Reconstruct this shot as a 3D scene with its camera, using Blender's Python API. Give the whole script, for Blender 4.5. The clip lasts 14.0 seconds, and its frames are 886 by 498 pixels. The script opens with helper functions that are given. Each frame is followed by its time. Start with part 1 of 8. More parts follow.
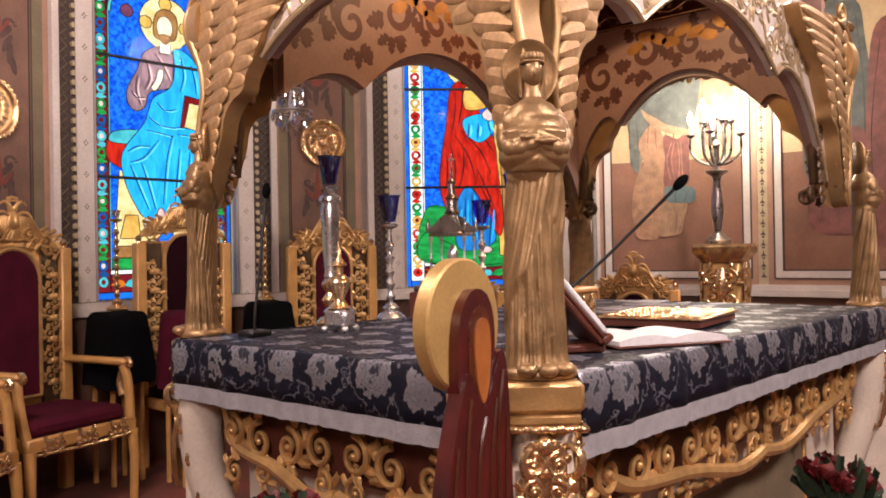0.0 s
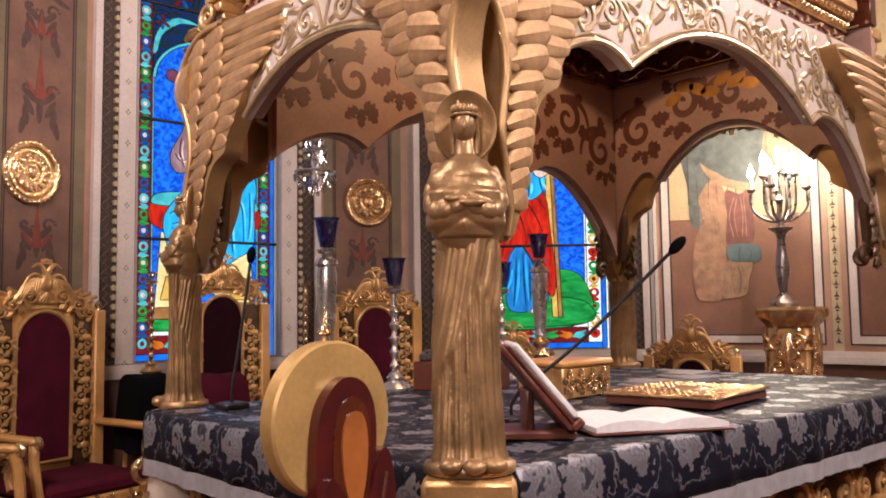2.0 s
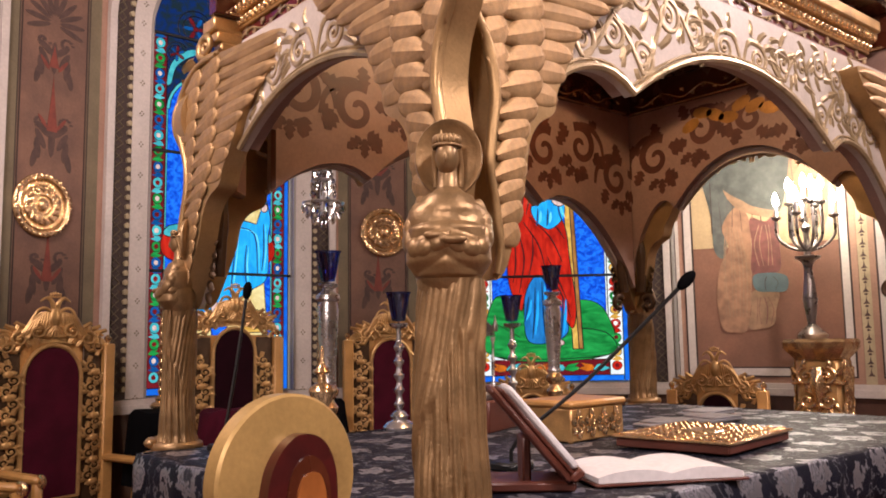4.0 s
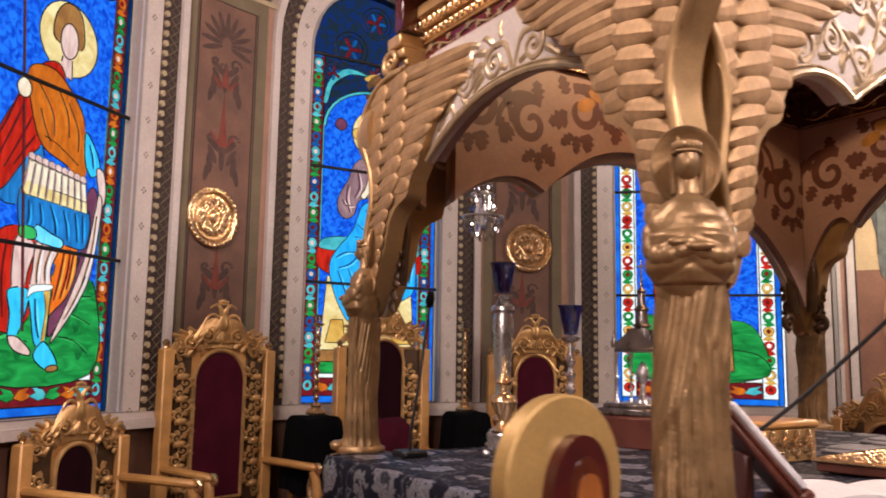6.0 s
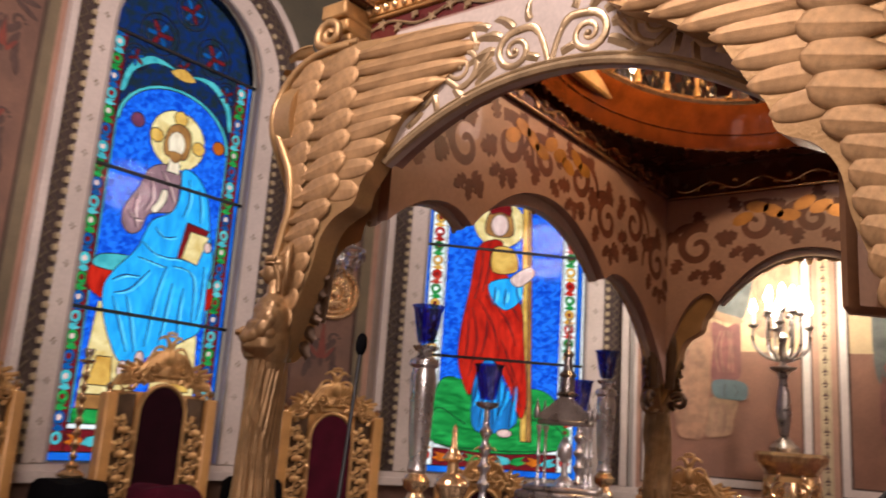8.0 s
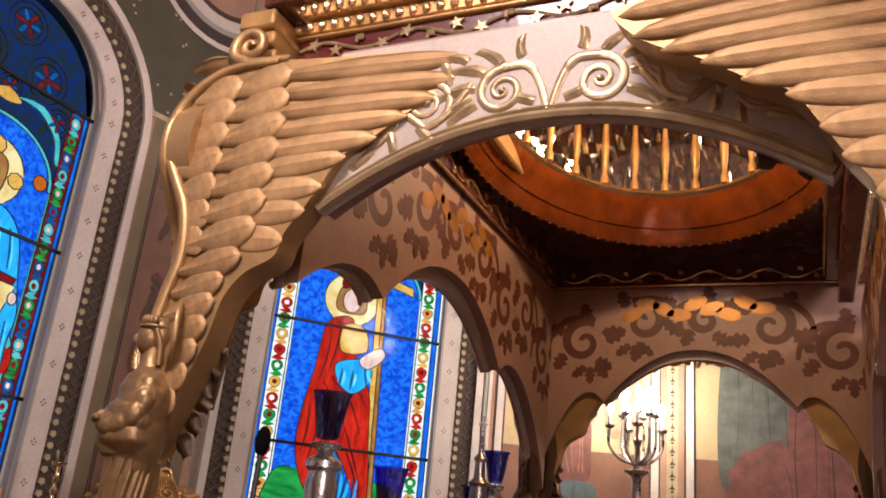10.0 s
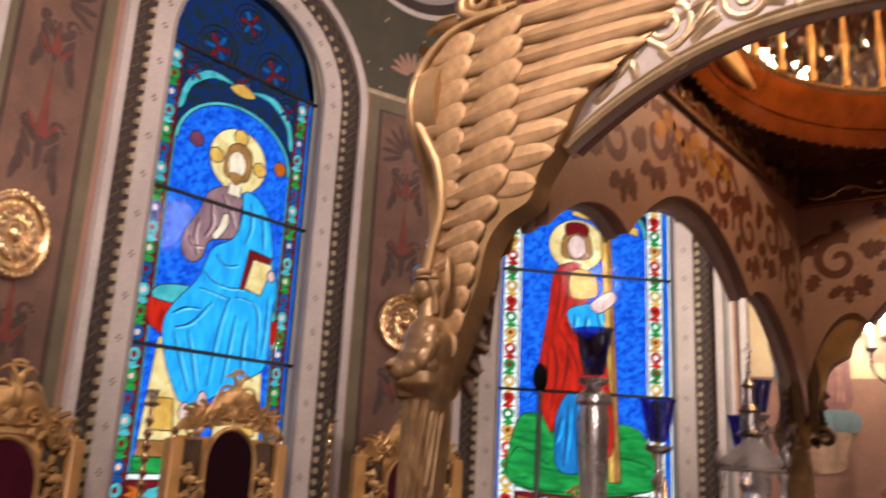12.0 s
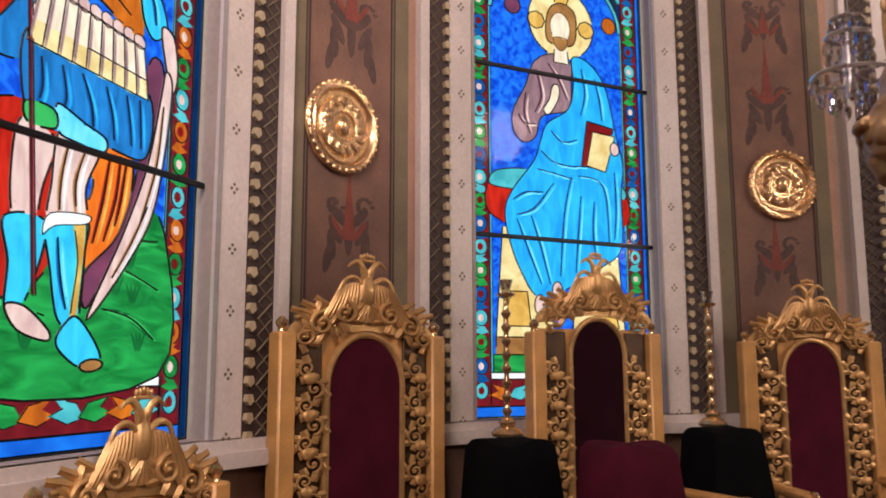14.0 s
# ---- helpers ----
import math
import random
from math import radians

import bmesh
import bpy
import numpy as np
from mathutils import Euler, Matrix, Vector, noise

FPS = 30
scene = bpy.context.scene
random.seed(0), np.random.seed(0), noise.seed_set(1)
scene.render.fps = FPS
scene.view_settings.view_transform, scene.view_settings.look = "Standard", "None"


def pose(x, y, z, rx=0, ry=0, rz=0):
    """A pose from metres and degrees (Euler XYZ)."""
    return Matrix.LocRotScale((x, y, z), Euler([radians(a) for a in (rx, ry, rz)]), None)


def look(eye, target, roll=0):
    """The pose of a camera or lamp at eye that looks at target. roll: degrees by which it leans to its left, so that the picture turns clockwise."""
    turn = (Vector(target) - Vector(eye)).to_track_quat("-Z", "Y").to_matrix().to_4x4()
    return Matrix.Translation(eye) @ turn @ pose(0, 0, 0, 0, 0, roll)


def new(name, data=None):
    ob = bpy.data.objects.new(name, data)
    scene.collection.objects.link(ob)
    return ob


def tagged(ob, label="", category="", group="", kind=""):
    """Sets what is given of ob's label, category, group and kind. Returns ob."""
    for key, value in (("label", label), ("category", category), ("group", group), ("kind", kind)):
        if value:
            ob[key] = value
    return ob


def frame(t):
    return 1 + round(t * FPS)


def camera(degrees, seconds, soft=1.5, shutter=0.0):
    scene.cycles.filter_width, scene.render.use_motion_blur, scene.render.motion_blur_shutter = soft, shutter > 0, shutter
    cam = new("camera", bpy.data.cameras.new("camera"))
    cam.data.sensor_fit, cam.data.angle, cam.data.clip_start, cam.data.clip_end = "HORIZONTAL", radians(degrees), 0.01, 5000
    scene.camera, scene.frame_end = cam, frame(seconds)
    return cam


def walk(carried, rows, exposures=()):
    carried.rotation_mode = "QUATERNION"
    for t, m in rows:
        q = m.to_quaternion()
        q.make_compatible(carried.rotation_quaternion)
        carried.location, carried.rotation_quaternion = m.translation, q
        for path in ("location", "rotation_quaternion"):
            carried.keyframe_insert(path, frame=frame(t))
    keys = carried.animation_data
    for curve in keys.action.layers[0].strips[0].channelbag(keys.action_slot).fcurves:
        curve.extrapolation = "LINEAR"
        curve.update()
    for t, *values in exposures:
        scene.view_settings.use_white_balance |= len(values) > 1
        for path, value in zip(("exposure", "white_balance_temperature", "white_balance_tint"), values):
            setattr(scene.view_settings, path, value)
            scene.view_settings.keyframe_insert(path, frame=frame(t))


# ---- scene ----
cam = camera(56.19, 14.0, soft=1.8, shutter=0.4)
PATH = [
    (0, (1.19, -1.698, 1.359), (-0.146, -0.21, 1.371), -1.0),
    (0.5, (1.187, -1.672, 1.342), (-0.153, -0.188, 1.4), -1.0),
    (1, (1.251, -1.526, 1.341), (-0.148, -0.101, 1.44), -1.0),
    (1.5, (1.312, -1.38, 1.373), (-0.147, -0.017, 1.496), -1.0),
    (2, (1.301, -1.288, 1.394), (-0.189, 0.037, 1.545), -0.8),
    (2.5, (1.311, -1.215, 1.414), (-0.206, 0.076, 1.595), -1.0),
    (5, (1.256, -1.14, 1.425), (-0.292, 0.099, 1.685), -0.7),
    (5.5, (1.254, -1.205, 1.404), (-0.398, -0.109, 1.67), 0.3),
    (6, (1.14, -1.34, 1.399), (-0.544, -0.294, 1.662), 0.9),
    (6.5, (0.937, -1.442, 1.4), (-0.725, -0.363, 1.668), 1.7),
    (7, (0.709, -1.438, 1.359), (-0.878, -0.261, 1.672), 2.7),
    (7.5, (0.455, -1.432, 1.373), (-0.991, -0.101, 1.744), 4.3),
    (8, (0.162, -1.473, 1.404), (-1.036, 0.073, 1.823), 4.0),
    (8.5, (-0.021, -1.431, 1.408), (-1.003, 0.245, 1.884), 4.5),
    (11, (-0.434, -1.242, 1.499), (-1.218, 0.465, 2.188), 6.0),
    (11.5, (-0.456, -1.291, 1.465), (-1.434, 0.344, 2.072), 4.5),
    (12, (-0.409, -1.345, 1.424), (-1.635, 0.156, 1.918), 3.0),
    (12.5, (-0.43, -1.37, 1.372), (-1.881, -0.049, 1.759), 1.8),
    (13, (-0.561, -1.318, 1.366), (-2.166, -0.163, 1.669), 0.4),
    (13.5, (-0.764, -1.207, 1.34), (-2.455, -0.177, 1.622), 0.1),
    (14, (-0.929, -0.999, 1.318), (-2.682, -0.078, 1.598), -0.1),
]
walk(cam, [(t, look(e, g, r)) for t, e, g, r in PATH],
     ((0.0, 0.28), (1.5, 0.18), (2.5, 0.05), (5.0, -0.08), (7.0, -0.12), (8.5, -0.15), (11.0, -0.05), (12.5, -0.08), (14.0, 0.0)))


# ---- light and world ----
world = bpy.data.worlds.new("world")
scene.world = world
world.use_nodes = True
_wn = world.node_tree.nodes
_sky = _wn.new("ShaderNodeTexSky")
_sky.sky_type = "NISHITA"
_sky.sun_disc = False
_sky.sun_elevation, _sky.sun_rotation = radians(30), radians(200)
world.node_tree.links.new(_sky.outputs[0], _wn["Background"].inputs[0])
_wn["Background"].inputs[1].default_value = 0.08


def area_lamp(name, eye, target, size, watts, colour):
    data = bpy.data.lights.new(name, "AREA")
    data.shape, data.size, data.energy, data.color = "DISK", size, watts, colour
    ob = new(name, data)
    ob.matrix_world = look(eye, target)
    return ob


WARM = (1.0, 0.80, 0.78)
area_lamp("nave_chandelier_light", (3.2, 0.4, 4.3), (-1.8, 1.0, 1.4), 0.9, 228, WARM)
area_lamp("south_chandelier_light", (-1.2, -1.55, 3.75), (-2.6, 0.2, 1.2), 0.8, 84, WARM)
# The choir lamp is an unseen fill, added to brighten the altar front.
area_lamp("choir_fill_light", (2.0, -3.2, 3.0), (-1.6, 0.4, 0.9), 0.8, 88, WARM)
area_lamp("north_chandelier_light", (1.4, 4.2, 4.2), (-1.8, 1.6, 1.4), 0.7, 88, WARM)
# Added warm fill inside the canopy, for light that enters through the arches.
_pl = bpy.data.lights.new("canopy_fill_light", "POINT")
_pl.energy, _pl.color, _pl.shadow_soft_size = 44, (1.0, 0.66, 0.36), 0.06
new("canopy_fill_light", _pl).location = (-0.785, 1.25, 3.06)
_pl = bpy.data.lights.new("candelabrum_light", "POINT")
_pl.energy, _pl.color, _pl.shadow_soft_size = 50, (1.0, 0.86, 0.70), 0.09
new("candelabrum_light", _pl).location = (-1.36, 4.02, 2.42)


# ---- materials ----
def material(name, colour, rough=0.5, metal=0.0, scale=12.0, amount=0.25, bump=0.0, fine=90.0, second=None, coat=0.0, island=0.0, spec=0.5):
    """A principled surface with variation at two scales: patches, then grain with relief."""
    m = bpy.data.materials.new(name)
    m.use_nodes = True
    t, n, l = m.node_tree, m.node_tree.nodes, m.node_tree.links
    p = n["Principled BSDF"]
    tc = n.new("ShaderNodeTexCoord")
    n1, n2 = n.new("ShaderNodeTexNoise"), n.new("ShaderNodeTexNoise")
    n1.inputs["Scale"].default_value, n1.inputs["Detail"].default_value = scale, 6
    n2.inputs["Scale"].default_value, n2.inputs["Detail"].default_value = fine, 3
    l.new(tc.outputs["Object"], n1.inputs["Vector"]), l.new(tc.outputs["Object"], n2.inputs["Vector"])
    mix = n.new("ShaderNodeMix")
    mix.data_type = "RGBA"
    dark = second or tuple(c * (1 - amount) for c in colour)
    mix.inputs["A"].default_value, mix.inputs["B"].default_value = (*dark, 1), (*colour, 1)
    ramp = n.new("ShaderNodeMapRange")
    ramp.inputs["From Min"].default_value, ramp.inputs["From Max"].default_value = 0.35, 0.65
    l.new(n1.outputs["Fac"], ramp.inputs["Value"]), l.new(ramp.outputs[0], mix.inputs["Factor"])
    mul = n.new("ShaderNodeMix")
    mul.data_type, mul.blend_type = "RGBA", "MULTIPLY"
    mul.inputs["Factor"].default_value = 0.3
    l.new(mix.outputs["Result"], mul.inputs["A"]), l.new(n2.outputs["Fac"], mul.inputs["B"])
    out = mul.outputs["Result"]
    if island:
        oi = n.new("ShaderNodeObjectInfo")
        hs = n.new("ShaderNodeHueSaturation")
        mr = n.new("ShaderNodeMapRange")
        mr.inputs["To Min"].default_value, mr.inputs["To Max"].default_value = 1 - island, 1 + island
        l.new(oi.outputs["Random"], mr.inputs["Value"]), l.new(mr.outputs[0], hs.inputs["Value"]), l.new(out, hs.inputs["Color"])
        out = hs.outputs["Color"]
    l.new(out, p.inputs["Base Color"])
    rr = n.new("ShaderNodeMapRange")
    rr.inputs["To Min"].default_value, rr.inputs["To Max"].default_value = max(0.03, rough - 0.1), min(1, rough + 0.12)
    l.new(n1.outputs["Fac"], rr.inputs["Value"]), l.new(rr.outputs[0], p.inputs["Roughness"])
    p.inputs["Metallic"].default_value = metal
    p.inputs["Coat Weight"].default_value = coat
    p.inputs["Specular IOR Level"].default_value = spec
    if bump:
        b = n.new("ShaderNodeBump")
        b.inputs["Strength"].default_value, b.inputs["Distance"].default_value = bump, 0.004
        l.new(n2.outputs["Fac"], b.inputs["Height"]), l.new(b.outputs[0], p.inputs["Normal"])
    return m


def glass_piece(name, colour, second=None, scale=9.0, stretch=(1, 1, 1), contrast=0.22, gloss=0.003):
    """Stained glass: clear, coloured and streaky, with a thin gloss."""
    m = bpy.data.materials.new(name)
    m.use_nodes = True
    t, n, l = m.node_tree, m.node_tree.nodes, m.node_tree.links
    n.remove(n["Principled BSDF"])
    out = n["Material Output"]
    tc, mp = n.new("ShaderNodeTexCoord"), n.new("ShaderNodeMapping")
    mp.inputs["Scale"].default_value = stretch
    nz = n.new("ShaderNodeTexNoise")
    nz.inputs["Scale"].default_value, nz.inputs["Detail"].default_value = scale, 5
    nz.inputs["Distortion"].default_value = 0.8
    mr = n.new("ShaderNodeMapRange")
    mr.inputs["From Min"].default_value, mr.inputs["From Max"].default_value = 0.5 - contrast, 0.5 + contrast
    mix = n.new("ShaderNodeMix")
    mix.data_type = "RGBA"
    mix.inputs["A"].default_value = (*(second or tuple(c * 0.55 for c in colour)), 1)
    mix.inputs["B"].default_value = (*colour, 1)
    tr, gl, ms = n.new("ShaderNodeBsdfTransparent"), n.new("ShaderNodeBsdfGlossy"), n.new("ShaderNodeMixShader")
    gl.inputs["Roughness"].default_value = 0.05
    ms.inputs[0].default_value = gloss
    l.new(tc.outputs["Object"], mp.inputs[0]), l.new(mp.outputs[0], nz.inputs["Vector"]), l.new(nz.outputs["Fac"], mr.inputs["Value"])
    root2 = n.new("ShaderNodeGamma")
    root2.inputs["Gamma"].default_value = 0.5
    l.new(mr.outputs[0], mix.inputs["Factor"]), l.new(mix.outputs["Result"], root2.inputs["Color"]), l.new(root2.outputs[0], tr.inputs["Color"])
    l.new(tr.outputs[0], ms.inputs[1]), l.new(gl.outputs[0], ms.inputs[2]), l.new(ms.outputs[0], out.inputs["Surface"])
    return m


def glow(name, colour, strength):
    m = bpy.data.materials.new(name)
    m.use_nodes = True
    n = m.node_tree.nodes
    n.remove(n["Principled BSDF"])
    e = n.new("ShaderNodeEmission")
    e.inputs[0].default_value, e.inputs[1].default_value = (*colour, 1), strength
    m.node_tree.links.new(e.outputs[0], n["Material Output"].inputs["Surface"])
    return m


def damask():
    """Black and silver brocade: rounded medallions with dark hearts and leafy edges."""
    m = material("damask_cloth", (0.007, 0.008, 0.018), 0.5, 0, 10, 0.4, 0.3, 400, spec=0.2)
    n, l = m.node_tree.nodes, m.node_tree.links
    p = n["Principled BSDF"]
    tc, nz, add = n.new("ShaderNodeTexCoord"), n.new("ShaderNodeTexNoise"), n.new("ShaderNodeVectorMath")
    nz.inputs["Scale"].default_value, nz.inputs["Detail"].default_value = 30, 4
    add.operation = "MULTIPLY_ADD"
    add.inputs[1].default_value = (0.12, 0.12, 0.12)
    l.new(tc.outputs["UV"], nz.inputs["Vector"]), l.new(nz.outputs["Color"], add.inputs[0]), l.new(tc.outputs["UV"], add.inputs[2])
    v = n.new("ShaderNodeTexVoronoi")
    v.inputs["Scale"].default_value, v.inputs["Randomness"].default_value = 5.2, 0.3
    l.new(add.outputs[0], v.inputs["Vector"])
    r = n.new("ShaderNodeValToRGB")
    e = r.color_ramp.elements
    e[0].position, e[0].color = 0.0, (0.05, 0.05, 0.05, 1)
    e[1].position, e[1].color = 0.16, (0.9, 0.9, 0.9, 1)
    for pos, val in ((0.10, 0.05), (0.22, 0.25), (0.24, 0.9), (0.32, 0.85), (0.345, 0.0), (0.50, 0.0), (0.525, 0.4), (0.55, 0.0)):
        k = e.new(pos)
        k.color = (val, val, val, 1)
    r.color_ramp.interpolation = "LINEAR"
    l.new(v.outputs["Distance"], r.inputs["Fac"])
    mx = n.new("ShaderNodeMix")
    mx.data_type = "RGBA"
    mx.inputs["B"].default_value = (0.38, 0.38, 0.42, 1)
    old = p.inputs["Base Color"].links[0].from_socket
    l.new(r.outputs["Color"], mx.inputs["Factor"]), l.new(old, mx.inputs["A"]), l.new(mx.outputs["Result"], p.inputs["Base Color"])
    mm, ml = n.new("ShaderNodeMath"), n.new("ShaderNodeMath")
    mm.operation, ml.operation = "MULTIPLY", "MULTIPLY_ADD"
    mm.inputs[1].default_value = 0.9
    l.new(r.outputs["Color"], mm.inputs[0]), l.new(mm.outputs[0], p.inputs["Metallic"])
    ml.inputs[1].default_value, ml.inputs[2].default_value = -0.24, 0.55
    for k in list(p.inputs["Roughness"].links):
        l.remove(k)
    l.new(r.outputs["Color"], ml.inputs[0]), l.new(ml.outputs[0], p.inputs["Roughness"])
    return m


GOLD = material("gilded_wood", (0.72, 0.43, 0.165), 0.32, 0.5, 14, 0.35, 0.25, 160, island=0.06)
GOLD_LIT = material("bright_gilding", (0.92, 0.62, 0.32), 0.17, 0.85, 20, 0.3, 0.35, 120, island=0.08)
OAK = material("golden_oak", (0.70, 0.37, 0.115), 0.4, 0.1, 9, 0.25, 0.2, 110, island=0.05)
WING = material("wing_gold", (0.52, 0.32, 0.145), 0.44, 0.55, 11, 0.28, 0.25, 140, island=0.07)
WING_CAP = material("wing_edge_gold", (0.55, 0.35, 0.155), 0.38, 0.6, 10, 0.25, 0.2, 140)
BRONZE = material("antique_bronze", (0.44, 0.275, 0.125), 0.38, 0.55, 16, 0.4, 0.25, 150)
CREAM = material("cream_lacquer", (0.74, 0.64, 0.52), 0.35, 0.0, 6, 0.14, 0.1, 80)
IVORY = material("ivory_plate", (0.62, 0.53, 0.45), 0.42, 0.0, 8, 0.16, 0.1, 90)
PALE_GOLD = material("pale_gilding", (0.62, 0.46, 0.26), 0.30, 0.5, 18, 0.3, 0.2, 150, island=0.06)
VELVET = material("wine_velvet", (0.085, 0.007, 0.020), 0.85, 0.0, 8, 0.35, 0.3, 260, spec=0.12)
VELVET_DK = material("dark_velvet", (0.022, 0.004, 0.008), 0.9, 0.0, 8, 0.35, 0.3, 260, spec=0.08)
BLACK_CLOTH = material("black_cloth", (0.004, 0.004, 0.005), 0.9, 0.0, 9, 0.4, 0.3, 200, spec=0.06)
SILVER = material("silver_plate", (0.86, 0.84, 0.82), 0.27, 0.9, 18, 0.3, 0.15, 120)
PEWTER = material("dark_silver", (0.42, 0.38, 0.35), 0.28, 0.9, 18, 0.4, 0.2, 120)
BLACK_METAL = material("black_metal", (0.012, 0.012, 0.012), 0.4, 0.2, 10, 0.3, 0.1, 200)
MARBLE = material("white_marble_trim", (0.66, 0.58, 0.52), 0.4, 0.0, 5, 0.12, 0.08, 60)
REVEAL = material("grey_reveal", (0.36, 0.33, 0.30), 0.6, 0.0, 5, 0.15, 0.1, 60)
PIER = material("mauve_brown_plaster", (0.225, 0.12, 0.078), 0.75, 0.0, 5, 0.28, 0.2, 70, second=(0.15, 0.08, 0.055))
OLIVE = material("olive_plaster", (0.20, 0.155, 0.09), 0.75, 0.0, 5, 0.22, 0.2, 70)
SALMON = material("salmon_plaster", (0.44, 0.25, 0.17), 0.7, 0.0, 6, 0.2, 0.2, 70)
UMBER = material("umber_line", (0.06, 0.035, 0.028), 0.7, 0.0, 14, 0.3, 0.2, 90)
STENCIL = material("umber_stencil", (0.105, 0.058, 0.045), 0.75, 0.0, 16, 0.35, 0.15, 90)
STENCIL_RED = material("red_stencil", (0.24, 0.055, 0.035), 0.75, 0.0, 16, 0.3, 0.15, 90)
TAN = material("tan_dentil", (0.50, 0.40, 0.24), 0.6, 0.0, 12, 0.25, 0.2, 90)
SPANDREL = material("olive_spandrel", (0.085, 0.075, 0.045), 0.75, 0.0, 4, 0.3, 0.2, 60)
DADO = material("brown_dado", (0.14, 0.065, 0.04), 0.5, 0.0, 6, 0.3, 0.2, 60)
PLASTER = material("plain_plaster", (0.42, 0.34, 0.27), 0.8, 0.0, 3, 0.15, 0.15, 50)
CARPET = material("red_carpet", (0.16, 0.035, 0.02), 0.95, 0.0, 4, 0.4, 0.5, 220, second=(0.09, 0.03, 0.018))
PINK = material("painted_pink_panel", (0.40, 0.245, 0.19), 0.45, 0.0, 5, 0.22, 0.12, 70, coat=0.15)
MAROON = material("maroon_ornament", (0.135, 0.042, 0.024), 0.5, 0.0, 12, 0.35, 0.12, 80)
OCHRE = material("ochre_gilt_patch", (0.55, 0.26, 0.06), 0.35, 0.4, 10, 0.4, 0.2, 90)
FRIEZE = material("crimson_lacquer", (0.115, 0.012, 0.012), 0.28, 0.0, 8, 0.3, 0.1, 90, coat=0.4)
MAHOGANY = material("dark_mahogany", (0.095, 0.022, 0.009), 0.25, 0.0, 7, 0.35, 0.15, 70, coat=0.4)
AMBER = material("amber_lacquer", (0.32, 0.075, 0.014), 0.09, 0.45, 9, 0.4, 0.1, 70, coat=0.6)
LACE = material("white_lace", (0.36, 0.35, 0.36), 0.7, 0.0, 30, 0.2, 0.5, 260)
# Bronze brackets, and the dark put in for shade behind throne carving.
BRONZE_AND_SHADE = material("dark_bronze_and_shade", (0.11, 0.06, 0.028), 0.4, 0.4, 14, 0.4, 0.2, 120)
HOLLOW_SHADE = material("brown_hollow_shade", (0.26, 0.125, 0.05), 0.6, 0.0, 5, 0.2, 0.1, 90)
DAMASK = damask()
PAPER = material("white_paper", (0.78, 0.75, 0.74), 0.6, 0.0, 6, 0.06, 0.05, 60)
LEATHER = material("brown_leather", (0.13, 0.035, 0.02), 0.4, 0.0, 14, 0.3, 0.2, 160)
ICON_GOLD = material("icon_gold_ground", (0.62, 0.40, 0.14), 0.38, 0.35, 6, 0.2, 0.1, 120)
ICON_RED = material("icon_dark_red", (0.105, 0.011, 0.009), 0.3, 0.0, 9, 0.45, 0.1, 90, coat=0.3, second=(0.04, 0.008, 0.008))
ICON_SKIN = material("icon_ochre", (0.46, 0.15, 0.035), 0.35, 0.0, 9, 0.4, 0.05, 60, coat=0.2)
FLOWER_RED = material("red_petals", (0.15, 0.008, 0.012), 0.5, 0.0, 20, 0.4, 0.1, 90)
FOLIAGE = material("dark_leaves", (0.03, 0.06, 0.03), 0.5, 0.0, 20, 0.4, 0.1, 90)
LEAD = material("lead_came", (0.012, 0.012, 0.014), 0.5, 0.4, 20, 0.3, 0.1, 90)
BROWN_WALL = material("painted_brown_ground", (0.27, 0.125, 0.075), 0.65, 0.0, 4, 0.25, 0.12, 60)
CREAM_WALL = material("painted_cream_ground", (0.58, 0.42, 0.23), 0.65, 0.0, 4, 0.15, 0.1, 60)
ROBE_TAN = material("painted_tan_drapery", (0.40, 0.24, 0.14), 0.65, 0.0, 14, 0.4, 0.1, 40)
ROBE_PEACH = material("painted_peach_drapery", (0.42, 0.225, 0.13), 0.65, 0.0, 14, 0.4, 0.1, 40)
ROBE_ROSE = material("painted_rose_drapery", (0.24, 0.085, 0.07), 0.65, 0.0, 14, 0.4, 0.1, 40)
ROBE_GREY = material("painted_grey_drapery", (0.13, 0.14, 0.125), 0.65, 0.0, 14, 0.4, 0.1, 40)
ROBE_TEAL = material("faded_teal_paint", (0.13, 0.19, 0.20), 0.7, 0.0, 7, 0.3, 0.2, 80)
BULB = glow("lit_bulb", (1.0, 0.90, 0.74), 110.0)
DAYLIGHT = glow("daylight_sheet", (0.94, 0.98, 1.0), 1.42)

G_BLUE = glass_piece("royal_blue_glass", (0.016, 0.17, 0.88), (0.004, 0.05, 0.50), 26, (1, 1, 1), 0.12)
G_NIGHT = glass_piece("night_blue_glass", (0.006, 0.022, 0.11), (0.012, 0.022, 0.030), 18, (1, 1, 1), 0.10)
G_EDGE = glass_piece("edge_blue_glass", (0.012, 0.17, 0.72), (0.006, 0.07, 0.45), 8)
G_SKY = glass_piece("sky_blue_glass", (0.03, 0.46, 0.94), (0.012, 0.27, 0.70), 6, (3, 3, 1), 0.2)
G_ICE = glass_piece("ice_blue_glass", (0.20, 0.70, 0.98), (0.08, 0.52, 0.90), 8, (3, 3, 1), 0.2)
G_DEEP = glass_piece("deep_blue_glass", (0.006, 0.10, 0.34), (0.004, 0.05, 0.18), 8)
G_CYAN = glass_piece("turquoise_glass", (0.05, 0.60, 0.86), (0.02, 0.38, 0.70), 8, (3, 3, 1), 0.2)
G_MID = glass_piece("mid_blue_glass", (0.02, 0.22, 0.60), (0.01, 0.10, 0.30), 6, (4, 4, 1), 0.2)
G_TEAL = glass_piece("teal_glass", (0.10, 0.52, 0.55), (0.03, 0.28, 0.34), 10)
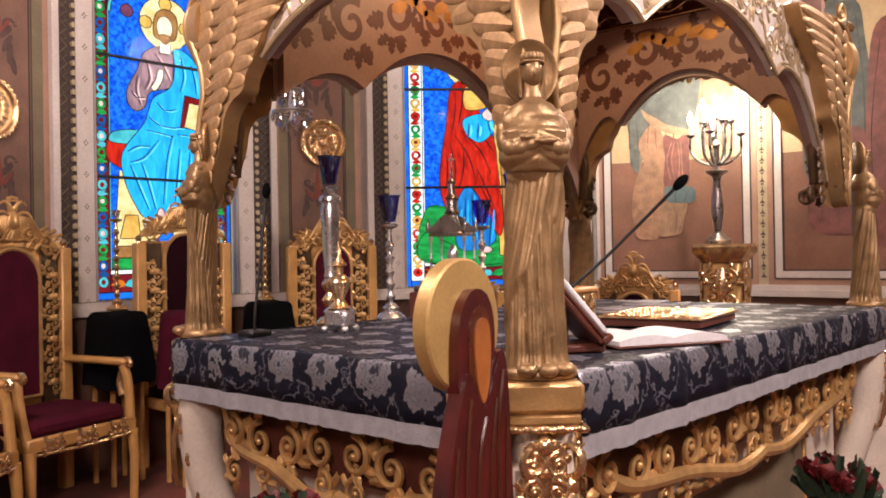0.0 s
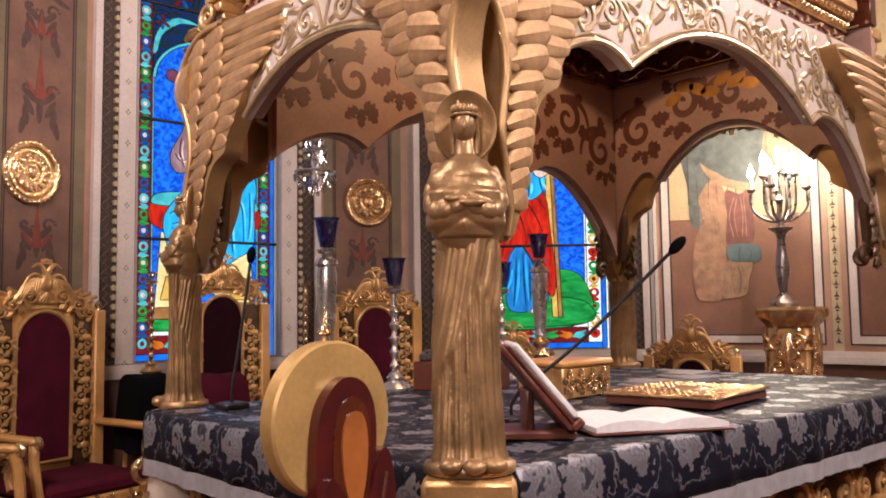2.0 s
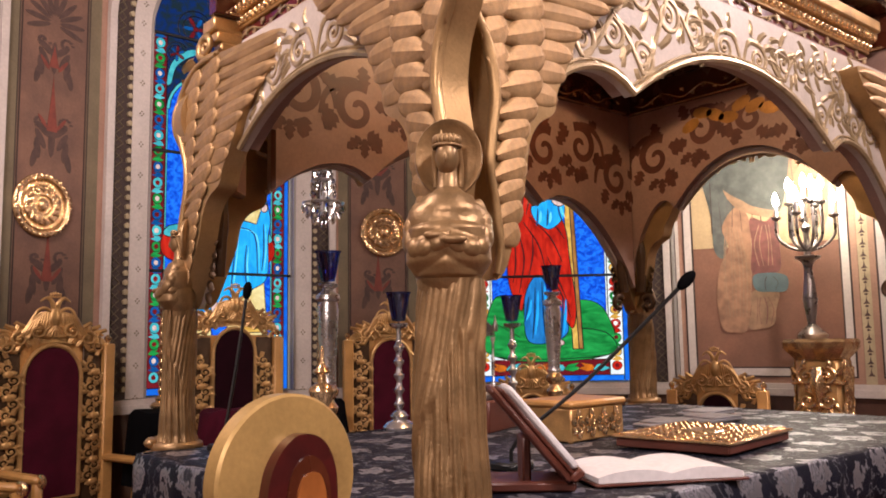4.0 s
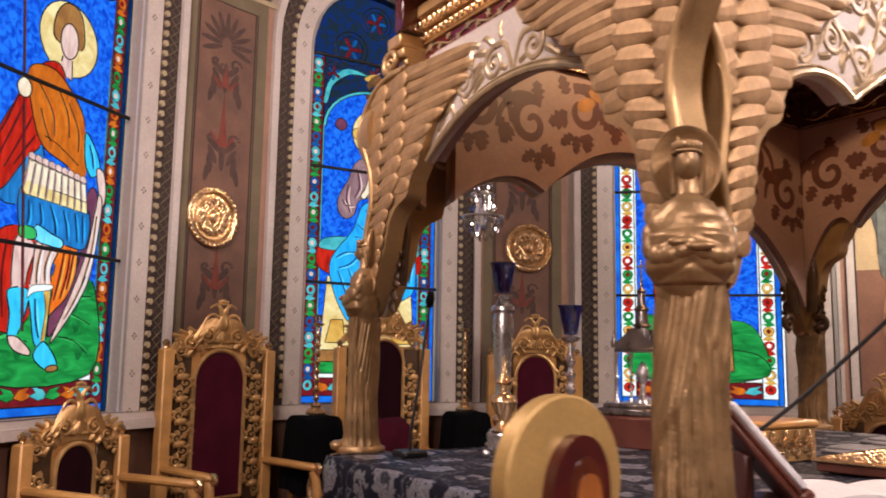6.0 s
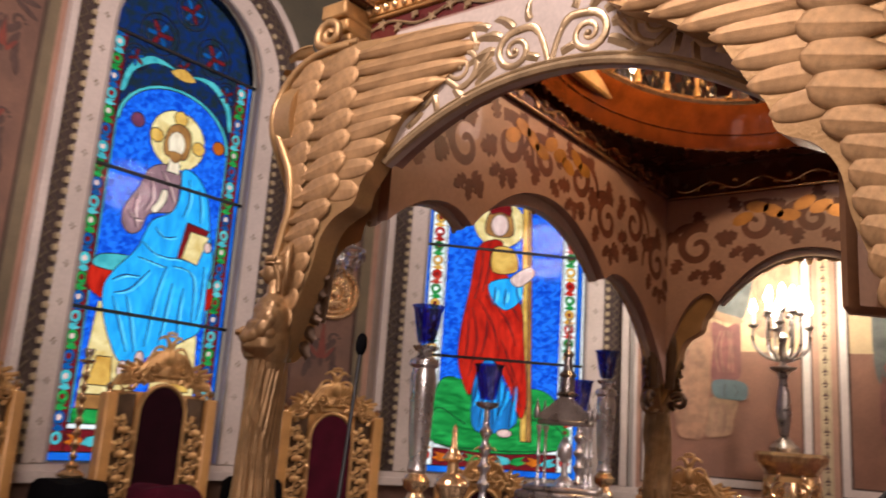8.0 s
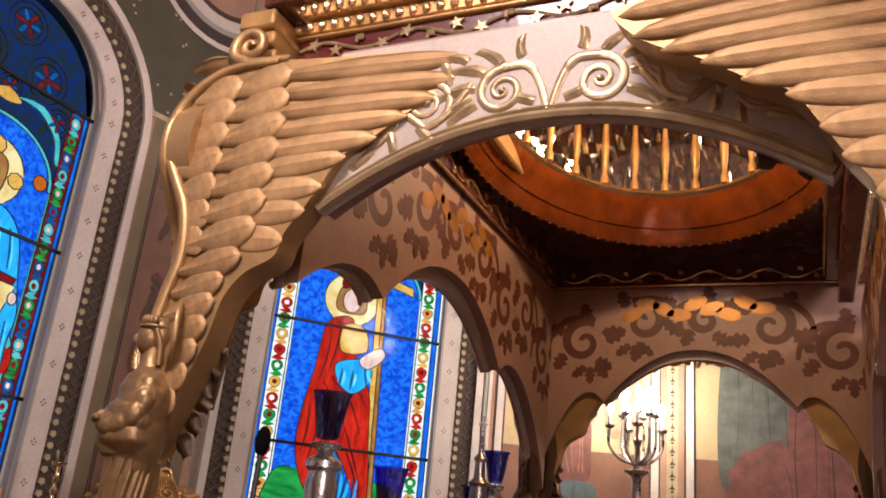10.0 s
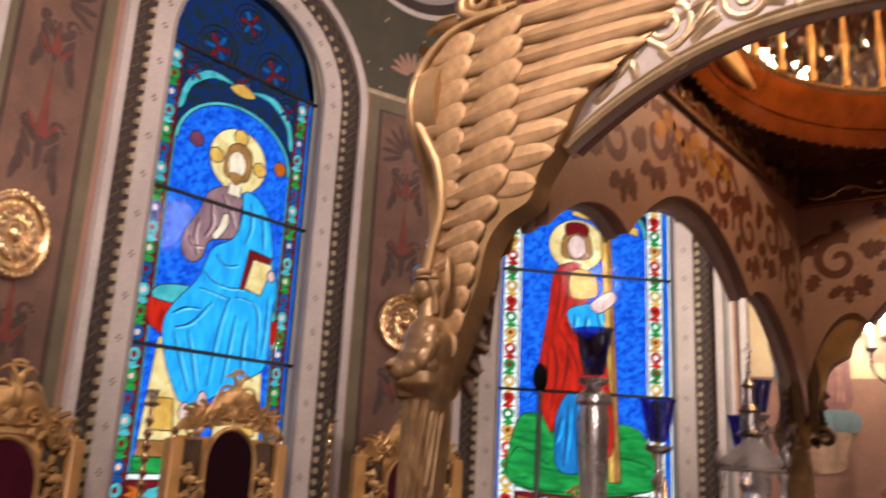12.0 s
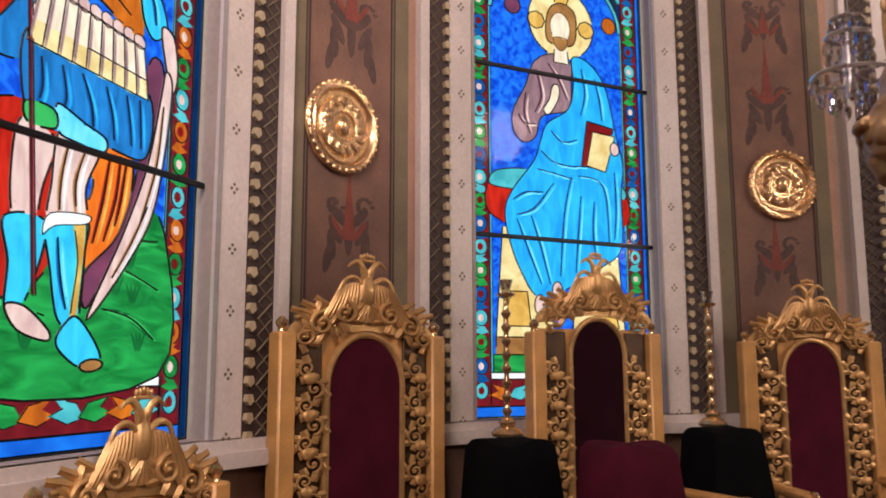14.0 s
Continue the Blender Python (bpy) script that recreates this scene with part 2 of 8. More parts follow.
G_GREEN = glass_piece("green_glass", (0.02, 0.34, 0.07), (0.006, 0.13, 0.025), 6, (1, 1, 3), 0.16)
G_RED = glass_piece("scarlet_glass", (0.62, 0.025, 0.012), (0.26, 0.008, 0.006), 6, (4, 4, 1), 0.2)
G_CRIMSON = glass_piece("crimson_glass", (0.24, 0.010, 0.012), (0.10, 0.006, 0.008), 8)
G_FLAME = glass_piece("flame_glass", (0.86, 0.22, 0.02), (0.62, 0.09, 0.01), 8, (3, 3, 1), 0.2)
G_PLUM = glass_piece("plum_glass", (0.20, 0.05, 0.10), (0.09, 0.03, 0.06), 8)
G_MOSS = glass_piece("moss_glass", (0.008, 0.12, 0.03), (0.004, 0.06, 0.015), 8)
G_LEAF = glass_piece("bright_green_glass", (0.05, 0.48, 0.12), (0.02, 0.28, 0.06), 8)
G_CREAM = glass_piece("cream_glass", (0.88, 0.76, 0.58), (0.66, 0.50, 0.36), 8, (3, 3, 1), 0.2)
G_WINE = glass_piece("wine_glass", (0.20, 0.012, 0.018), (0.08, 0.006, 0.01), 9)
G_ORANGE = glass_piece("orange_glass", (0.66, 0.17, 0.015), (0.34, 0.07, 0.01), 7, (3, 3, 1), 0.2)
G_GOLD = glass_piece("amber_glass", (0.76, 0.48, 0.12), (0.50, 0.24, 0.04), 10)
G_PALEGOLD = glass_piece("straw_glass", (0.86, 0.72, 0.38), (0.62, 0.42, 0.14), 10)
G_WHITE = glass_piece("milk_glass", (0.92, 0.93, 0.92), (0.62, 0.66, 0.68), 12)
G_PINK = glass_piece("pink_glass", (0.80, 0.58, 0.52), (0.55, 0.34, 0.32), 7, (3, 3, 1), 0.2)
G_MAUVE = glass_piece("mauve_glass", (0.34, 0.20, 0.22), (0.17, 0.09, 0.11), 7, (3, 3, 1), 0.2)
G_BROWN = glass_piece("brown_glass", (0.42, 0.20, 0.06), (0.22, 0.09, 0.03), 9)
G_CUP = glass_piece("cobalt_glass", (0.03, 0.11, 0.62), (0.01, 0.04, 0.34), 9, gloss=0.14)
G_CRYSTAL = glass_piece("crystal_glass", (0.86, 0.84, 0.82), (0.5, 0.48, 0.47), 30, gloss=0.45)
G_LANTERN = glass_piece("smoky_relief_glass", (0.16, 0.14, 0.12), (0.03, 0.012, 0.014), 24, gloss=0.22)


# ---- mesh helpers ----
class Geo:
    """Gathers vertices and faces for one mesh."""

    def __init__(self):
        self.v, self.f = [], []

    def add(self, vs, fs, m=None):
        k = len(self.v)
        self.v += [tuple(m @ Vector(p)) for p in vs] if m else [tuple(p) for p in vs]
        self.f += [[k + i for i in f] for f in fs]
        return self

    def box(self, c, s, b=0.004, m=None):
        """A box with chamfered edges: centre, full sizes, chamfer."""
        h = [x / 2 for x in s]
        b = min(b, *(0.45 * x for x in s))
        vs, idx = [], {}
        for sx in (-1, 1):
            for sy in (-1, 1):
                for sz in (-1, 1):
                    for ax in range(3):
                        q = [sx * (h[0] - b), sy * (h[1] - b), sz * (h[2] - b)]
                        q[ax] = (sx, sy, sz)[ax] * h[ax]
                        idx[sx, sy, sz, ax] = len(vs)
                        vs.append((c[0] + q[0], c[1] + q[1], c[2] + q[2]))
        fs = []
        for ax in range(3):
            a, d = [i for i in range(3) if i != ax]
            for sg in (-1, 1):
                loop = []
                for sa, sd in ((-1, -1), (1, -1), (1, 1), (-1, 1)):
                    k = [0, 0, 0]
                    k[ax], k[a], k[d] = sg, sa, sd
                    loop.append(idx[(*k, ax)])
                fs.append(loop)
        for ax in range(3):
            a, d = [i for i in range(3) if i != ax]
            for sa in (-1, 1):
                for sd in (-1, 1):
                    k0, k1 = [0, 0, 0], [0, 0, 0]
                    k0[ax], k0[a], k0[d] = -1, sa, sd
                    k1[ax], k1[a], k1[d] = 1, sa, sd
                    fs.append([idx[(*k0, a)], idx[(*k1, a)], idx[(*k1, d)], idx[(*k0, d)]])
        for sx in (-1, 1):
            for sy in (-1, 1):
                for sz in (-1, 1):
                    fs.append([idx[sx, sy, sz, 0], idx[sx, sy, sz, 1], idx[sx, sy, sz, 2]])
        return self.add(vs, fs, m)

    def lathe(self, prof, n=18, m=None, caps=True):
        """Turns a profile of (radius, z) round the z axis."""
        vs, fs = [], []
        for r, z in prof:
            for i in range(n):
                a = 2 * math.pi * i / n
                vs.append((r * math.cos(a), r * math.sin(a), z))
        for j in range(len(prof) - 1):
            for i in range(n):
                k = (i + 1) % n
                fs.append([j * n + i, j * n + k, (j + 1) * n + k, (j + 1) * n + i])
        if caps and prof[0][0] > 1e-6:
            fs.append(list(range(n))[::-1])
        if caps and prof[-1][0] > 1e-6:
            fs.append([(len(prof) - 1) * n + i for i in range(n)])
        return self.add(vs, fs, m)

    def tube(self, pts, r, n=7, m=None):
        """A round bar along points; r is one radius or one a point."""
        pts = [Vector(p) for p in pts]
        rs = r if isinstance(r, (list, tuple)) else [r] * len(pts)
        vs, fs, up = [], [], None
        for i, p in enumerate(pts):
            d = (pts[min(i + 1, len(pts) - 1)] - pts[max(i - 1, 0)]).normalized()
            if up is None:
                up = Vector((0, 0, 1)) if abs(d.z) < 0.8 else Vector((0, 1, 0))
            x = d.cross(up)
            x = x.normalized() if x.length > 1e-5 else Vector((1, 0, 0))
            up = x.cross(d).normalized()
            for k in range(n):
                a = 2 * math.pi * k / n
                vs.append(p + (x * math.cos(a) + up * math.sin(a)) * rs[i])
        for i in range(len(pts) - 1):
            for k in range(n):
                q = (k + 1) % n
                fs.append([i * n + k, i * n + q, (i + 1) * n + q, (i + 1) * n + k])
        fs.append(list(range(n))[::-1])
        fs.append([(len(pts) - 1) * n + k for k in range(n)])
        return self.add(vs, fs, m)

    def ell(self, c, r, nu=12, nv=8, m=None):
        """An ellipsoid: centre and three radii."""
        vs = [(c[0], c[1], c[2] - r[2])]
        for j in range(1, nv):
            b = math.pi * j / nv - math.pi / 2
            for i in range(nu):
                a = 2 * math.pi * i / nu
                vs.append((c[0] + r[0] * math.cos(a) * math.cos(b), c[1] + r[1] * math.sin(a) * math.cos(b), c[2] + r[2] * math.sin(b)))
        vs.append((c[0], c[1], c[2] + r[2]))
        fs = [[0, 1 + (i + 1) % nu, 1 + i] for i in range(nu)]
        for j in range(nv - 2):
            for i in range(nu):
                k = (i + 1) % nu
                fs.append([1 + j * nu + i, 1 + j * nu + k, 1 + (j + 1) * nu + k, 1 + (j + 1) * nu + i])
        t = len(vs) - 1
        fs += [[t, t - nu + i, t - nu + (i + 1) % nu] for i in range(nu)]
        return self.add(vs, fs, m)

    def prism(self, outline, y0, y1, m=None):
        """A flat plate: an outline in (x, z), from y0 (its face) to y1."""
        n = len(outline)
        vs = [(x, y0, z) for x, z in outline] + [(x, y1, z) for x, z in outline]
        fs = [list(range(n)), list(range(2 * n - 1, n - 1, -1))]
        fs += [[i, n + i, n + (i + 1) % n, (i + 1) % n] for i in range(n)]
        return self.add(vs, fs, m)

    def strip(self, low, high, y0, y1, m=None):
        """A plate between two edges of equally many (x, z) points."""
        n = len(low)
        vs = [(x, y, z) for y in (y0, y1) for e in (low, high) for x, z in e]
        fs = []
        for i in range(n - 1):
            a, b, c, d = i, i + 1, n + i + 1, n + i
            fs += [[a, b, c, d], [2 * n + d, 2 * n + c, 2 * n + b, 2 * n + a], [a, 2 * n + a, 2 * n + b, b], [d, c, 2 * n + c, 2 * n + d]]
        fs += [[0, n, 3 * n, 2 * n], [n - 1, 3 * n - 1, 4 * n - 1, 2 * n - 1]]
        return self.add(vs, fs, m)

    def mesh(self, name, mat, smooth=38):
        me = bpy.data.meshes.new(name)
        me.from_pydata(self.v, [], self.f)
        me.validate()
        b = bmesh.new()
        b.from_mesh(me)
        bmesh.ops.recalc_face_normals(b, faces=b.faces)
        b.to_mesh(me)
        b.free()
        me.materials.append(mat)
        if smooth:
            me.polygons.foreach_set("use_smooth", [True] * len(me.polygons))
            me.set_sharp_from_angle(angle=radians(smooth))
        me.update()
        return me


def part(name, geo, mat, parent=None, label="", m=None, smooth=38):
    """One mesh object under a thing or a part. geo: a Geo, or a ready mesh to share."""
    ob = new(name, geo.mesh(name, mat, smooth) if isinstance(geo, Geo) else geo)
    if parent:
        ob.parent = parent
    if m is not None:
        ob.matrix_basis = m
    if label:
        tagged(ob, label)
    return ob


def thing(name, label, category, m=None, group="", kind=""):
    ob = new(name)
    ob.empty_display_size = 0.05
    if m is not None:
        ob.matrix_basis = m
    return tagged(ob, label, category, group, kind)


def solid(name, geo, mat, label, category, m=None, group="", kind="", smooth=38):
    ob = part(name, geo, mat, None, "", m, smooth)
    return tagged(ob, label, category, group, kind)


def spiral(cx, cz, r, turns=1.6, start=0.0, y=0.0, hand=1, n=26):
    """Points of a flat scroll that winds in to (cx, cz)."""
    pts = []
    for i in range(n):
        k = i / (n - 1)
        a = start + hand * turns * 2 * math.pi * k
        q = r * (1 - 0.88 * k)
        pts.append((cx + q * math.cos(a), y, cz + q * math.sin(a)))
    return pts


def smooth_path(ctrl, n=10, closed=False):
    """A smooth curve through control points of any dimension."""
    c = [Vector(p) if len(p) == 3 else Vector((p[0], p[1], 0)) for p in ctrl]
    out, k = [], len(c)
    for i in range(k if closed else k - 1):
        p0 = c[(i - 1) % k] if closed or i > 0 else c[0]
        p1, p2 = c[i], c[(i + 1) % k]
        p3 = c[(i + 2) % k] if closed or i + 2 < k else c[-1]
        for j in range(n):
            t = j / n
            out.append(0.5 * (2 * p1 + (p2 - p0) * t + (2 * p0 - 5 * p1 + 4 * p2 - p3) * t * t + (3 * p1 - p0 - 3 * p2 + p3) * t ** 3))
    if not closed:
        out.append(c[-1])
    return out


def flat(ctrl, n=8, closed=True):
    return [(p.x, p.y) for p in smooth_path(ctrl, n, closed)]


def oval(cx, cz, rx, rz, n=24, a0=0.0, tilt=0.0):
    out = []
    for i in range(n):
        a = a0 + 2 * math.pi * i / n
        x, z = rx * math.cos(a), rz * math.sin(a)
        out.append((cx + x * math.cos(tilt) - z * math.sin(tilt), cz + x * math.sin(tilt) + z * math.cos(tilt)))
    return out


def leaf_geo(length=1.0, width=0.4, dome=0.12, curl=0.0, n=8):
    """A domed leaf or feather along +x, bulging to -y, with a raised midrib."""
    vs, fs = [], []
    for i in range(n + 1):
        t = i / n
        w = width / 2 * math.sin(math.pi * min(1, 0.12 + 0.88 * t) ** 0.8) ** 0.75 if t < 1 else 0.01
        w = max(w, 0.012)
        for k, s in enumerate((-1, -0.55, -0.08, 0, 0.08, 0.55, 1)):
            h = dome * (1 - s * s) ** 0.6 * (0.35 + 0.65 * math.sin(math.pi * min(t * 0.9 + 0.1, 1)))
            h += 0.18 * dome if k == 3 else 0
            vs.append((length * t, -h, s * w + curl * t * t))
    for i in range(n):
        for k in range(6):
            fs.append([i * 7 + k, i * 7 + k + 1, (i + 1) * 7 + k + 1, (i + 1) * 7 + k])
    return Geo().add(vs, fs)


def acanthus(g, m, r=0.05, hand=1, leaves=4):
    """A carved scroll with leaves: spiral bar, rosette bead and outward lobes."""
    p = spiral(0, 0, r, 1.5, math.pi / 2, -0.3 * r, hand, 20)
    g.tube(p, [r * (0.2 - 0.09 * i / 19) for i in range(20)], 6, m)
    g.ell((0, -0.35 * r, 0), (0.2 * r, 0.2 * r, 0.2 * r), 8, 5, m)
    for i in range(leaves):
        a = math.pi / 2 + hand * (0.4 + i * 1.0)
        q = m @ Matrix.Translation((math.cos(a) * r * (1 - i * 0.1), -0.15 * r, math.sin(a) * r * (1 - i * 0.1))) @ pose(0, 0, 0, 0, -math.degrees(a - hand * 0.7), 0)
        lf = leaf_geo(r * 1.0, r * 0.6, r * 0.22, 0, 4)
        g.add(lf.v, lf.f, q)
    return g


# ---- the apse: a round wall with three tall windows ----
CX, CY, RW = -0.781, 1.292, 3.33
SILL, SPRING, HALF = 1.09, 3.54, 0.535
WALL_TOP = 6.2
WINDOWS = {1: 220.2, 2: 179.35, 3: 135.9}
HALVES = {220.2: HALF, 179.35: HALF, 135.9: 0.61}
PIERS = {1: 200.05, 2: 158.85}


def apse(a, z, inset=0.0):
    """A place on the apse wall at an angle in degrees and a height; inset: towards the middle."""
    r = RW - inset
    return (CX + r * math.cos(radians(a)), CY + r * math.sin(radians(a)), z)


def on_wall(a0, x, z, inset=0.0):
    """A place x metres to the right of the angle a0, along the curved wall."""
    return apse(a0 - math.degrees(x / RW), z, inset)


def wall_frame(a, inset=0.0, z=0.0):
    """A pose on the wall: x to the right, y into the wall, z up."""
    p = apse(a, z, inset)
    return Matrix.Translation(p) @ pose(0, 0, 0, 0, 0, a - 90)


def curved(g, a0, outline, inset0, inset1):
    """A thin plate on the curved wall, with an outline in (x, z)."""
    n = len(outline)
    vs = [on_wall(a0, x, z, inset0) for x, z in outline] + [on_wall(a0, x, z, inset1) for x, z in outline]
    fs = [list(range(n)), list(range(2 * n - 1, n - 1, -1))]
    fs += [[i, n + i, n + (i + 1) % n, (i + 1) % n] for i in range(n)]
    g.add(vs, fs)


def curved_rect(g, a0, x0, x1, z0, z1, inset0, inset1, n=4):
    """A rectangular plate that follows the curve."""
    k = n + 1
    vs = []
    for ins in (inset1, inset0):
        for z in (z0, z1):
            vs += [on_wall(a0, x0 + (x1 - x0) * i / n, z, ins) for i in range(k)]
    fs = []
    for i in range(n):
        fs += [[i, i + 1, k + i + 1, k + i], [2 * k + i, 3 * k + i, 3 * k + i + 1, 2 * k + i + 1],
               [i, 2 * k + i, 2 * k + i + 1, i + 1], [k + i, k + i + 1, 3 * k + i + 1, 3 * k + i]]
    fs += [[0, k, 3 * k, 2 * k], [n, 2 * k + n, 3 * k + n, k + n]]
    g.add(vs, fs)


def arch_path(d, step=0.12, n=20, half=HALF):
    """The window's outline, d metres outside the glass: up, over the arch and down, as (x, z)."""
    h = half + d
    k = max(2, int((SPRING - SILL) / step))
    p = [(-h, SILL + (SPRING - SILL) * i / k) for i in range(k)]
    p += [(-h * math.cos(math.pi * i / n), SPRING + h * math.sin(math.pi * i / n)) for i in range(n + 1)]
    p += [(h, SPRING - (SPRING - SILL) * (i + 1) / k) for i in range(k)]
    return p


def arch_band(g, a0, d0, d1, inset0, inset1):
    """A moulding round a window between two distances from the glass."""
    lo, hi = arch_path(d0, half=HALVES[a0]), arch_path(d1, half=HALVES[a0])
    n = len(lo)
    vs = [on_wall(a0, x, z, ins) for ins in (inset1, inset0) for e in (lo, hi) for x, z in e]
    fs = []
    for i in range(n - 1):
        a, b, c, d = i, i + 1, n + i + 1, n + i
        fs += [[a, b, c, d], [2 * n + d, 2 * n + c, 2 * n + b, 2 * n + a], [a, 2 * n + a, 2 * n + b, b], [d, c, 3 * n + i + 1, 3 * n + i]]
    fs += [[0, n, 3 * n, 2 * n], [n - 1, 3 * n - 1, 4 * n - 1, 2 * n - 1]]
    g.add(vs, fs)


def build_apse_wall():
    g = Geo()
    T = 0.12
    holes = sorted((a - math.degrees(h / RW), a + math.degrees(h / RW)) for a, h in HALVES.items())
    cuts = [62.0] + [x for h in holes for x in h] + [276.0]

    def slab(a0, a1, zlow, zhigh):
        n = max(2, int((a1 - a0) / 1.5))
        for ins in (0.0, -T):
            vs = []
            for i in range(n + 1):
                a = a0 + (a1 - a0) * i / n
                vs += [apse(a, zlow(a), ins), apse(a, zhigh(a), ins)]
            g.add(vs, [[2 * i, 2 * i + 1, 2 * i + 3, 2 * i + 2] for i in range(n)])

    for i in range(0, len(cuts) - 1, 2):
        slab(cuts[i], cuts[i + 1], lambda a: -0.02, lambda a: WALL_TOP)
    for lo, hi in holes:
        mid, half = (lo + hi) / 2, radians(hi - lo) / 2 * RW

        def top(a):
            x = min(half, abs(radians(a - mid) * RW))
            return SPRING + math.sqrt(max(0, half * half - x * x))
        slab(lo, hi, lambda a: -0.02, lambda a: SILL)
        slab(lo, hi, top, lambda a: WALL_TOP)
        path = arch_path(0.0, half=half)
        path = path + [path[0]]
        vs = [on_wall(mid, x, z, ins) for x, z in path for ins in (0, -T)]
        g.add(vs, [[2 * i, 2 * i + 1, 2 * i + 3, 2 * i + 2] for i in range(len(path) - 1)])
    ob = part("wall_apse", g, PLASTER, smooth=30)
    return tagged(ob, "curved plastered sanctuary wall with tall arched openings", "wall", kind="structure")


apse_wall = build_apse_wall()

# dado, ledge and the dark star-strewn zone above the piers
g = Geo()
curved_rect(g, 180, -math.radians(96) * RW, math.radians(114) * RW, 0.0, 1.0, 0.0, 0.012, 90)
tagged(part("dado", g, DADO), "dark brown panelled dado round the sanctuary", "dado", kind="structure")
g = Geo()
curved_rect(g, 180, -math.radians(96) * RW, math.radians(114) * RW, 1.0, 1.05, 0.0, 0.07, 90)
curved_rect(g, 180, -math.radians(96) * RW, math.radians(114) * RW, 1.05, 1.085, 0.0, 0.045, 90)
tagged(part("ledge_trim", g, MARBLE), "pale moulded ledge under the windows", "ledge", kind="structure")


def spandrel(a0):
    """The painted field above a pier, cut by the arches on both sides, with stars and a palmette."""
    hw = math.radians(41.2 / 2) * RW
    edge = HALF + 0.335
    low, high = [], []
    n = 24
    for i in range(n + 1):
        x = -hw + 2 * hw * i / n
        d = hw - abs(x)
        z = 3.72
        if d < edge:
            z = max(z, SPRING + math.sqrt(edge * edge - d * d))
        low.append((x, z))
        high.append((x, WALL_TOP - 0.1))
    g = Geo()
    vs = [on_wall(a0, x, z, ins) for ins in (0.004, 0.0) for e in (low, high) for x, z in e]
    k = n + 1
    fs = []
    for i in range(n):
        fs += [[i, i + 1, k + i + 1, k + i], [i, 2 * k + i, 2 * k + i + 1, i + 1]]
    g.add(vs, fs)
    ob = part("painted_field", g, SPANDREL, apse_wall, "dark olive painted field with gilt stars", smooth=0)
    rnd = random.Random(int(a0))
    stars = Geo()
    for i in range(70):
        x, z = rnd.uniform(-0.95, 0.95), rnd.uniform(3.78, 5.0)
        d = hw - abs(x)
        if d < edge + 0.03 and z < SPRING + math.sqrt(max(0, (edge + 0.03) ** 2 - d * d)) + 0.03:
            continue
        curved(stars, a0, oval(x, z, 0.009, 0.009, 6), 0.0065, 0.004)
    part("gilt_stars", stars, TAN, ob, "small gilt painted stars", smooth=0)
    pal = Geo()
    for i in range(9):
        a = math.pi * (i + 0.5) / 9
        curved(pal, a0, oval(0.105 * math.cos(a), 3.93 + 0.105 * math.sin(a), 0.075, 0.016, 10, 0, a), 0.0068, 0.004)
    curved(pal, a0, oval(0, 3.86, 0.02, 0.08, 10), 0.0068, 0.004)
    part("palmette", pal, SALMON, ob, "pale pink painted palmette", smooth=0)
    # a round ornament of pale and dark rings over the pier
    for r0, r1, mat in ((0.60, 0.64, MARBLE), (0.52, 0.60, UMBER), (0.48, 0.52, REVEAL), (0.40, 0.48, MARBLE), (0.36, 0.40, UMBER), (0.0, 0.36, SALMON)):
        rg = Geo()
        n = 44
        vs = []
        for i in range(n + 1):
            a = 2 * math.pi * i / n
            for r in (r0, r1):
                vs.append(on_wall(a0, r * math.cos(a), 5.02 + r * math.sin(a), 0.012))
        rg.add(vs, [[2 * i, 2 * i + 1, 2 * i + 3, 2 * i + 2] for i in range(n)])
        part("ring_moulding", rg, mat, ob, smooth=0)


for a in PIERS.values():
    spandrel(a)
spandrel(PIERS[1] + 41.2)
spandrel(PIERS[2] - 41.2)
spandrel(PIERS[2] - 82.4)


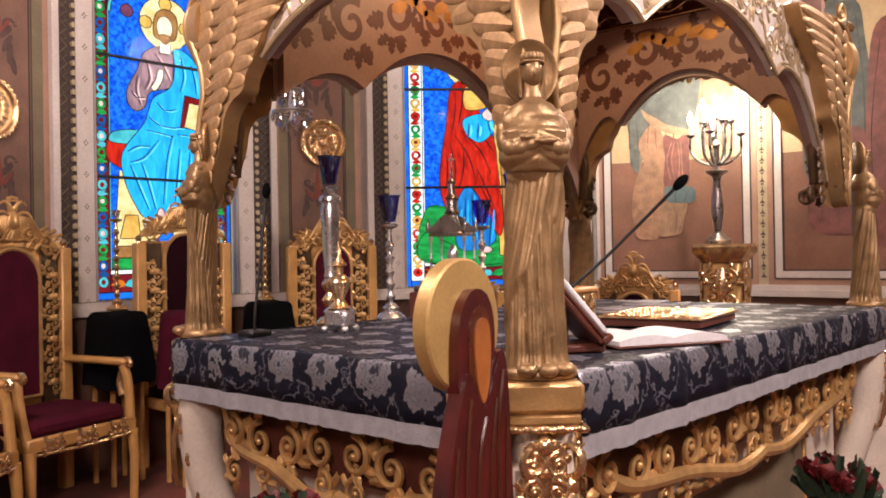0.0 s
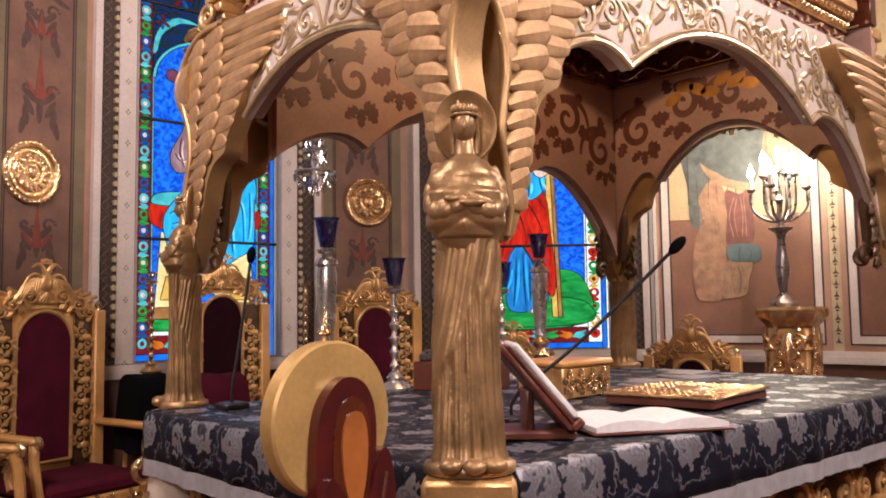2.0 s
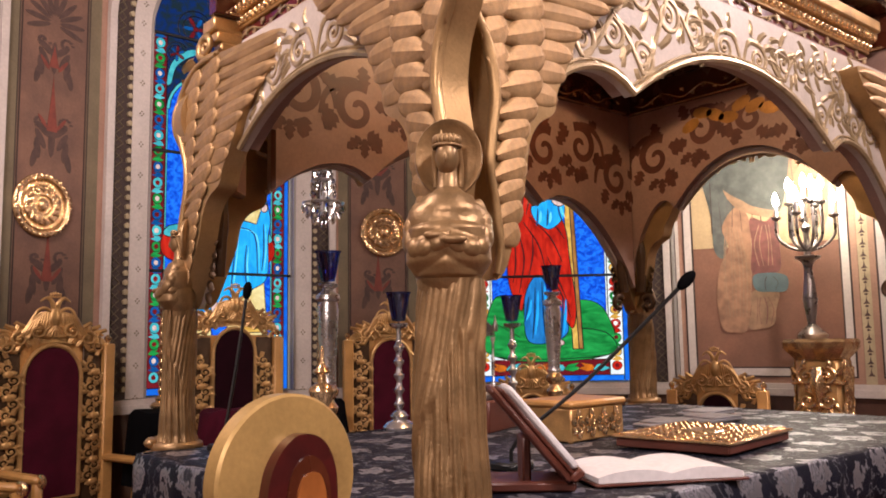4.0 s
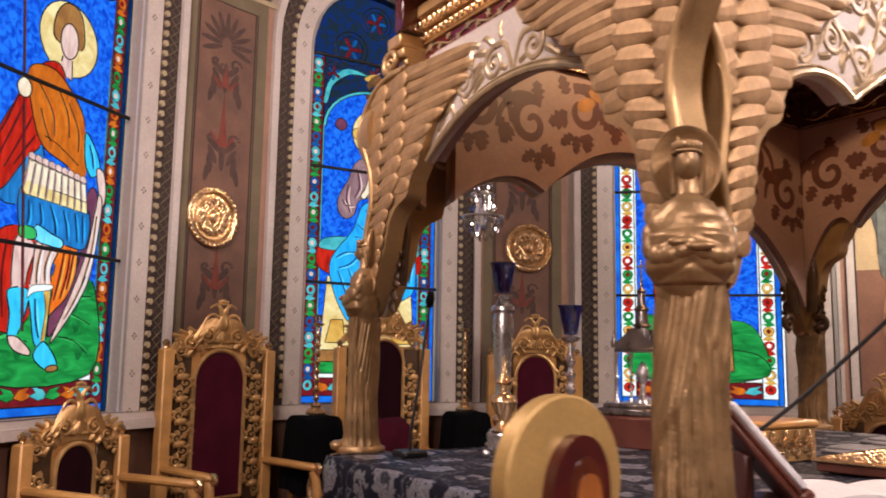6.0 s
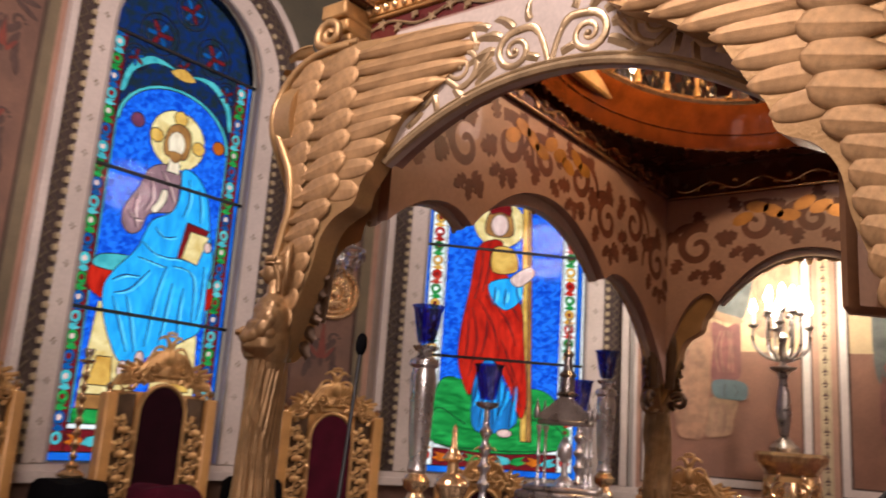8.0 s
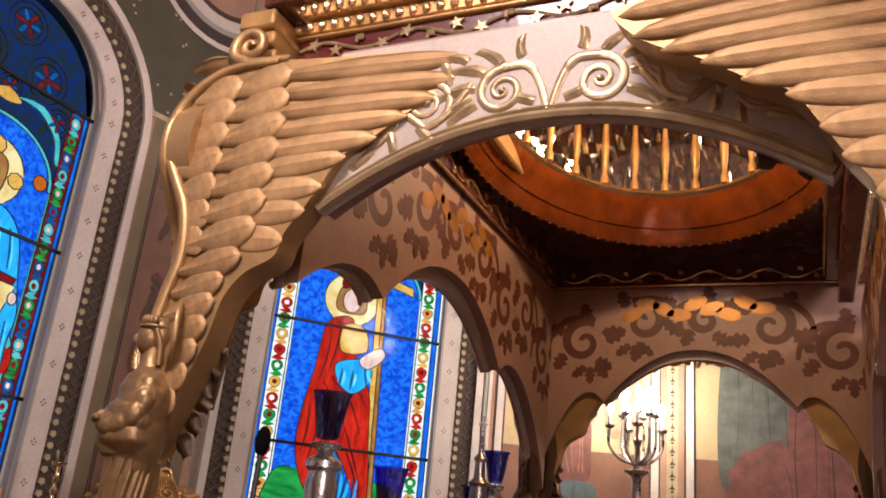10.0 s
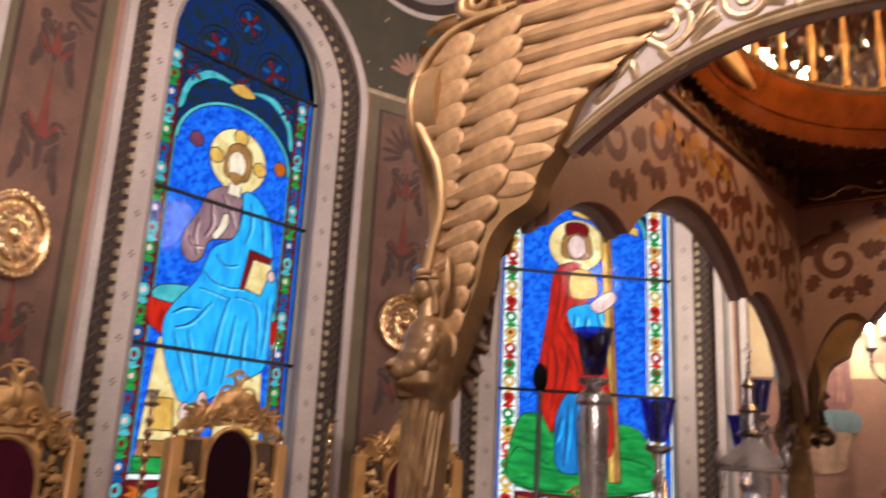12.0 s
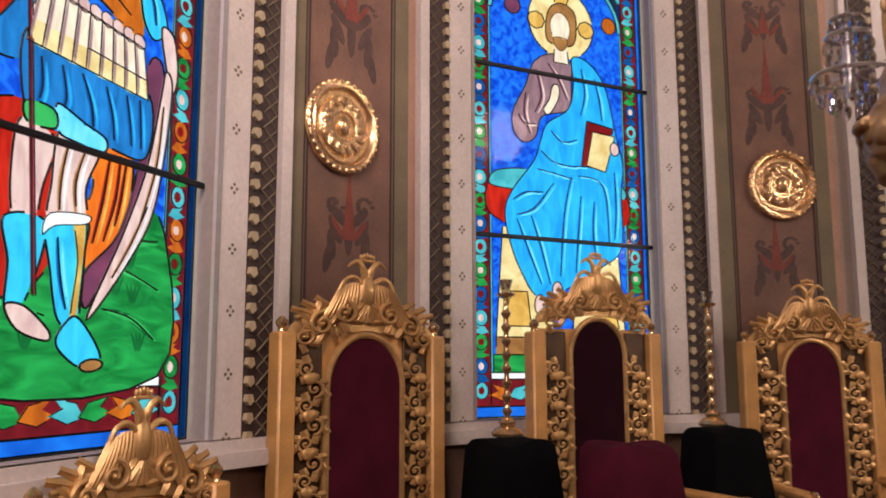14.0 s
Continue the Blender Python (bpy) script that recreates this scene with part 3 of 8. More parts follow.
def pier(a0, name):
    """A painted pier between two windows: banded panel, stencilled plants and lines."""
    root = thing(name, "painted pier with mauve-brown panel, olive bands and stencilled plants", "pier", kind="structure")
    z0, z1 = 1.09, 3.72
    bands = ((-0.225, 0.225, PIER, 0.004), (-0.31, -0.225, OLIVE, 0.006), (0.225, 0.31, OLIVE, 0.006), (-0.352, -0.31, SALMON, 0.005), (0.31, 0.352, SALMON, 0.005))
    for x0, x1, mat, h in bands:
        g = Geo()
        curved_rect(g, a0, x0, x1, z0, z1 - (0.09 if mat is PIER else 0), 0.0, h, 3)
        part("painted_band", g, mat, root, smooth=0)
    g = Geo()
    for x in (-0.232, 0.232, -0.216, 0.216):
        curved_rect(g, a0, x - 0.003, x + 0.003, z0, z1 - 0.09, 0.004, 0.0085, 1)
    curved_rect(g, a0, -0.232, 0.232, z1 - 0.094, z1 - 0.088, 0.004, 0.0085, 3)
    part("umber_line", g, UMBER, root, smooth=0)
    g = Geo()
    curved_rect(g, a0, -0.225, 0.225, z1 - 0.088, z1, 0.0, 0.006, 3)
    part("painted_band", g, OLIVE, root, smooth=0)
    g = Geo()
    curved_rect(g, a0, -0.40, 0.40, z1, z1 + 0.035, 0.0, 0.012, 5)
    part("cap_moulding", g, TAN, root)
    # stencilled plants: palmette, paired leaves, urns and slim red spires
    st, rd = Geo(), Geo()
    for i in range(11):
        a = math.radians(-18 + 216 * i / 10)
        curved(st, a0, oval(0.115 * math.cos(a), 3.36 + 0.13 * math.sin(a), 0.085, 0.017, 10, 0, a), 0.0066, 0.004)
    for zc, s in ((3.12, 1.0), (2.62, 1.05), (1.82, 1.0), (1.42, 0.9)):
        for sg in (-1, 1):
            for k in range(4):
                a = math.radians(38 + 22 * k)
                curved(st, a0, oval(sg * (0.05 + 0.018 * k) * s, zc + (0.07 - 0.055 * k) * s, 0.062 * s, 0.021, 10, 0, a if sg > 0 else math.pi - a), 0.0066, 0.004)
            ring = spiral(sg * 0.075 * s, zc + 0.115 * s, 0.05 * s, 1.0, 0, 0, sg, 14)
            for (x, _, z), (x2, _, z2) in zip(ring, ring[1:]):
                curved(st, a0, oval((x + x2) / 2, (z + z2) / 2, 0.014, 0.008, 6), 0.0066, 0.004)
        curved(st, a0, oval(0, zc + 0.02, 0.022, 0.10 * s, 12), 0.0068, 0.004)
    for zc, h, up in ((2.86, 0.34, 1), (1.95, 0.30, 1), (3.15, 0.14, 1)):
        curved(rd, a0, [(-0.035, zc - h / 2), (0.035, zc - h / 2), (0.012, zc + h * 0.1), (0, zc + h / 2), (-0.012, zc + h * 0.1)], 0.0072, 0.004)
        for sg in (-1, 1):
            curved(rd, a0, oval(sg * 0.06, zc - h * 0.35, 0.05, 0.012, 8, 0, sg * 0.9), 0.0072, 0.004)
    part("stencilled_plant", st, STENCIL, root, smooth=0)
    part("red_spire", rd, STENCIL_RED, root, smooth=0)
    return root


pier(PIERS[1], "pier_1")
pier(PIERS[2], "pier_2")
pier(PIERS[1] + 41.2, "pier_3")


def window_surround(a0, name):
    """Mouldings round a window: pale reveal, marble band, dentils, zigzag frieze, outer fillet."""
    root = thing(name, "arched window surround with marble band, dentils and zigzag frieze", "window surround", kind="structure")
    g = Geo()
    arch_band(g, a0, -0.002, 0.135, 0.0, 0.018)
    part("marble_band", g, MARBLE, root)
    g = Geo()
    arch_band(g, a0, -0.004, 0.012, 0.018, 0.024)
    part("inner_bead", g, REVEAL, root)
    g = Geo()
    arch_band(g, a0, 0.135, 0.268, 0.0, 0.014)
    part("dark_frieze", g, UMBER, root)
    g = Geo()
    arch_band(g, a0, 0.268, 0.318, 0.0, 0.04)
    part("outer_fillet", g, MARBLE, root)
    hw = HALVES[a0]
    path = arch_path(0.158, 0.03, 60, hw)
    d, last, dent, lozenge = 0.0, None, Geo(), Geo()
    k = 0
    for p in path:
        if last is None or math.hypot(p[0] - last[0], p[1] - last[1]) >= 0.048:
            if last is not None:
                t = math.atan2(p[1] - last[1], p[0] - last[0])
                curved(dent, a0, oval(p[0], p[1], 0.020, 0.018, 5, 0, t), 0.034, 0.014)
                k += 1
            last = p
    part("dentil_row", dent, TAN, root, "small tan dentils", smooth=0)
    za, zb = arch_path(0.196, 0.055, 34, hw), arch_path(0.258, 0.055, 34, hw)
    zz = [on_wall(a0, *(za if i % 2 else zb)[i], 0.018) for i in range(len(za))]
    zz2 = [on_wall(a0, *(zb if i % 2 else za)[i], 0.018) for i in range(len(za))]
    part("zigzag_line", Geo().tube(zz, 0.0045, 5).tube(zz2, 0.003, 4), OLIVE, root, "tan zigzag ribbon", smooth=0)
    g = Geo()
    for i, (x, z) in enumerate(arch_path(0.07, 0.19, 14, hw)):
        for sx, sz in ((0.012, 0), (-0.012, 0), (0, 0.014), (0, -0.014)):
            curved(g, a0, oval(x + sx, z + sz, 0.006, 0.006, 6), 0.0205, 0.017)
    part("painted_florets", g, OLIVE, root, "tiny painted florets", smooth=0)
    return root


for k, a in WINDOWS.items():
    window_surround(a, "window_surround_%d" % k)


# ---- stained glass ----
SHADES = {G_SKY: (G_MID, G_ICE), G_MID: (G_DEEP, G_SKY), G_RED: (G_CRIMSON, G_RED), G_ORANGE: (G_BROWN, G_FLAME), G_PINK: (G_BROWN, G_WHITE), G_MAUVE: (G_PLUM, G_PINK),
          G_GOLD: (G_BROWN, G_PALEGOLD), G_FLAME: (G_CRIMSON, G_GOLD), G_CYAN: (G_DEEP, G_ICE), G_CREAM: (G_BROWN, G_WHITE), G_GREEN: (G_MOSS, G_LEAF), G_PALEGOLD: (G_GOLD, G_WHITE)}


def glass_window(k):
    """A tall window: lead bars, coloured panes with an arched field, bordered by small panes."""
    a0 = WINDOWS[k]
    m = wall_frame(a0, -0.035, 0.0) @ Matrix.Diagonal((HALVES[a0] / HALF, 1, 1, 1))
    root = thing("window_%d" % k, {1: "tall stained glass window with a warrior on green hills", 2: "tall stained glass window with a seated robed figure", 3: "tall stained glass window with a red-robed standing figure"}[k], "stained glass window", m, kind="structure")
    z_lo, z_sp = SILL, SPRING
    leads = []

    panes = []

    def pane(name, outline, mat, layer=0, lead=0.0035):
        panes.append((layer, len(panes), name, outline, mat))
        if lead:
            ring = [(x, -0.006, z) for x, z in outline]
            leads.append((ring + [ring[0]], lead, (layer, len(panes) - 1)))

    def arch(h, z0, z1, zs, n=18):
        return [(-h, z0), (h, z0)] + [(h * math.cos(math.pi * i / n), zs + h * math.sin(math.pi * i / n) * z1) for i in range(n + 1)]

    # outer edge strip, border ground, upper tracery field and the main arched field
    w = HALF - 0.006
    frame_pts = arch(w, z_lo + 0.004, 1.0, z_sp)
    hb = w - 0.035
    base = z_lo + 0.20
    pane("edge_pane", [(-w, z_lo + 0.004), (-hb, z_lo + 0.004), (-hb, z_sp), (-w, z_sp)], G_EDGE)
    pane("edge_pane", [(hb, z_lo + 0.004), (w, z_lo + 0.004), (w, z_sp), (hb, z_sp)], G_EDGE)
    pane("edge_pane", [(-hb, z_lo + 0.004), (hb, z_lo + 0.004), (hb, z_lo + 0.05), (-hb, z_lo + 0.05)], G_EDGE)
    pane("tracery_pane", [(w * math.cos(math.pi * i / 24), z_sp + w * math.sin(math.pi * i / 24)) for i in range(25)], G_NIGHT)
    hi = hb - 0.095
    border_mat = G_WHITE if k == 3 else G_WINE
    pane("border_pane", [(-hb, z_lo + 0.05), (-hi, z_lo + 0.05), (-hi, z_sp), (-hb, z_sp)], border_mat)
    pane("border_pane", [(hi, z_lo + 0.05), (hb, z_lo + 0.05), (hb, z_sp), (hi, z_sp)], border_mat)
    pane("border_pane", [(-hi, z_lo + 0.05), (hi, z_lo + 0.05), (hi, base - 0.03), (-hi, base - 0.03)], G_WINE)
    pane("white_fillet", [(-hi, base - 0.03), (hi, base - 0.03), (hi, base), (-hi, base)], G_WHITE)
    zi = 3.02
    field_top = 1.0
    # field above the inner arch
    pane("tracery_pane", [(-hi, zi), (-hi, z_sp), (hi, z_sp), (hi, zi)] + [(hi * math.cos(math.pi * i / 16), zi + hi * 0.78 * math.sin(math.pi * i / 16)) for i in range(1, 16)], G_NIGHT)
    if k == 1:
        pane("sky_pane", [(-hi, base), (hi, base), (hi, z_sp), (-hi, z_sp)], G_BLUE, 1)
    else:
        pane("sky_pane", arch(hi, base, 0.78, zi), G_BLUE)
        ribbon = [(hi * math.cos(math.pi * i / 16), zi + hi * 0.78 * math.sin(math.pi * i / 16)) for i in range(17)]
        inner = [(x * 0.94, zi + (z - zi) * 0.93) for x, z in ribbon]
        pane("ribbon_pane", ribbon + inner[::-1], G_TEAL, 1)
    for sg in (-1, 1):
        pane("fillet_pane", [(sg * hi, base), (sg * (hi - 0.012), base), (sg * (hi - 0.012), zi), (sg * hi, zi)], G_TEAL if k != 3 else G_WHITE, 1, 0.002)
    # scrolls in the dark upper field
    for sx, sz, r in ((-0.2, 3.62, 0.13), (0.2, 3.62, 0.13), (0, 3.86, 0.12), (-0.33, 3.42, 0.08), (0.33, 3.42, 0.08), (0, 3.48, 0.07)):
        pane("tracery_roundel", oval(sx, sz, r, r, 18), G_NIGHT, 1)
        pane("tracery_roundel", oval(sx, sz, r * 0.72, r * 0.72, 16), G_NIGHT, 2)
        for i in range(6):
            a = i * math.pi / 3 + sx * 5
            pane("tracery_petal", oval(sx + r * 0.42 * math.cos(a), sz + r * 0.42 * math.sin(a), r * 0.3, r * 0.13, 8, 0, a), G_WINE if i % 2 else G_DEEP, 3, 0.002)
        pane("tracery_bead", oval(sx, sz, r * 0.16, r * 0.16, 8), G_WINE, 4, 0.002)
    for sg in (-1, 1):
        streak_pts = flat([(sg * 0.05, 3.44), (sg * 0.22, 3.47), (sg * 0.36, 3.36), (sg * 0.40, 3.2), (sg * 0.37, 3.2), (sg * 0.33, 3.33), (sg * 0.2, 3.43)], 5)
        if k != 1:
            pane("scroll_pane", streak_pts, G_TEAL, 2, 0.002)
    pane("scroll_pane", flat([(-0.09, 3.42), (0.0, 3.47), (0.09, 3.42), (0.0, 3.39)], 4), G_GOLD, 3 if k != 1 else 0, 0.002)
    # border: alternate roundels and leaves up both sides
    mats = ((G_TEAL, G_GREEN, G_ORANGE) if k == 1 else (G_TEAL, G_DEEP, G_GREEN) if k == 2 else (G_RED, G_GOLD, G_GREEN))
    n = 22
    leaf = [(-0.04, -0.012), (0.0, -0.022), (0.04, -0.006), (0.012, 0.006), (0.03, 0.024), (-0.02, 0.014)]
    for sg in (-1, 1):
        for i in range(n):
            z = z_lo + 0.12 + (z_sp + 0.04 - z_lo - 0.12) * i / n
            x = sg * (hb + hi) / 2
            pane("roundel_pane", oval(x, z, 0.034, 0.036, 14), mats[i % 3], 1, 0.0022)
            pane("bead_pane", oval(x, z, 0.015, 0.017, 9), (G_WHITE if k == 3 else G_PINK) if i % 2 else G_CRIMSON, 2, 0)
            f = 1 if i % 2 else -1
            pane("leaf_pane", [(x + f * px, z + 0.055 + pz) for px, pz in leaf], mats[(i + 1) % 3], 1, 0)
    for i in range(8):
        x = -hi + 0.055 + i * (2 * hi - 0.11) / 7
        f = 1.5 if i % 2 else -1.5
        pane("leaf_pane", [(x + f * px, z_lo + 0.11 + 1.5 * pz) for px, pz in leaf], (G_ORANGE, G_TEAL, G_GREEN)[i % 3], 1, 0.002)

    def streak(line, mat, layer, width=0.013, name="fold_pane"):
        """A tapered painted fold along a line, lighter or darker than its robe."""
        c = flat(line, 4, False)
        up, down = [], []
        for i, (x, z) in enumerate(c):
            x1, z1 = c[min(i + 1, len(c) - 1)]
            x0, z0 = c[max(i - 1, 0)]
            dx, dz = x1 - x0, z1 - z0
            ln = math.hypot(dx, dz) or 1
            h = width / 2 * (0.15 + math.sin(math.pi * i / (len(c) - 1)))
            up.append((x - dz / ln * h, z + dx / ln * h))
            down.append((x + dz / ln * h, z - dx / ln * h))
        pane(name, up + down[::-1], mat, layer + 0.5, 0)

    def folds(mat, layer, *lines, width=0.013):
        dark, light = SHADES[mat]
        for ln in lines:
            streak(ln, dark, layer, width * 0.85)
            leads.append(([(x, -0.006, z) for x, z in flat(ln, 5, False)], 0.0028, (layer + 0.6, 10 ** 6)))
            streak([(x + 0.018, z - 0.006) for x, z in ln], light, layer, width * 0.75)

    def fold(outline_ctrl, mat, layer, name="robe_pane", nfold=0, seed=1):
        o = flat(outline_ctrl, 6)
        pane(name, o, mat, layer)
        if nfold:
            xs, zs = [p[0] for p in o], [p[1] for p in o]
            rnd = random.Random(seed)
            for j in range(nfold):
                x = min(xs) + (max(xs) - min(xs)) * (j + 0.7) / (nfold + 0.4)
                zt = min(zs) + (max(zs) - min(zs)) * rnd.uniform(0.62, 0.9)
                zb = min(zs) + (max(zs) - min(zs)) * rnd.uniform(0.06, 0.3)
                dx = rnd.uniform(-0.05, 0.05)
                leads.append(([(x, -0.006, zt), (x + dx * 0.3, -0.006, (zt + zb) / 2), (x + dx, -0.006, zb)], 0.0028, (layer + 0.6, 10 ** 6)))
                streak([(x, zt), (x + dx * 0.3, (zt + zb) / 2), (x + dx, zb)], SHADES.get(mat, (mat, mat))[0], layer, 0.014)
                streak([(x + 0.02, zt - 0.02), (x + 0.02 + dx * 0.3, (zt + zb) / 2), (x + 0.02 + dx, zb + 0.03)], SHADES.get(mat, (mat, mat))[1], layer, 0.016)

    if k == 2:
        for sg in (-1, 1):
            pane("cushion_pane", flat([(sg * 0.16, 2.12), (sg * 0.39, 2.16), (sg * 0.40, 2.02), (sg * 0.2, 1.96)], 5), G_RED, 1)
            pane("cushion_pane", flat([(sg * 0.18, 2.24), (sg * 0.36, 2.22), (sg * 0.39, 2.15), (sg * 0.2, 2.15)], 5), G_TEAL, 1)
            pane("seat_pane", [(sg * 0.05, 1.44), (sg * 0.37, 1.44), (sg * 0.33, 1.96), (sg * 0.1, 1.96)], G_PALEGOLD, 1)
            pane("seat_pane", [(sg * 0.18, 1.50), (sg * 0.33, 1.50), (sg * 0.29, 1.66), (sg * 0.2, 1.66)], G_GOLD, 2)
        pane("footstool_pane", [(-0.37, 1.36), (0.37, 1.36), (0.37, 1.45), (-0.37, 1.45)], G_BROWN, 1)
        pane("ground_pane", [(-0.385, base), (0.385, base), (0.385, 1.37), (-0.385, 1.37)], G_GREEN, 1)
        pane("halo_pane", oval(0.024, 3.01, 0.195, 0.185, 28), G_PALEGOLD, 1)
        for x, z, rx, rz in ((0.024, 3.15, 0.05, 0.05), (-0.125, 3.0, 0.05, 0.045), (0.175, 3.0, 0.05, 0.045)):
            pane("halo_bar", oval(x, z, rx, rz, 8, math.pi / 4), G_GOLD, 2)
        pane("hair_pane", flat([(-0.068, 2.99), (-0.04, 3.08), (0.03, 3.115), (0.105, 3.08), (0.115, 2.98), (0.083, 2.90), (-0.05, 2.90)], 5), G_BROWN, 3)
        pane("head_pane", oval(0.018, 2.985, 0.060, 0.078, 20), G_CREAM, 4, 0.002)
        pane("beard_pane", flat([(-0.025, 2.925), (0.02, 2.935), (0.062, 2.925), (0.05, 2.885), (0.02, 2.865), (-0.012, 2.885)], 4), G_BROWN, 5, 0.002)
        pane("neck_pane", [(-0.025, 2.80), (0.065, 2.80), (0.055, 2.90), (-0.015, 2.90)], G_CREAM, 3)
        fold([(-0.04, 2.84), (-0.142, 2.78), (-0.193, 2.654), (-0.262, 2.525), (-0.263, 2.425), (-0.207, 2.374), (-0.139, 2.407), (-0.098, 2.514), (0.054, 2.57), (0.078, 2.714), (0.071, 2.82)], G_MAUVE, 2, "tunic_pane")
        folds(G_MAUVE, 2, [(-0.13, 2.75), (-0.10, 2.62), (-0.14, 2.53)], [(-0.19, 2.62), (-0.2, 2.52), (-0.17, 2.42)], [(-0.06, 2.79), (0.0, 2.72), (0.05, 2.62)], [(-0.235, 2.51), (-0.2, 2.47), (-0.14, 2.47)])
        fold([(0.085, 2.838), (0.186, 2.83), (0.285, 2.72), (0.34, 2.50), (0.385, 2.318), (0.368, 2.18), (0.362, 1.90), (0.24, 1.80), (0.052, 1.693), (-0.134, 1.637), (-0.235, 1.76), (-0.298, 1.916), (-0.314, 2.043), (-0.267, 2.144), (-0.15, 2.289), (-0.11, 2.394), (-0.069, 2.484), (0.054, 2.57), (0.09, 2.7)], G_SKY, 3, "mantle_pane")
        folds(G_SKY, 3, [(0.065, 2.23), (0.02, 2.04), (-0.01, 1.74)], [(0.106, 2.24), (0.26, 2.20), (0.285, 1.92)], [(-0.11, 2.343), (-0.01, 2.287), (0.149, 2.29)], [(-0.04, 2.19), (-0.15, 2.06), (-0.25, 2.02)],
              [(-0.25, 2.0), (-0.19, 1.86), (-0.12, 1.70)], [(-0.17, 2.02), (-0.12, 1.88), (-0.07, 1.70)], [(0.12, 2.14), (0.10, 1.95), (0.08, 1.76)], [(0.2, 2.12), (0.19, 1.98), (0.2, 1.84)], [(0.33, 2.28), (0.335, 2.1), (0.32, 1.94)], [(0.14, 2.79), (0.16, 2.66), (0.13, 2.55)],
              [(0.22, 2.75), (0.25, 2.64), (0.26, 2.54)], [(-0.05, 2.45), (0.02, 2.40), (0.1, 2.42)], [(-0.13, 2.25), (-0.02, 2.235), (0.07, 2.22)], [(-0.27, 2.09), (-0.2, 2.13), (-0.1, 2.14)])
        pane("palm_pane", flat([(-0.034, 2.679), (0.002, 2.68), (-0.002, 2.614), (-0.058, 2.529), (-0.091, 2.55), (-0.056, 2.606)], 4), G_CREAM, 5)
        pane("book_pane", [(0.166, 2.525), (0.33, 2.505), (0.274, 2.284), (0.128, 2.294)], G_CRIMSON, 5)
        pane("book_pane", [(0.20, 2.475), (0.338, 2.465), (0.274, 2.275), (0.159, 2.298)], G_PALEGOLD, 6)
        pane("palm_pane", oval(0.335, 2.40, 0.028, 0.035, 12), G_PINK, 7)
        for x, z in ((-0.13, 1.60), (-0.03, 1.665)):
            pane("sandal_pane", oval(x, z, 0.03, 0.05, 12), G_PINK, 5)
        for sg in (-1, 1):
            pane("letter_roundel", oval(0.03 + sg * 0.29, 3.05, 0.045, 0.045, 14), G_ORANGE if sg > 0 else G_PLUM, 2)
    elif k == 3:
        pane("hill_pane", flat([(-0.385, base), (0.385, base), (0.385, 1.62), (0.22, 1.72), (0.0, 1.60), (-0.2, 1.74), (-0.385, 1.72)], 5), G_GREEN, 1)
        pane("hill_pane", flat([(-0.385, base), (0.385, base), (0.385, 1.46), (0.1, 1.50), (-0.15, 1.42), (-0.385, 1.54)], 5), G_GREEN, 2)
        pane("halo_pane", oval(-0.05, 2.93, 0.175, 0.185, 28), G_PALEGOLD, 1)
        pane("beam_pane", [(0.155, 1.34), (0.225, 1.34), (0.155, 3.30), (0.095, 3.30)], G_GOLD, 2.2)
        pane("beam_pane", [(0.195, 1.34), (0.225, 1.34), (0.155, 3.30), (0.132, 3.30)], G_BROWN, 3)
        pane("beam_pane", [(-0.08, 3.15), (0.34, 3.03), (0.34, 3.09), (-0.08, 3.21)], G_GOLD, 2)
        pane("hair_pane", flat([(-0.13, 2.84), (-0.14, 2.96), (-0.09, 3.05), (0.0, 3.04), (0.04, 2.95), (0.03, 2.84)], 5), G_BROWN, 3)
        pane("head_pane", oval(-0.05, 2.92, 0.058, 0.085, 20), G_PINK, 4)
        fold([(-0.10, 2.80), (-0.19, 2.72), (-0.225, 2.42), (-0.27, 2.10), (-0.27, 1.86), (-0.19, 1.64), (-0.15, 1.80), (-0.06, 1.92), (0.06, 1.72), (0.15, 1.50), (0.185, 1.66), (0.15, 2.05), (0.13, 2.28), (0.06, 2.46), (0.0, 2.60), (-0.02, 2.78)], G_RED, 4, "cloak_pane")
        folds(G_RED, 4, [(-0.15, 2.70), (-0.16, 2.50), (-0.19, 2.34)], [(-0.10, 2.72), (-0.11, 2.56), (-0.14, 2.40)], [(-0.20, 2.28), (-0.16, 2.05), (-0.20, 1.78)], [(-0.16, 2.34), (-0.06, 2.16), (-0.02, 1.98)], [(-0.12, 2.38), (0.02, 2.22), (0.10, 2.02)],
              [(-0.22, 2.18), (-0.22, 2.0), (-0.24, 1.86)], [(-0.10, 2.24), (-0.10, 2.08), (-0.13, 1.92)], [(0.0, 2.06), (0.07, 1.88), (0.14, 1.66)], [(0.02, 1.92), (0.09, 1.76), (0.15, 1.58)], [(-0.04, 2.34), (0.06, 2.30), (0.12, 2.20)])
        pane("crown_pane", flat([(-0.115, 3.0), (-0.12, 3.075), (-0.05, 3.10), (0.02, 3.075), (0.015, 3.0), (-0.05, 3.02)], 4), G_CRIMSON, 6)
        fold([(-0.15, 1.80), (-0.06, 1.92), (0.05, 1.7), (0.13, 1.5), (0.04, 1.40), (-0.14, 1.40), (-0.17, 1.6)], G_MID, 5, "tunic_pane", 6, 8)
        fold([(-0.08, 2.74), (0.05, 2.74), (0.08, 2.58), (-0.08, 2.56)], G_GOLD, 5, "collar_pane", 0)
        fold([(-0.09, 2.48), (0.1, 2.52), (0.12, 2.38), (0.02, 2.28), (-0.08, 2.36)], G_SKY, 5, "sleeve_pane", 3, 4)
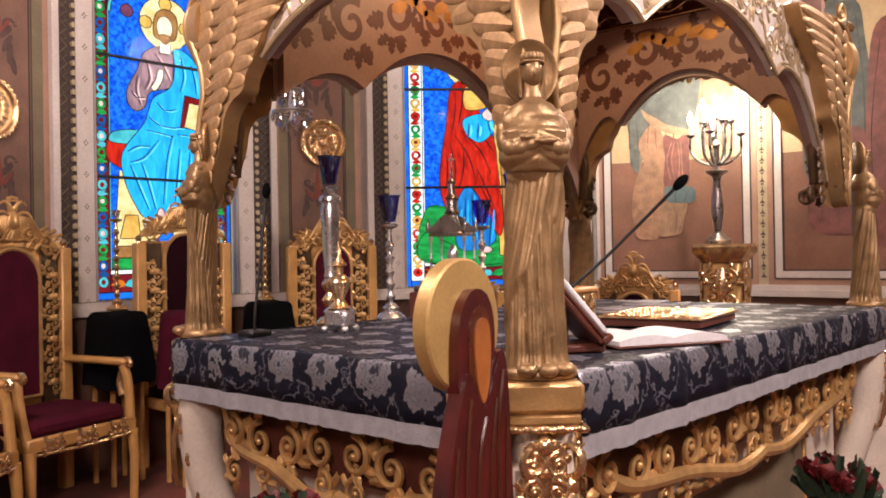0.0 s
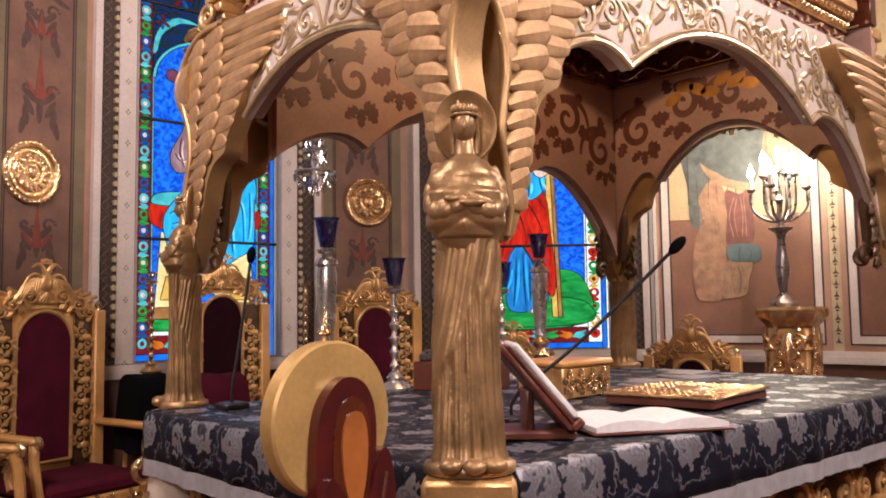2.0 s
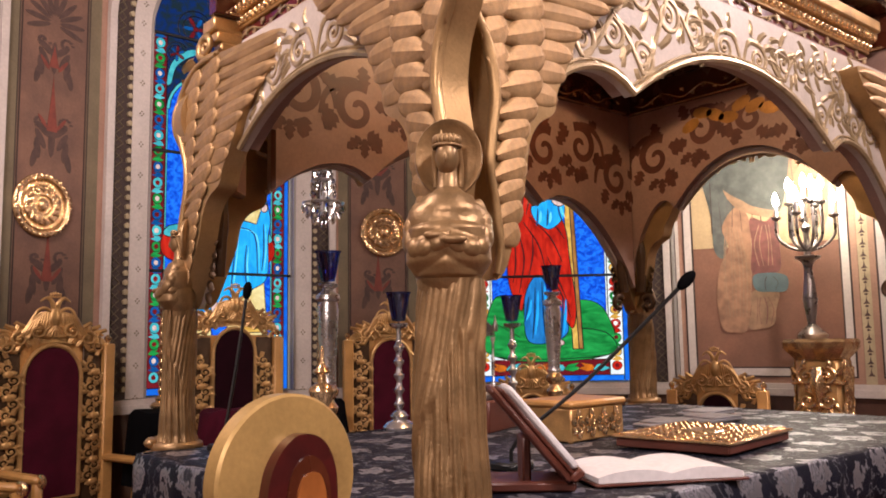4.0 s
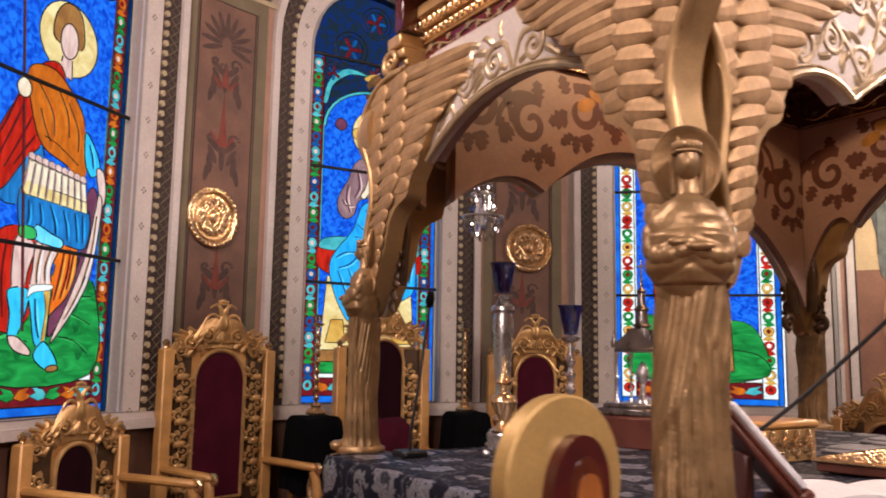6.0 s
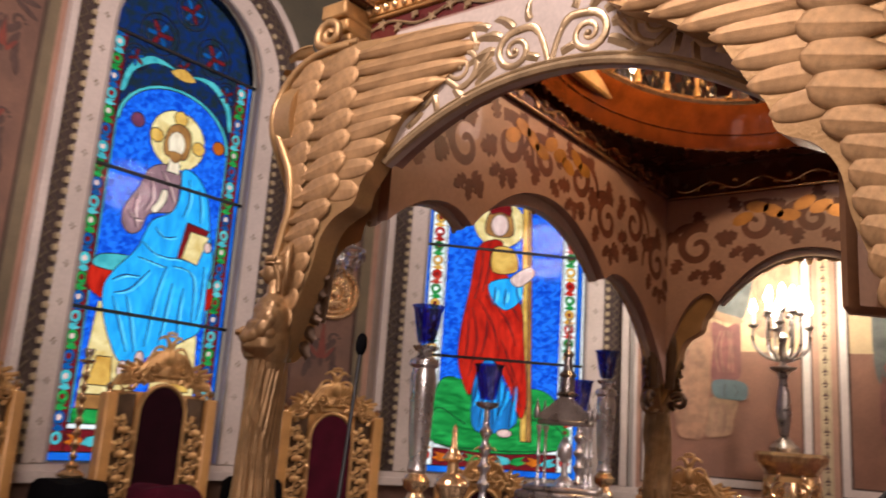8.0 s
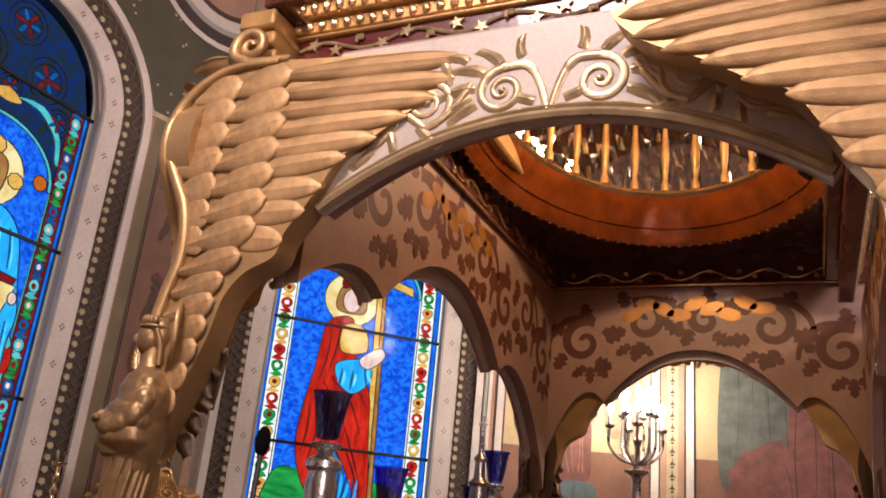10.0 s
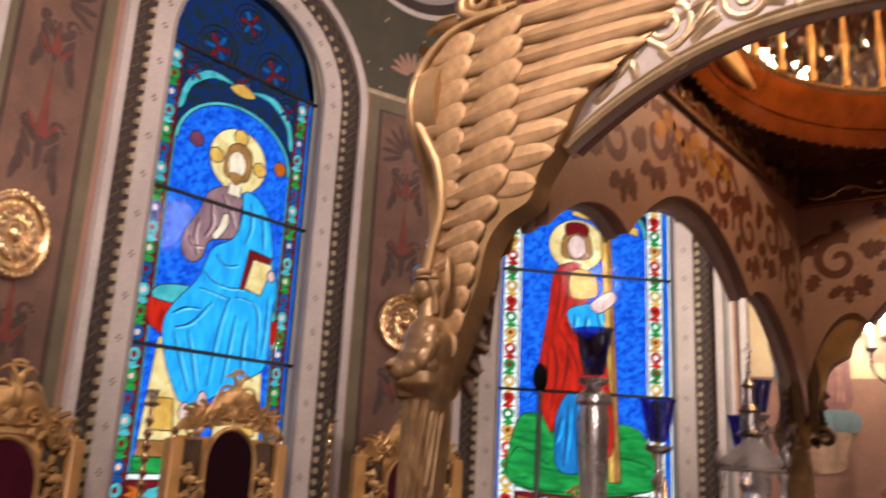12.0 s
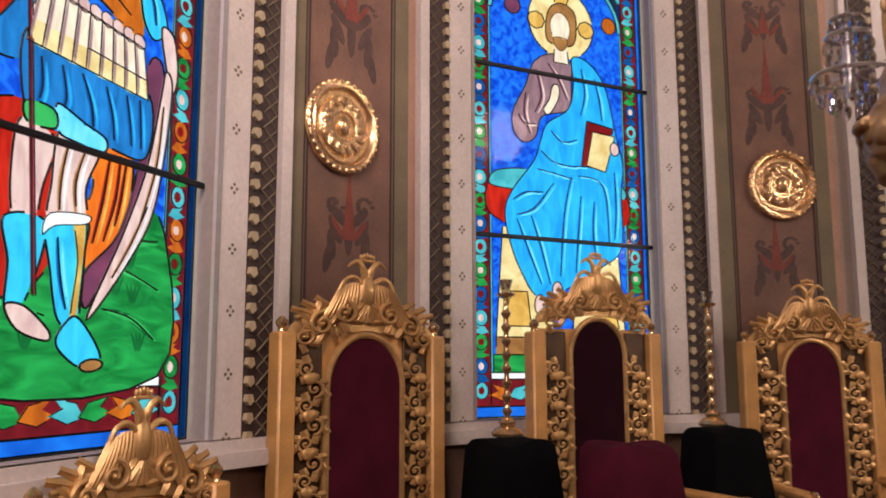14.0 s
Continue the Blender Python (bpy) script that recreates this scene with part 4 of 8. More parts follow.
        pane("palm_pane", flat([(0.04, 2.52), (0.16, 2.62), (0.2, 2.56), (0.1, 2.46)], 4), G_PINK, 6)
        pane("sandal_pane", oval(0.05, 1.39, 0.05, 0.03, 12), G_PINK, 6)
    else:
        pane("hill_pane", flat([(-0.385, base), (0.385, base), (0.385, 1.74), (0.2, 1.80), (-0.05, 1.70), (-0.385, 1.78)], 5), G_GREEN, 2)
        folds(G_GREEN, 2, [(0.36, 1.70), (0.24, 1.68), (0.15, 1.62)], [(0.37, 1.55), (0.2, 1.60), (0.1, 1.55), (0.02, 1.50)], [(0.36, 1.40), (0.26, 1.46), (0.15, 1.48)], [(-0.33, 1.42), (-0.2, 1.48), (-0.05, 1.45)], [(-0.34, 1.60), (-0.25, 1.64), (-0.16, 1.60)], width=0.02)
        for x, z in ((0.25, 1.60), (0.27, 1.50), (0.2, 1.52), (-0.28, 1.38), (-0.1, 1.36), (0.05, 1.36), (0.3, 1.36)):
            for d in (-0.018, -0.006, 0.006, 0.018):
                streak([(x + d * 0.4, z), (x + d, z + 0.035), (x + d * 1.6, z + 0.06)], G_MOSS, 2, 0.006)
        pane("halo_pane", oval(0.075, 3.01, 0.205, 0.195, 28), G_PALEGOLD, 2)
        pane("hair_pane", flat([(-0.02, 2.98), (-0.03, 3.10), (0.03, 3.19), (0.12, 3.19), (0.17, 3.1), (0.16, 2.98)], 5), G_BROWN, 3)
        pane("head_pane", oval(0.075, 3.0, 0.062, 0.095, 20), G_PINK, 4)
        pane("neck_pane", [(0.02, 2.82), (0.11, 2.80), (0.10, 2.94), (0.04, 2.94)], G_PINK, 3)
        # red cloak over the shoulder and behind the legs
        fold([(0.02, 2.86), (-0.12, 2.80), (-0.233, 2.602), (-0.33, 2.40), (-0.36, 2.15), (-0.27, 2.16), (-0.15, 2.327), (-0.05, 2.43), (0.08, 2.7)], G_RED, 3, "cloak_pane")
        folds(G_RED, 3, [(-0.15, 2.68), (-0.22, 2.5), (-0.31, 2.3)], [(-0.10, 2.6), (-0.17, 2.45), (-0.27, 2.26)], [(-0.19, 2.70), (-0.27, 2.5), (-0.33, 2.38)], [(-0.08, 2.48), (-0.15, 2.38), (-0.22, 2.28)])
        fold([(-0.27, 1.96), (0.0, 1.98), (0.02, 1.78), (-0.06, 1.56), (-0.2, 1.49), (-0.31, 1.62)], G_RED, 3, "cloak_pane")
        folds(G_RED, 3, [(-0.22, 1.93), (-0.23, 1.75), (-0.21, 1.56)], [(-0.17, 1.93), (-0.17, 1.75), (-0.16, 1.56)], [(-0.11, 1.93), (-0.12, 1.8), (-0.1, 1.62)])
        fold([(0.03, 1.98), (0.23, 1.96), (0.21, 1.70), (0.088, 1.585), (0.06, 1.72), (0.09, 1.84)], G_FLAME, 3, "cloak_pane")
        folds(G_FLAME, 3, [(0.19, 1.93), (0.18, 1.8), (0.14, 1.67)], [(0.15, 1.92), (0.13, 1.78), (0.10, 1.66)], [(0.215, 1.92), (0.2, 1.8), (0.18, 1.72)])
        pane("sash_pane", flat([(-0.17, 2.36), (-0.06, 2.42), (-0.04, 2.3), (-0.14, 2.12), (-0.27, 2.1), (-0.3, 2.2)], 5), G_MID, 2)
        fold([(-0.171, 2.776), (-0.008, 2.82), (0.143, 2.72), (0.228, 2.591), (0.255, 2.308), (0.1, 2.36), (-0.049, 2.415), (-0.13, 2.56)], G_ORANGE, 4, "cuirass_pane")
        folds(G_ORANGE, 4, [(-0.10, 2.72), (0.0, 2.60), (0.02, 2.48)], [(0.02, 2.74), (0.10, 2.62), (0.12, 2.5)], [(0.10, 2.68), (0.18, 2.56), (0.19, 2.44)], [(-0.04, 2.47), (0.06, 2.44), (0.2, 2.37)], [(-0.08, 2.6), (-0.05, 2.53), (0.0, 2.45)], width=0.01)
        fold([(0.238, 2.56), (0.33, 2.47), (0.36, 2.38), (0.30, 2.33), (0.247, 2.40)], G_CYAN, 5, "sleeve_pane")
        folds(G_CYAN, 5, [(0.27, 2.5), (0.3, 2.44), (0.31, 2.38)])
        pane("forearm_pane", flat([(0.335, 2.38), (0.395, 2.37), (0.42, 2.257), (0.40, 2.185), (0.365, 2.25)], 4), G_PINK, 6)
        # pleated skirt of straps: pink roll, cream straps, gold ends
        n = 9
        for i in range(n):
            x0, x1 = -0.13 + 0.395 * i / n, -0.13 + 0.395 * (i + 1) / n
            y0, y1 = -0.16 + 0.45 * i / n, -0.16 + 0.45 * (i + 1) / n
            zt, zm, zb = 2.335 - 0.05 * i / n, 2.225 - 0.035 * i / n, 2.16 - 0.03 * i / n
            xm0, xm1 = (x0 + 2 * y0) / 3, (x1 + 2 * y1) / 3
            pane("strap_pane", [(x0, zt), (x1, zt - 0.005), (xm1, zm - 0.004), (xm0, zm)], G_CREAM, 6, 0.0024)
            pane("strap_end", [(xm0, zm), (xm1, zm - 0.004), (y1, zb - 0.004), (y0, zb)], G_PALEGOLD, 6, 0.0024)
            streak([(x0 + 0.012, zt), (xm0 + 0.012, zm), (y0 + 0.012, zb)], G_MAUVE, 6, 0.009)
            pane("belt_pane", oval((x0 + x1) / 2, zt + 0.012, 0.027, 0.022, 10, 0, -0.3), G_PINK, 7, 0.002)
        # blue tunic with a pale hem
        fold([(-0.16, 2.19), (0.06, 2.16), (0.292, 2.15), (0.292, 1.95), (0.124, 1.945), (-0.034, 1.945), (-0.145, 1.965)], G_MID, 5, "tunic_pane")
        folds(G_MID, 5, [(-0.11, 2.13), (-0.10, 2.05), (-0.12, 1.98)], [(-0.04, 2.13), (-0.02, 2.04), (-0.05, 1.97)], [(0.03, 2.13), (0.07, 2.05), (0.08, 1.98)], [(0.12, 2.12), (0.15, 2.04), (0.16, 1.97)], [(0.2, 2.12), (0.22, 2.04), (0.23, 1.97)], [(0.255, 2.12), (0.265, 2.04), (0.27, 1.97)])
        pane("hem_pane", flat([(-0.05, 2.02), (0.05, 1.99), (0.13, 1.965), (0.12, 1.925), (0.02, 1.93), (-0.04, 1.945)], 4), G_ICE, 6)
        pane("hem_pane", flat([(-0.15, 2.0), (-0.06, 2.0), (-0.05, 1.95), (-0.14, 1.945)], 4), G_LEAF, 6)
        # curved scabbard, plum behind and pink before
        pane("scabbard_pane", flat([(0.285, 2.244), (0.356, 2.23), (0.309, 1.913), (0.186, 1.641), (0.091, 1.477), (0.076, 1.573), (0.196, 1.701), (0.259, 1.914)], 5), G_PLUM, 4)
        fold([(0.364, 2.246), (0.396, 2.178), (0.349, 1.834), (0.262, 1.651), (0.093, 1.444), (0.215, 1.705), (0.300, 1.925), (0.345, 2.151)], G_PINK, 6, "scabbard_pane")
        folds(G_PINK, 6, [(0.36, 2.13), (0.34, 1.93), (0.28, 1.74)], [(0.31, 1.80), (0.25, 1.68), (0.18, 1.57)], width=0.009)
        # bare knees, turquoise boots with gold edges, sandals
        fold([(-0.03, 1.96), (0.112, 1.95), (0.067, 1.814), (0.072, 1.70), (-0.052, 1.70), (-0.053, 1.80)], G_PINK, 5, "leg_pane")
        folds(G_PINK, 5, [(0.0, 1.93), (-0.02, 1.82), (-0.02, 1.72)], [(0.06, 1.92), (0.03, 1.82), (0.04, 1.72)])
        fold([(-0.16, 1.95), (-0.05, 1.92), (-0.08, 1.78), (-0.10, 1.68), (-0.16, 1.68), (-0.18, 1.8)], G_PINK, 4, "leg_pane")
        fold([(-0.06, 1.71), (0.075, 1.72), (0.075, 1.63), (0.062, 1.44), (-0.004, 1.44), (-0.04, 1.572)], G_CYAN, 6, "boot_pane")
        pane("boot_edge", flat([(0.035, 1.705), (0.075, 1.71), (0.072, 1.6), (0.06, 1.45), (0.038, 1.46), (0.052, 1.6)], 4), G_GOLD, 7, 0.002)
        pane("boot_cuff", flat([(-0.07, 1.66), (-0.05, 1.72), (0.08, 1.735), (0.075, 1.71), (-0.03, 1.69)], 4), G_WHITE, 8, 0.002)
        folds(G_CYAN, 6, [(-0.02, 1.66), (-0.005, 1.56), (0.02, 1.47)])
        fold([(-0.004, 1.40), (0.04, 1.45), (0.075, 1.443), (0.133, 1.381), (0.15, 1.335), (0.083, 1.316), (0.007, 1.36)], G_CYAN, 7, "boot_pane")
        pane("toe_pane", oval(0.12, 1.322, 0.042, 0.017, 12, 0, 0.1), G_BROWN, 8)
        fold([(-0.19, 1.69), (-0.07, 1.70), (-0.07, 1.60), (-0.12, 1.47), (-0.17, 1.46), (-0.17, 1.58)], G_CYAN, 5, "boot_pane")
        pane("toe_pane", flat([(-0.17, 1.47), (-0.11, 1.47), (-0.03, 1.41), (-0.04, 1.385), (-0.13, 1.41)], 4), G_PINK, 5)
        pane("spear_pane", [(-0.090, 1.50), (-0.078, 1.50), (-0.235, 3.2), (-0.247, 3.2)], G_WINE, 6, 0.002)
        pane("palm_pane", oval(-0.19, 2.67, 0.045, 0.05, 12), G_CREAM, 7)
    # cut the panes against one another, in thin level slices, so that each lies edge to edge
    geos = {q[1]: Geo() for q in panes}
    order = {q[1]: (q[0], q[1]) for q in panes}
    step = 0.007
    rows_n = int((z_sp + w - z_lo) / step) + 1
    edges = []
    for q in panes:
        o = q[3]
        for (x0, y0), (x1, y1) in zip(o, o[1:] + o[:1]):
            if abs(y1 - y0) > 1e-7:
                edges.append((min(y0, y1), max(y0, y1), x0, y0, (x1 - x0) / (y1 - y0), q[1]))
    buckets = [[] for _ in range(rows_n + 1)]
    for e in edges:
        for r in range(max(0, int((e[0] - z_lo) / step)), min(rows_n, int((e[1] - z_lo) / step) + 1) + 1):
            buckets[r].append(e)
    for r in range(rows_n):
        za, zb = z_lo + r * step, z_lo + (r + 1) * step
        zm = (za + zb) / 2
        cross = sorted((x0 + s * (zm - y0), x0, y0, s, i) for lo, hi_, x0, y0, s, i in buckets[r] if lo <= zm < hi_)
        inside, prev = set(), None
        for c in cross:
            if prev is not None and inside and c[0] - prev[0] > 1e-6:
                top = max(inside, key=lambda i: order[i])
                q = []
                for e, z in ((prev, za), (c, za), (c, zb), (prev, zb)):
                    x = e[1] + max(-3.0, min(3.0, e[3])) * (z - zm) + e[3] * (zm - e[2])
                    q.append((x, z))
                if q[0][0] > q[1][0]:
                    q[0] = q[1] = ((q[0][0] + q[1][0]) / 2, za)
                if q[3][0] > q[2][0]:
                    q[2] = q[3] = ((q[3][0] + q[2][0]) / 2, zb)
                g = geos[top]
                g.add([(x, -0.004, z) for x, z in q] + [(x, 0.0, z) for x, z in q], [[0, 1, 2, 3], [7, 6, 5, 4]])
            inside ^= {c[4]}
            prev = c
    for q in panes:
        g = geos[q[1]]
        if g.v:
            me = bpy.data.meshes.new(q[2])
            me.from_pydata(g.v, [], g.f)
            me.materials.append(q[4])
            part(q[2], me, None, root)
    lg = Geo()
    boxes = [(min(p[0] for p in q[3]), max(p[0] for p in q[3]), min(p[1] for p in q[3]), max(p[1] for p in q[3]), (q[0], q[1]), q[3]) for q in panes]

    def covered(x, z, rank):
        """Whether a higher pane lies over this place."""
        for x0, x1, z0, z1, other, o in boxes:
            if other > rank and x0 < x < x1 and z0 < z < z1:
                hit = False
                for (ax, az), (bx, bz) in zip(o, o[1:] + o[:1]):
                    if (az > z) != (bz > z) and x < (bx - ax) * (z - az) / (bz - az) + ax:
                        hit = not hit
                if hit:
                    return True
        return False

    for pts, r, rank in leads:
        fine = []
        for p, q in zip(pts, pts[1:]):
            n = max(1, int(math.dist(p, q) / 0.03))
            fine += [tuple(p[i] + (q[i] - p[i]) * k / n for i in range(3)) for k in range(n)]
        fine.append(tuple(pts[-1]))
        run = []
        for p in fine + [None]:
            if p is not None and not covered(p[0], p[2], rank):
                run.append(p)
            else:
                if len(run) > 1:
                    lg.tube(run, r, 5)
                run = []
    part("lead_lines", lg, LEAD, root, "black lead lines between the panes", smooth=0)
    for z in (1.908, 2.718, 3.53):
        part("saddle_bar", Geo().box((0, -0.032, z), (2 * w + 0.01, 0.016, 0.02), 0.003), LEAD, root, "black iron bar")
    return root


for k in WINDOWS:
    glass_window(k)

# plain bright daylight outside the windows
g = Geo()
n = 60
vs = []
for i in range(n + 1):
    a = 108 + 150 * i / n
    vs += [apse(a, 0.4, -0.75), apse(a, 4.9, -0.75)]
g.add(vs, [[2 * i, 2 * i + 1, 2 * i + 3, 2 * i + 2] for i in range(n)])
tagged(part("backdrop", g, DAYLIGHT, smooth=0), "plain bright daylight outside the windows", "sky", kind="structure")

# floor, ceiling and plain closing walls
g = Geo()
g.box((0.9, 1.3, -0.05), (11.5, 11.0, 0.1), 0.001)
tagged(part("floor", g, CARPET), "dark red patterned carpet floor", "floor", kind="structure")
g = Geo()
g.box((0.9, 1.3, WALL_TOP + 0.05), (11.5, 11.0, 0.1), 0.001)
tagged(part("ceiling", g, PLASTER), "plain plaster ceiling high above", "ceiling", kind="structure")
for name, c, s in (("wall_west", (5.6, 1.3, 3.1), (0.2, 10.6, 6.2)), ("wall_south", (2.4, -4.1, 3.1), (6.2, 0.2, 6.2)), ("wall_north", (3.1, 6.7, 3.1), (4.8, 0.2, 6.2)),
                   ("wall_shoulder_south", (-0.53, -3.1, 3.1), (0.2, 1.9, 6.2)), ("wall_shoulder_north", (0.70, 5.5, 3.1), (0.2, 2.3, 6.2))):
    tagged(part(name, Geo().box(c, s, 0.002), PLASTER), "plain warm plaster wall", "wall", kind="structure")


# ---- the altar table ----
TOP = 1.075
AX0, AX1, AY0, AY1 = -1.44, 0.13, -0.17, 2.52


def build_altar():
    root = thing("altar_table", "cream and gilded carved altar table under a brocade cloth", "altar", pose(0, 0, 0))
    cx, cy = (AX0 + AX1) / 2, (AY0 + AY1) / 2
    part("tabletop", Geo().box((cx, cy, TOP - 0.035), (AX1 - AX0 - 0.03, AY1 - AY0 - 0.03, 0.06), 0.01), CREAM, root)
    part("body", Geo().box((cx, cy, 0.44), (AX1 - AX0 - 0.34, AY1 - AY0 - 0.34, 0.8), 0.01), CREAM, root)
    part("plinth", Geo().box((cx, cy, 0.06), (AX1 - AX0 - 0.14, AY1 - AY0 - 0.14, 0.12), 0.015), CREAM, root)
    # four S-shaped cream legs with gilded leaves
    leg = [(0.05, 0.0, 0.95), (0.09, 0.0, 0.82), (0.075, 0.0, 0.62), (0.01, 0.0, 0.42), (-0.04, 0.0, 0.25), (0.0, 0.0, 0.1), (0.07, 0.0, 0.03)]
    pts = smooth_path(leg, 6)
    rs = [0.085 - 0.04 * i / (len(pts) - 1) for i in range(len(pts))]
    for x, y, a in ((AX0 + 0.12, AY0 + 0.12, 225), (AX1 - 0.12, AY0 + 0.12, -45), (AX0 + 0.12, AY1 - 0.12, 135), (AX1 - 0.12, AY1 - 0.12, 45)):
        m = pose(x, y, 0, 0, 0, a)
        lg = part("leg", Geo().tube(pts, rs, 10), CREAM, root, "cream curved leg", m)
        gl = Geo()
        for i, z in enumerate((0.9, 0.8, 0.68, 0.55)):
            for s in (-1, 1):
                acanthus(gl, pose(0.15 - 0.03 * i, s * 0.05, z, 0, 0, 90 - 40 * s), 0.065 - 0.006 * i, s)
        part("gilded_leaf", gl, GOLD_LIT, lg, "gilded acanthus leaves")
    # carved gilded aprons on the four sides
    for (x, y, a, ln) in ((cx, AY0 + 0.10, 0, 1.2), (AX1 - 0.10, cy, 90, 2.2), (AX0 + 0.10, cy, -90, 2.2), (cx, AY1 - 0.10, 180, 1.2)):
        m = pose(x, y, 0, 0, 0, a)
        g = Geo()
        for s in (-1, 1):
            g.tube(smooth_path([(s * ln * 0.5, -0.02, 0.86), (s * ln * 0.42, -0.04, 0.74), (s * ln * 0.25, -0.05, 0.70), (s * ln * 0.1, -0.05, 0.64), (0, -0.05, 0.66)], 7), 0.022, 8)
            n = int(ln / 0.17)
            for i in range(n // 2 + 1):
                t = (i + 0.5) / (n // 2 + 1)
                acanthus(g, pose(s * ln * 0.5 * t, -0.03, 0.80 - 0.03 * math.sin(3 * t)), 0.062, s if i % 2 else -s)
                acanthus(g, pose(s * ln * 0.5 * t, -0.03, 0.67 + 0.02 * math.sin(5 * t)), 0.045, -s if i % 2 else s)
        ap = part("carved_apron", g, GOLD, root, "gilded carved scroll apron", m)
        # Board behind the carving, dark brown to paint the shade in its gaps.
        part("apron_shade_board", Geo().box((0, 0.01, 0.80), (ln + 0.1, 0.03, 0.22), 0.006), LEATHER, root, "", m)
        # framed panel with a beaded gilt edge
        fg = Geo()
        w, h = ln * 0.32, 0.36
        for s in (-1, 1):
            fg.box((s * w, 0.055, 0.36), (0.03, 0.03, 2 * h * 0.62), 0.006)
            fg.box((0, 0.055, 0.36 + s * h * 0.6), (2 * w + 0.03, 0.03, 0.03), 0.006)
            for i in range(14):
                fg.ell((-w + 2 * w * i / 13, 0.036, 0.36 + s * h * 0.6), (0.011, 0.011, 0.011), 6, 4)
        pf = part("panel_frame", fg, GOLD, root, "gilded beaded panel frame", m)
        part("panel", Geo().box((0, 0.058, 0.36), (2 * w - 0.02, 0.012, 2 * h * 0.56), 0.003), OLIVE, pf, "olive painted panel")
    return root


build_altar()


def build_cloth():
    """The brocade: flat on the table, hanging in soft folds, with a lace hem."""
    root = thing("altar_cloth", "black and silver brocade altar cloth with white lace hem", "tablecloth", pose(0, 0, 0))
    nx, ny = 40, 64
    me_v, me_f, uv = [], [], []
    rnd = random.Random(4)
    for j in range(ny + 1):
        for i in range(nx + 1):
            x, y = AX0 + (AX1 - AX0) * i / nx, AY0 + (AY1 - AY0) * j / ny
            z = TOP + 0.002 + 0.0035 * noise.noise((x * 6, y * 6, 0)) + 0.0016 * noise.noise((x * 30, y * 30, 2))
            me_v.append((x, y, z))
            uv.append((x, y))
    for j in range(ny):
        for i in range(nx):
            a = j * (nx + 1) + i
            me_f.append((a, a + 1, a + nx + 2, a + nx + 1))
    corners = [(AX0, AY0), (AX1, AY0), (AX1, AY1), (AX0, AY1)]
    hems = []
    for c in range(4):
        p, q = Vector(corners[c]), Vector(corners[(c + 1) % 4])
        out = Vector(((q - p).y, -(q - p).x)).normalized()
        ln = (q - p).length
        # the cloth stops short of the corner with the near pedestal
        s0 = 0.10 if c == 1 else 0.0
        s1 = 0.10 if c == 0 else 0.0
        n = int(ln / 0.02)
        rows_d = (0.0, 0.006, 0.03, 0.07, 0.11, 0.15)
        k0 = len(me_v)
        hem = []
        for d in rows_d:
            for i in range(n + 1):
                s = s0 + (ln - s0 - s1) * i / n
                b = p + (q - p) * (s / ln)
                wave = 0.010 * math.sin(s * 23 + c) + 0.006 * math.sin(s * 41 + 2 * c)
                o = out * (0.004 + 0.012 * min(1, d / 0.03) + max(0, wave) * (d / 0.15) * 0.8)
                z = TOP + 0.003 - d
                me_v.append((b.x + o.x, b.y + o.y, z))
                uv.append((b.x + out.x * d, b.y + out.y * d))
                if d == rows_d[-1]:
                    hem.append(Vector((b.x + o.x, b.y + o.y, z)))
        for r in range(len(rows_d) - 1):
            for i in range(n):
                a = k0 + r * (n + 1) + i
                me_f.append((a, a + 1, a + n + 2, a + n + 1))
        hems.append((hem, out))
    me = bpy.data.meshes.new("cloth")
    me.from_pydata(me_v, [], me_f)
    layer = me.uv_layers.new(name="UVMap")
    for loop in me.loops:
        layer.data[loop.index].uv = uv[loop.vertex_index]
    me.materials.append(DAMASK)
    me.polygons.foreach_set("use_smooth", [True] * len(me.polygons))
    body = part("cloth", me, None, root)
    so = body.modifiers.new("thickness", "SOLIDIFY")
    so.thickness = 0.003
    for hem, out in hems:
        g = Geo()
        n = len(hem)
        vs = []
        for d, o in ((-0.004, 0.004), (0.022, 0.004), (0.046, 0.004)):
            for i, p in enumerate(hem):
                scallop = 0.003 * abs(math.sin(i * 0.9)) if d > 0.04 else 0
                vs.append((p.x + out.x * o, p.y + out.y * o, p.z - d - scallop))
        fs = [[r * n + i, r * n + i + 1, (r + 1) * n + i + 1, (r + 1) * n + i] for r in range(2) for i in range(n - 1)]
        h = part("lace_hem", g.add(vs, fs), LACE, root, "white lace hem", smooth=0)
        so = h.modifiers.new("thickness", "SOLIDIFY")
        so.thickness = 0.003
    return root


build_cloth()


# ---- pedestals and angel statues at the four corners ----
CORNERS = {"a1": (0.06, -0.12, -45), "a2": (-1.525, -0.01, 225), "a3": (0.04, 2.60, 45), "a4": (-1.55, 2.60, 135)}


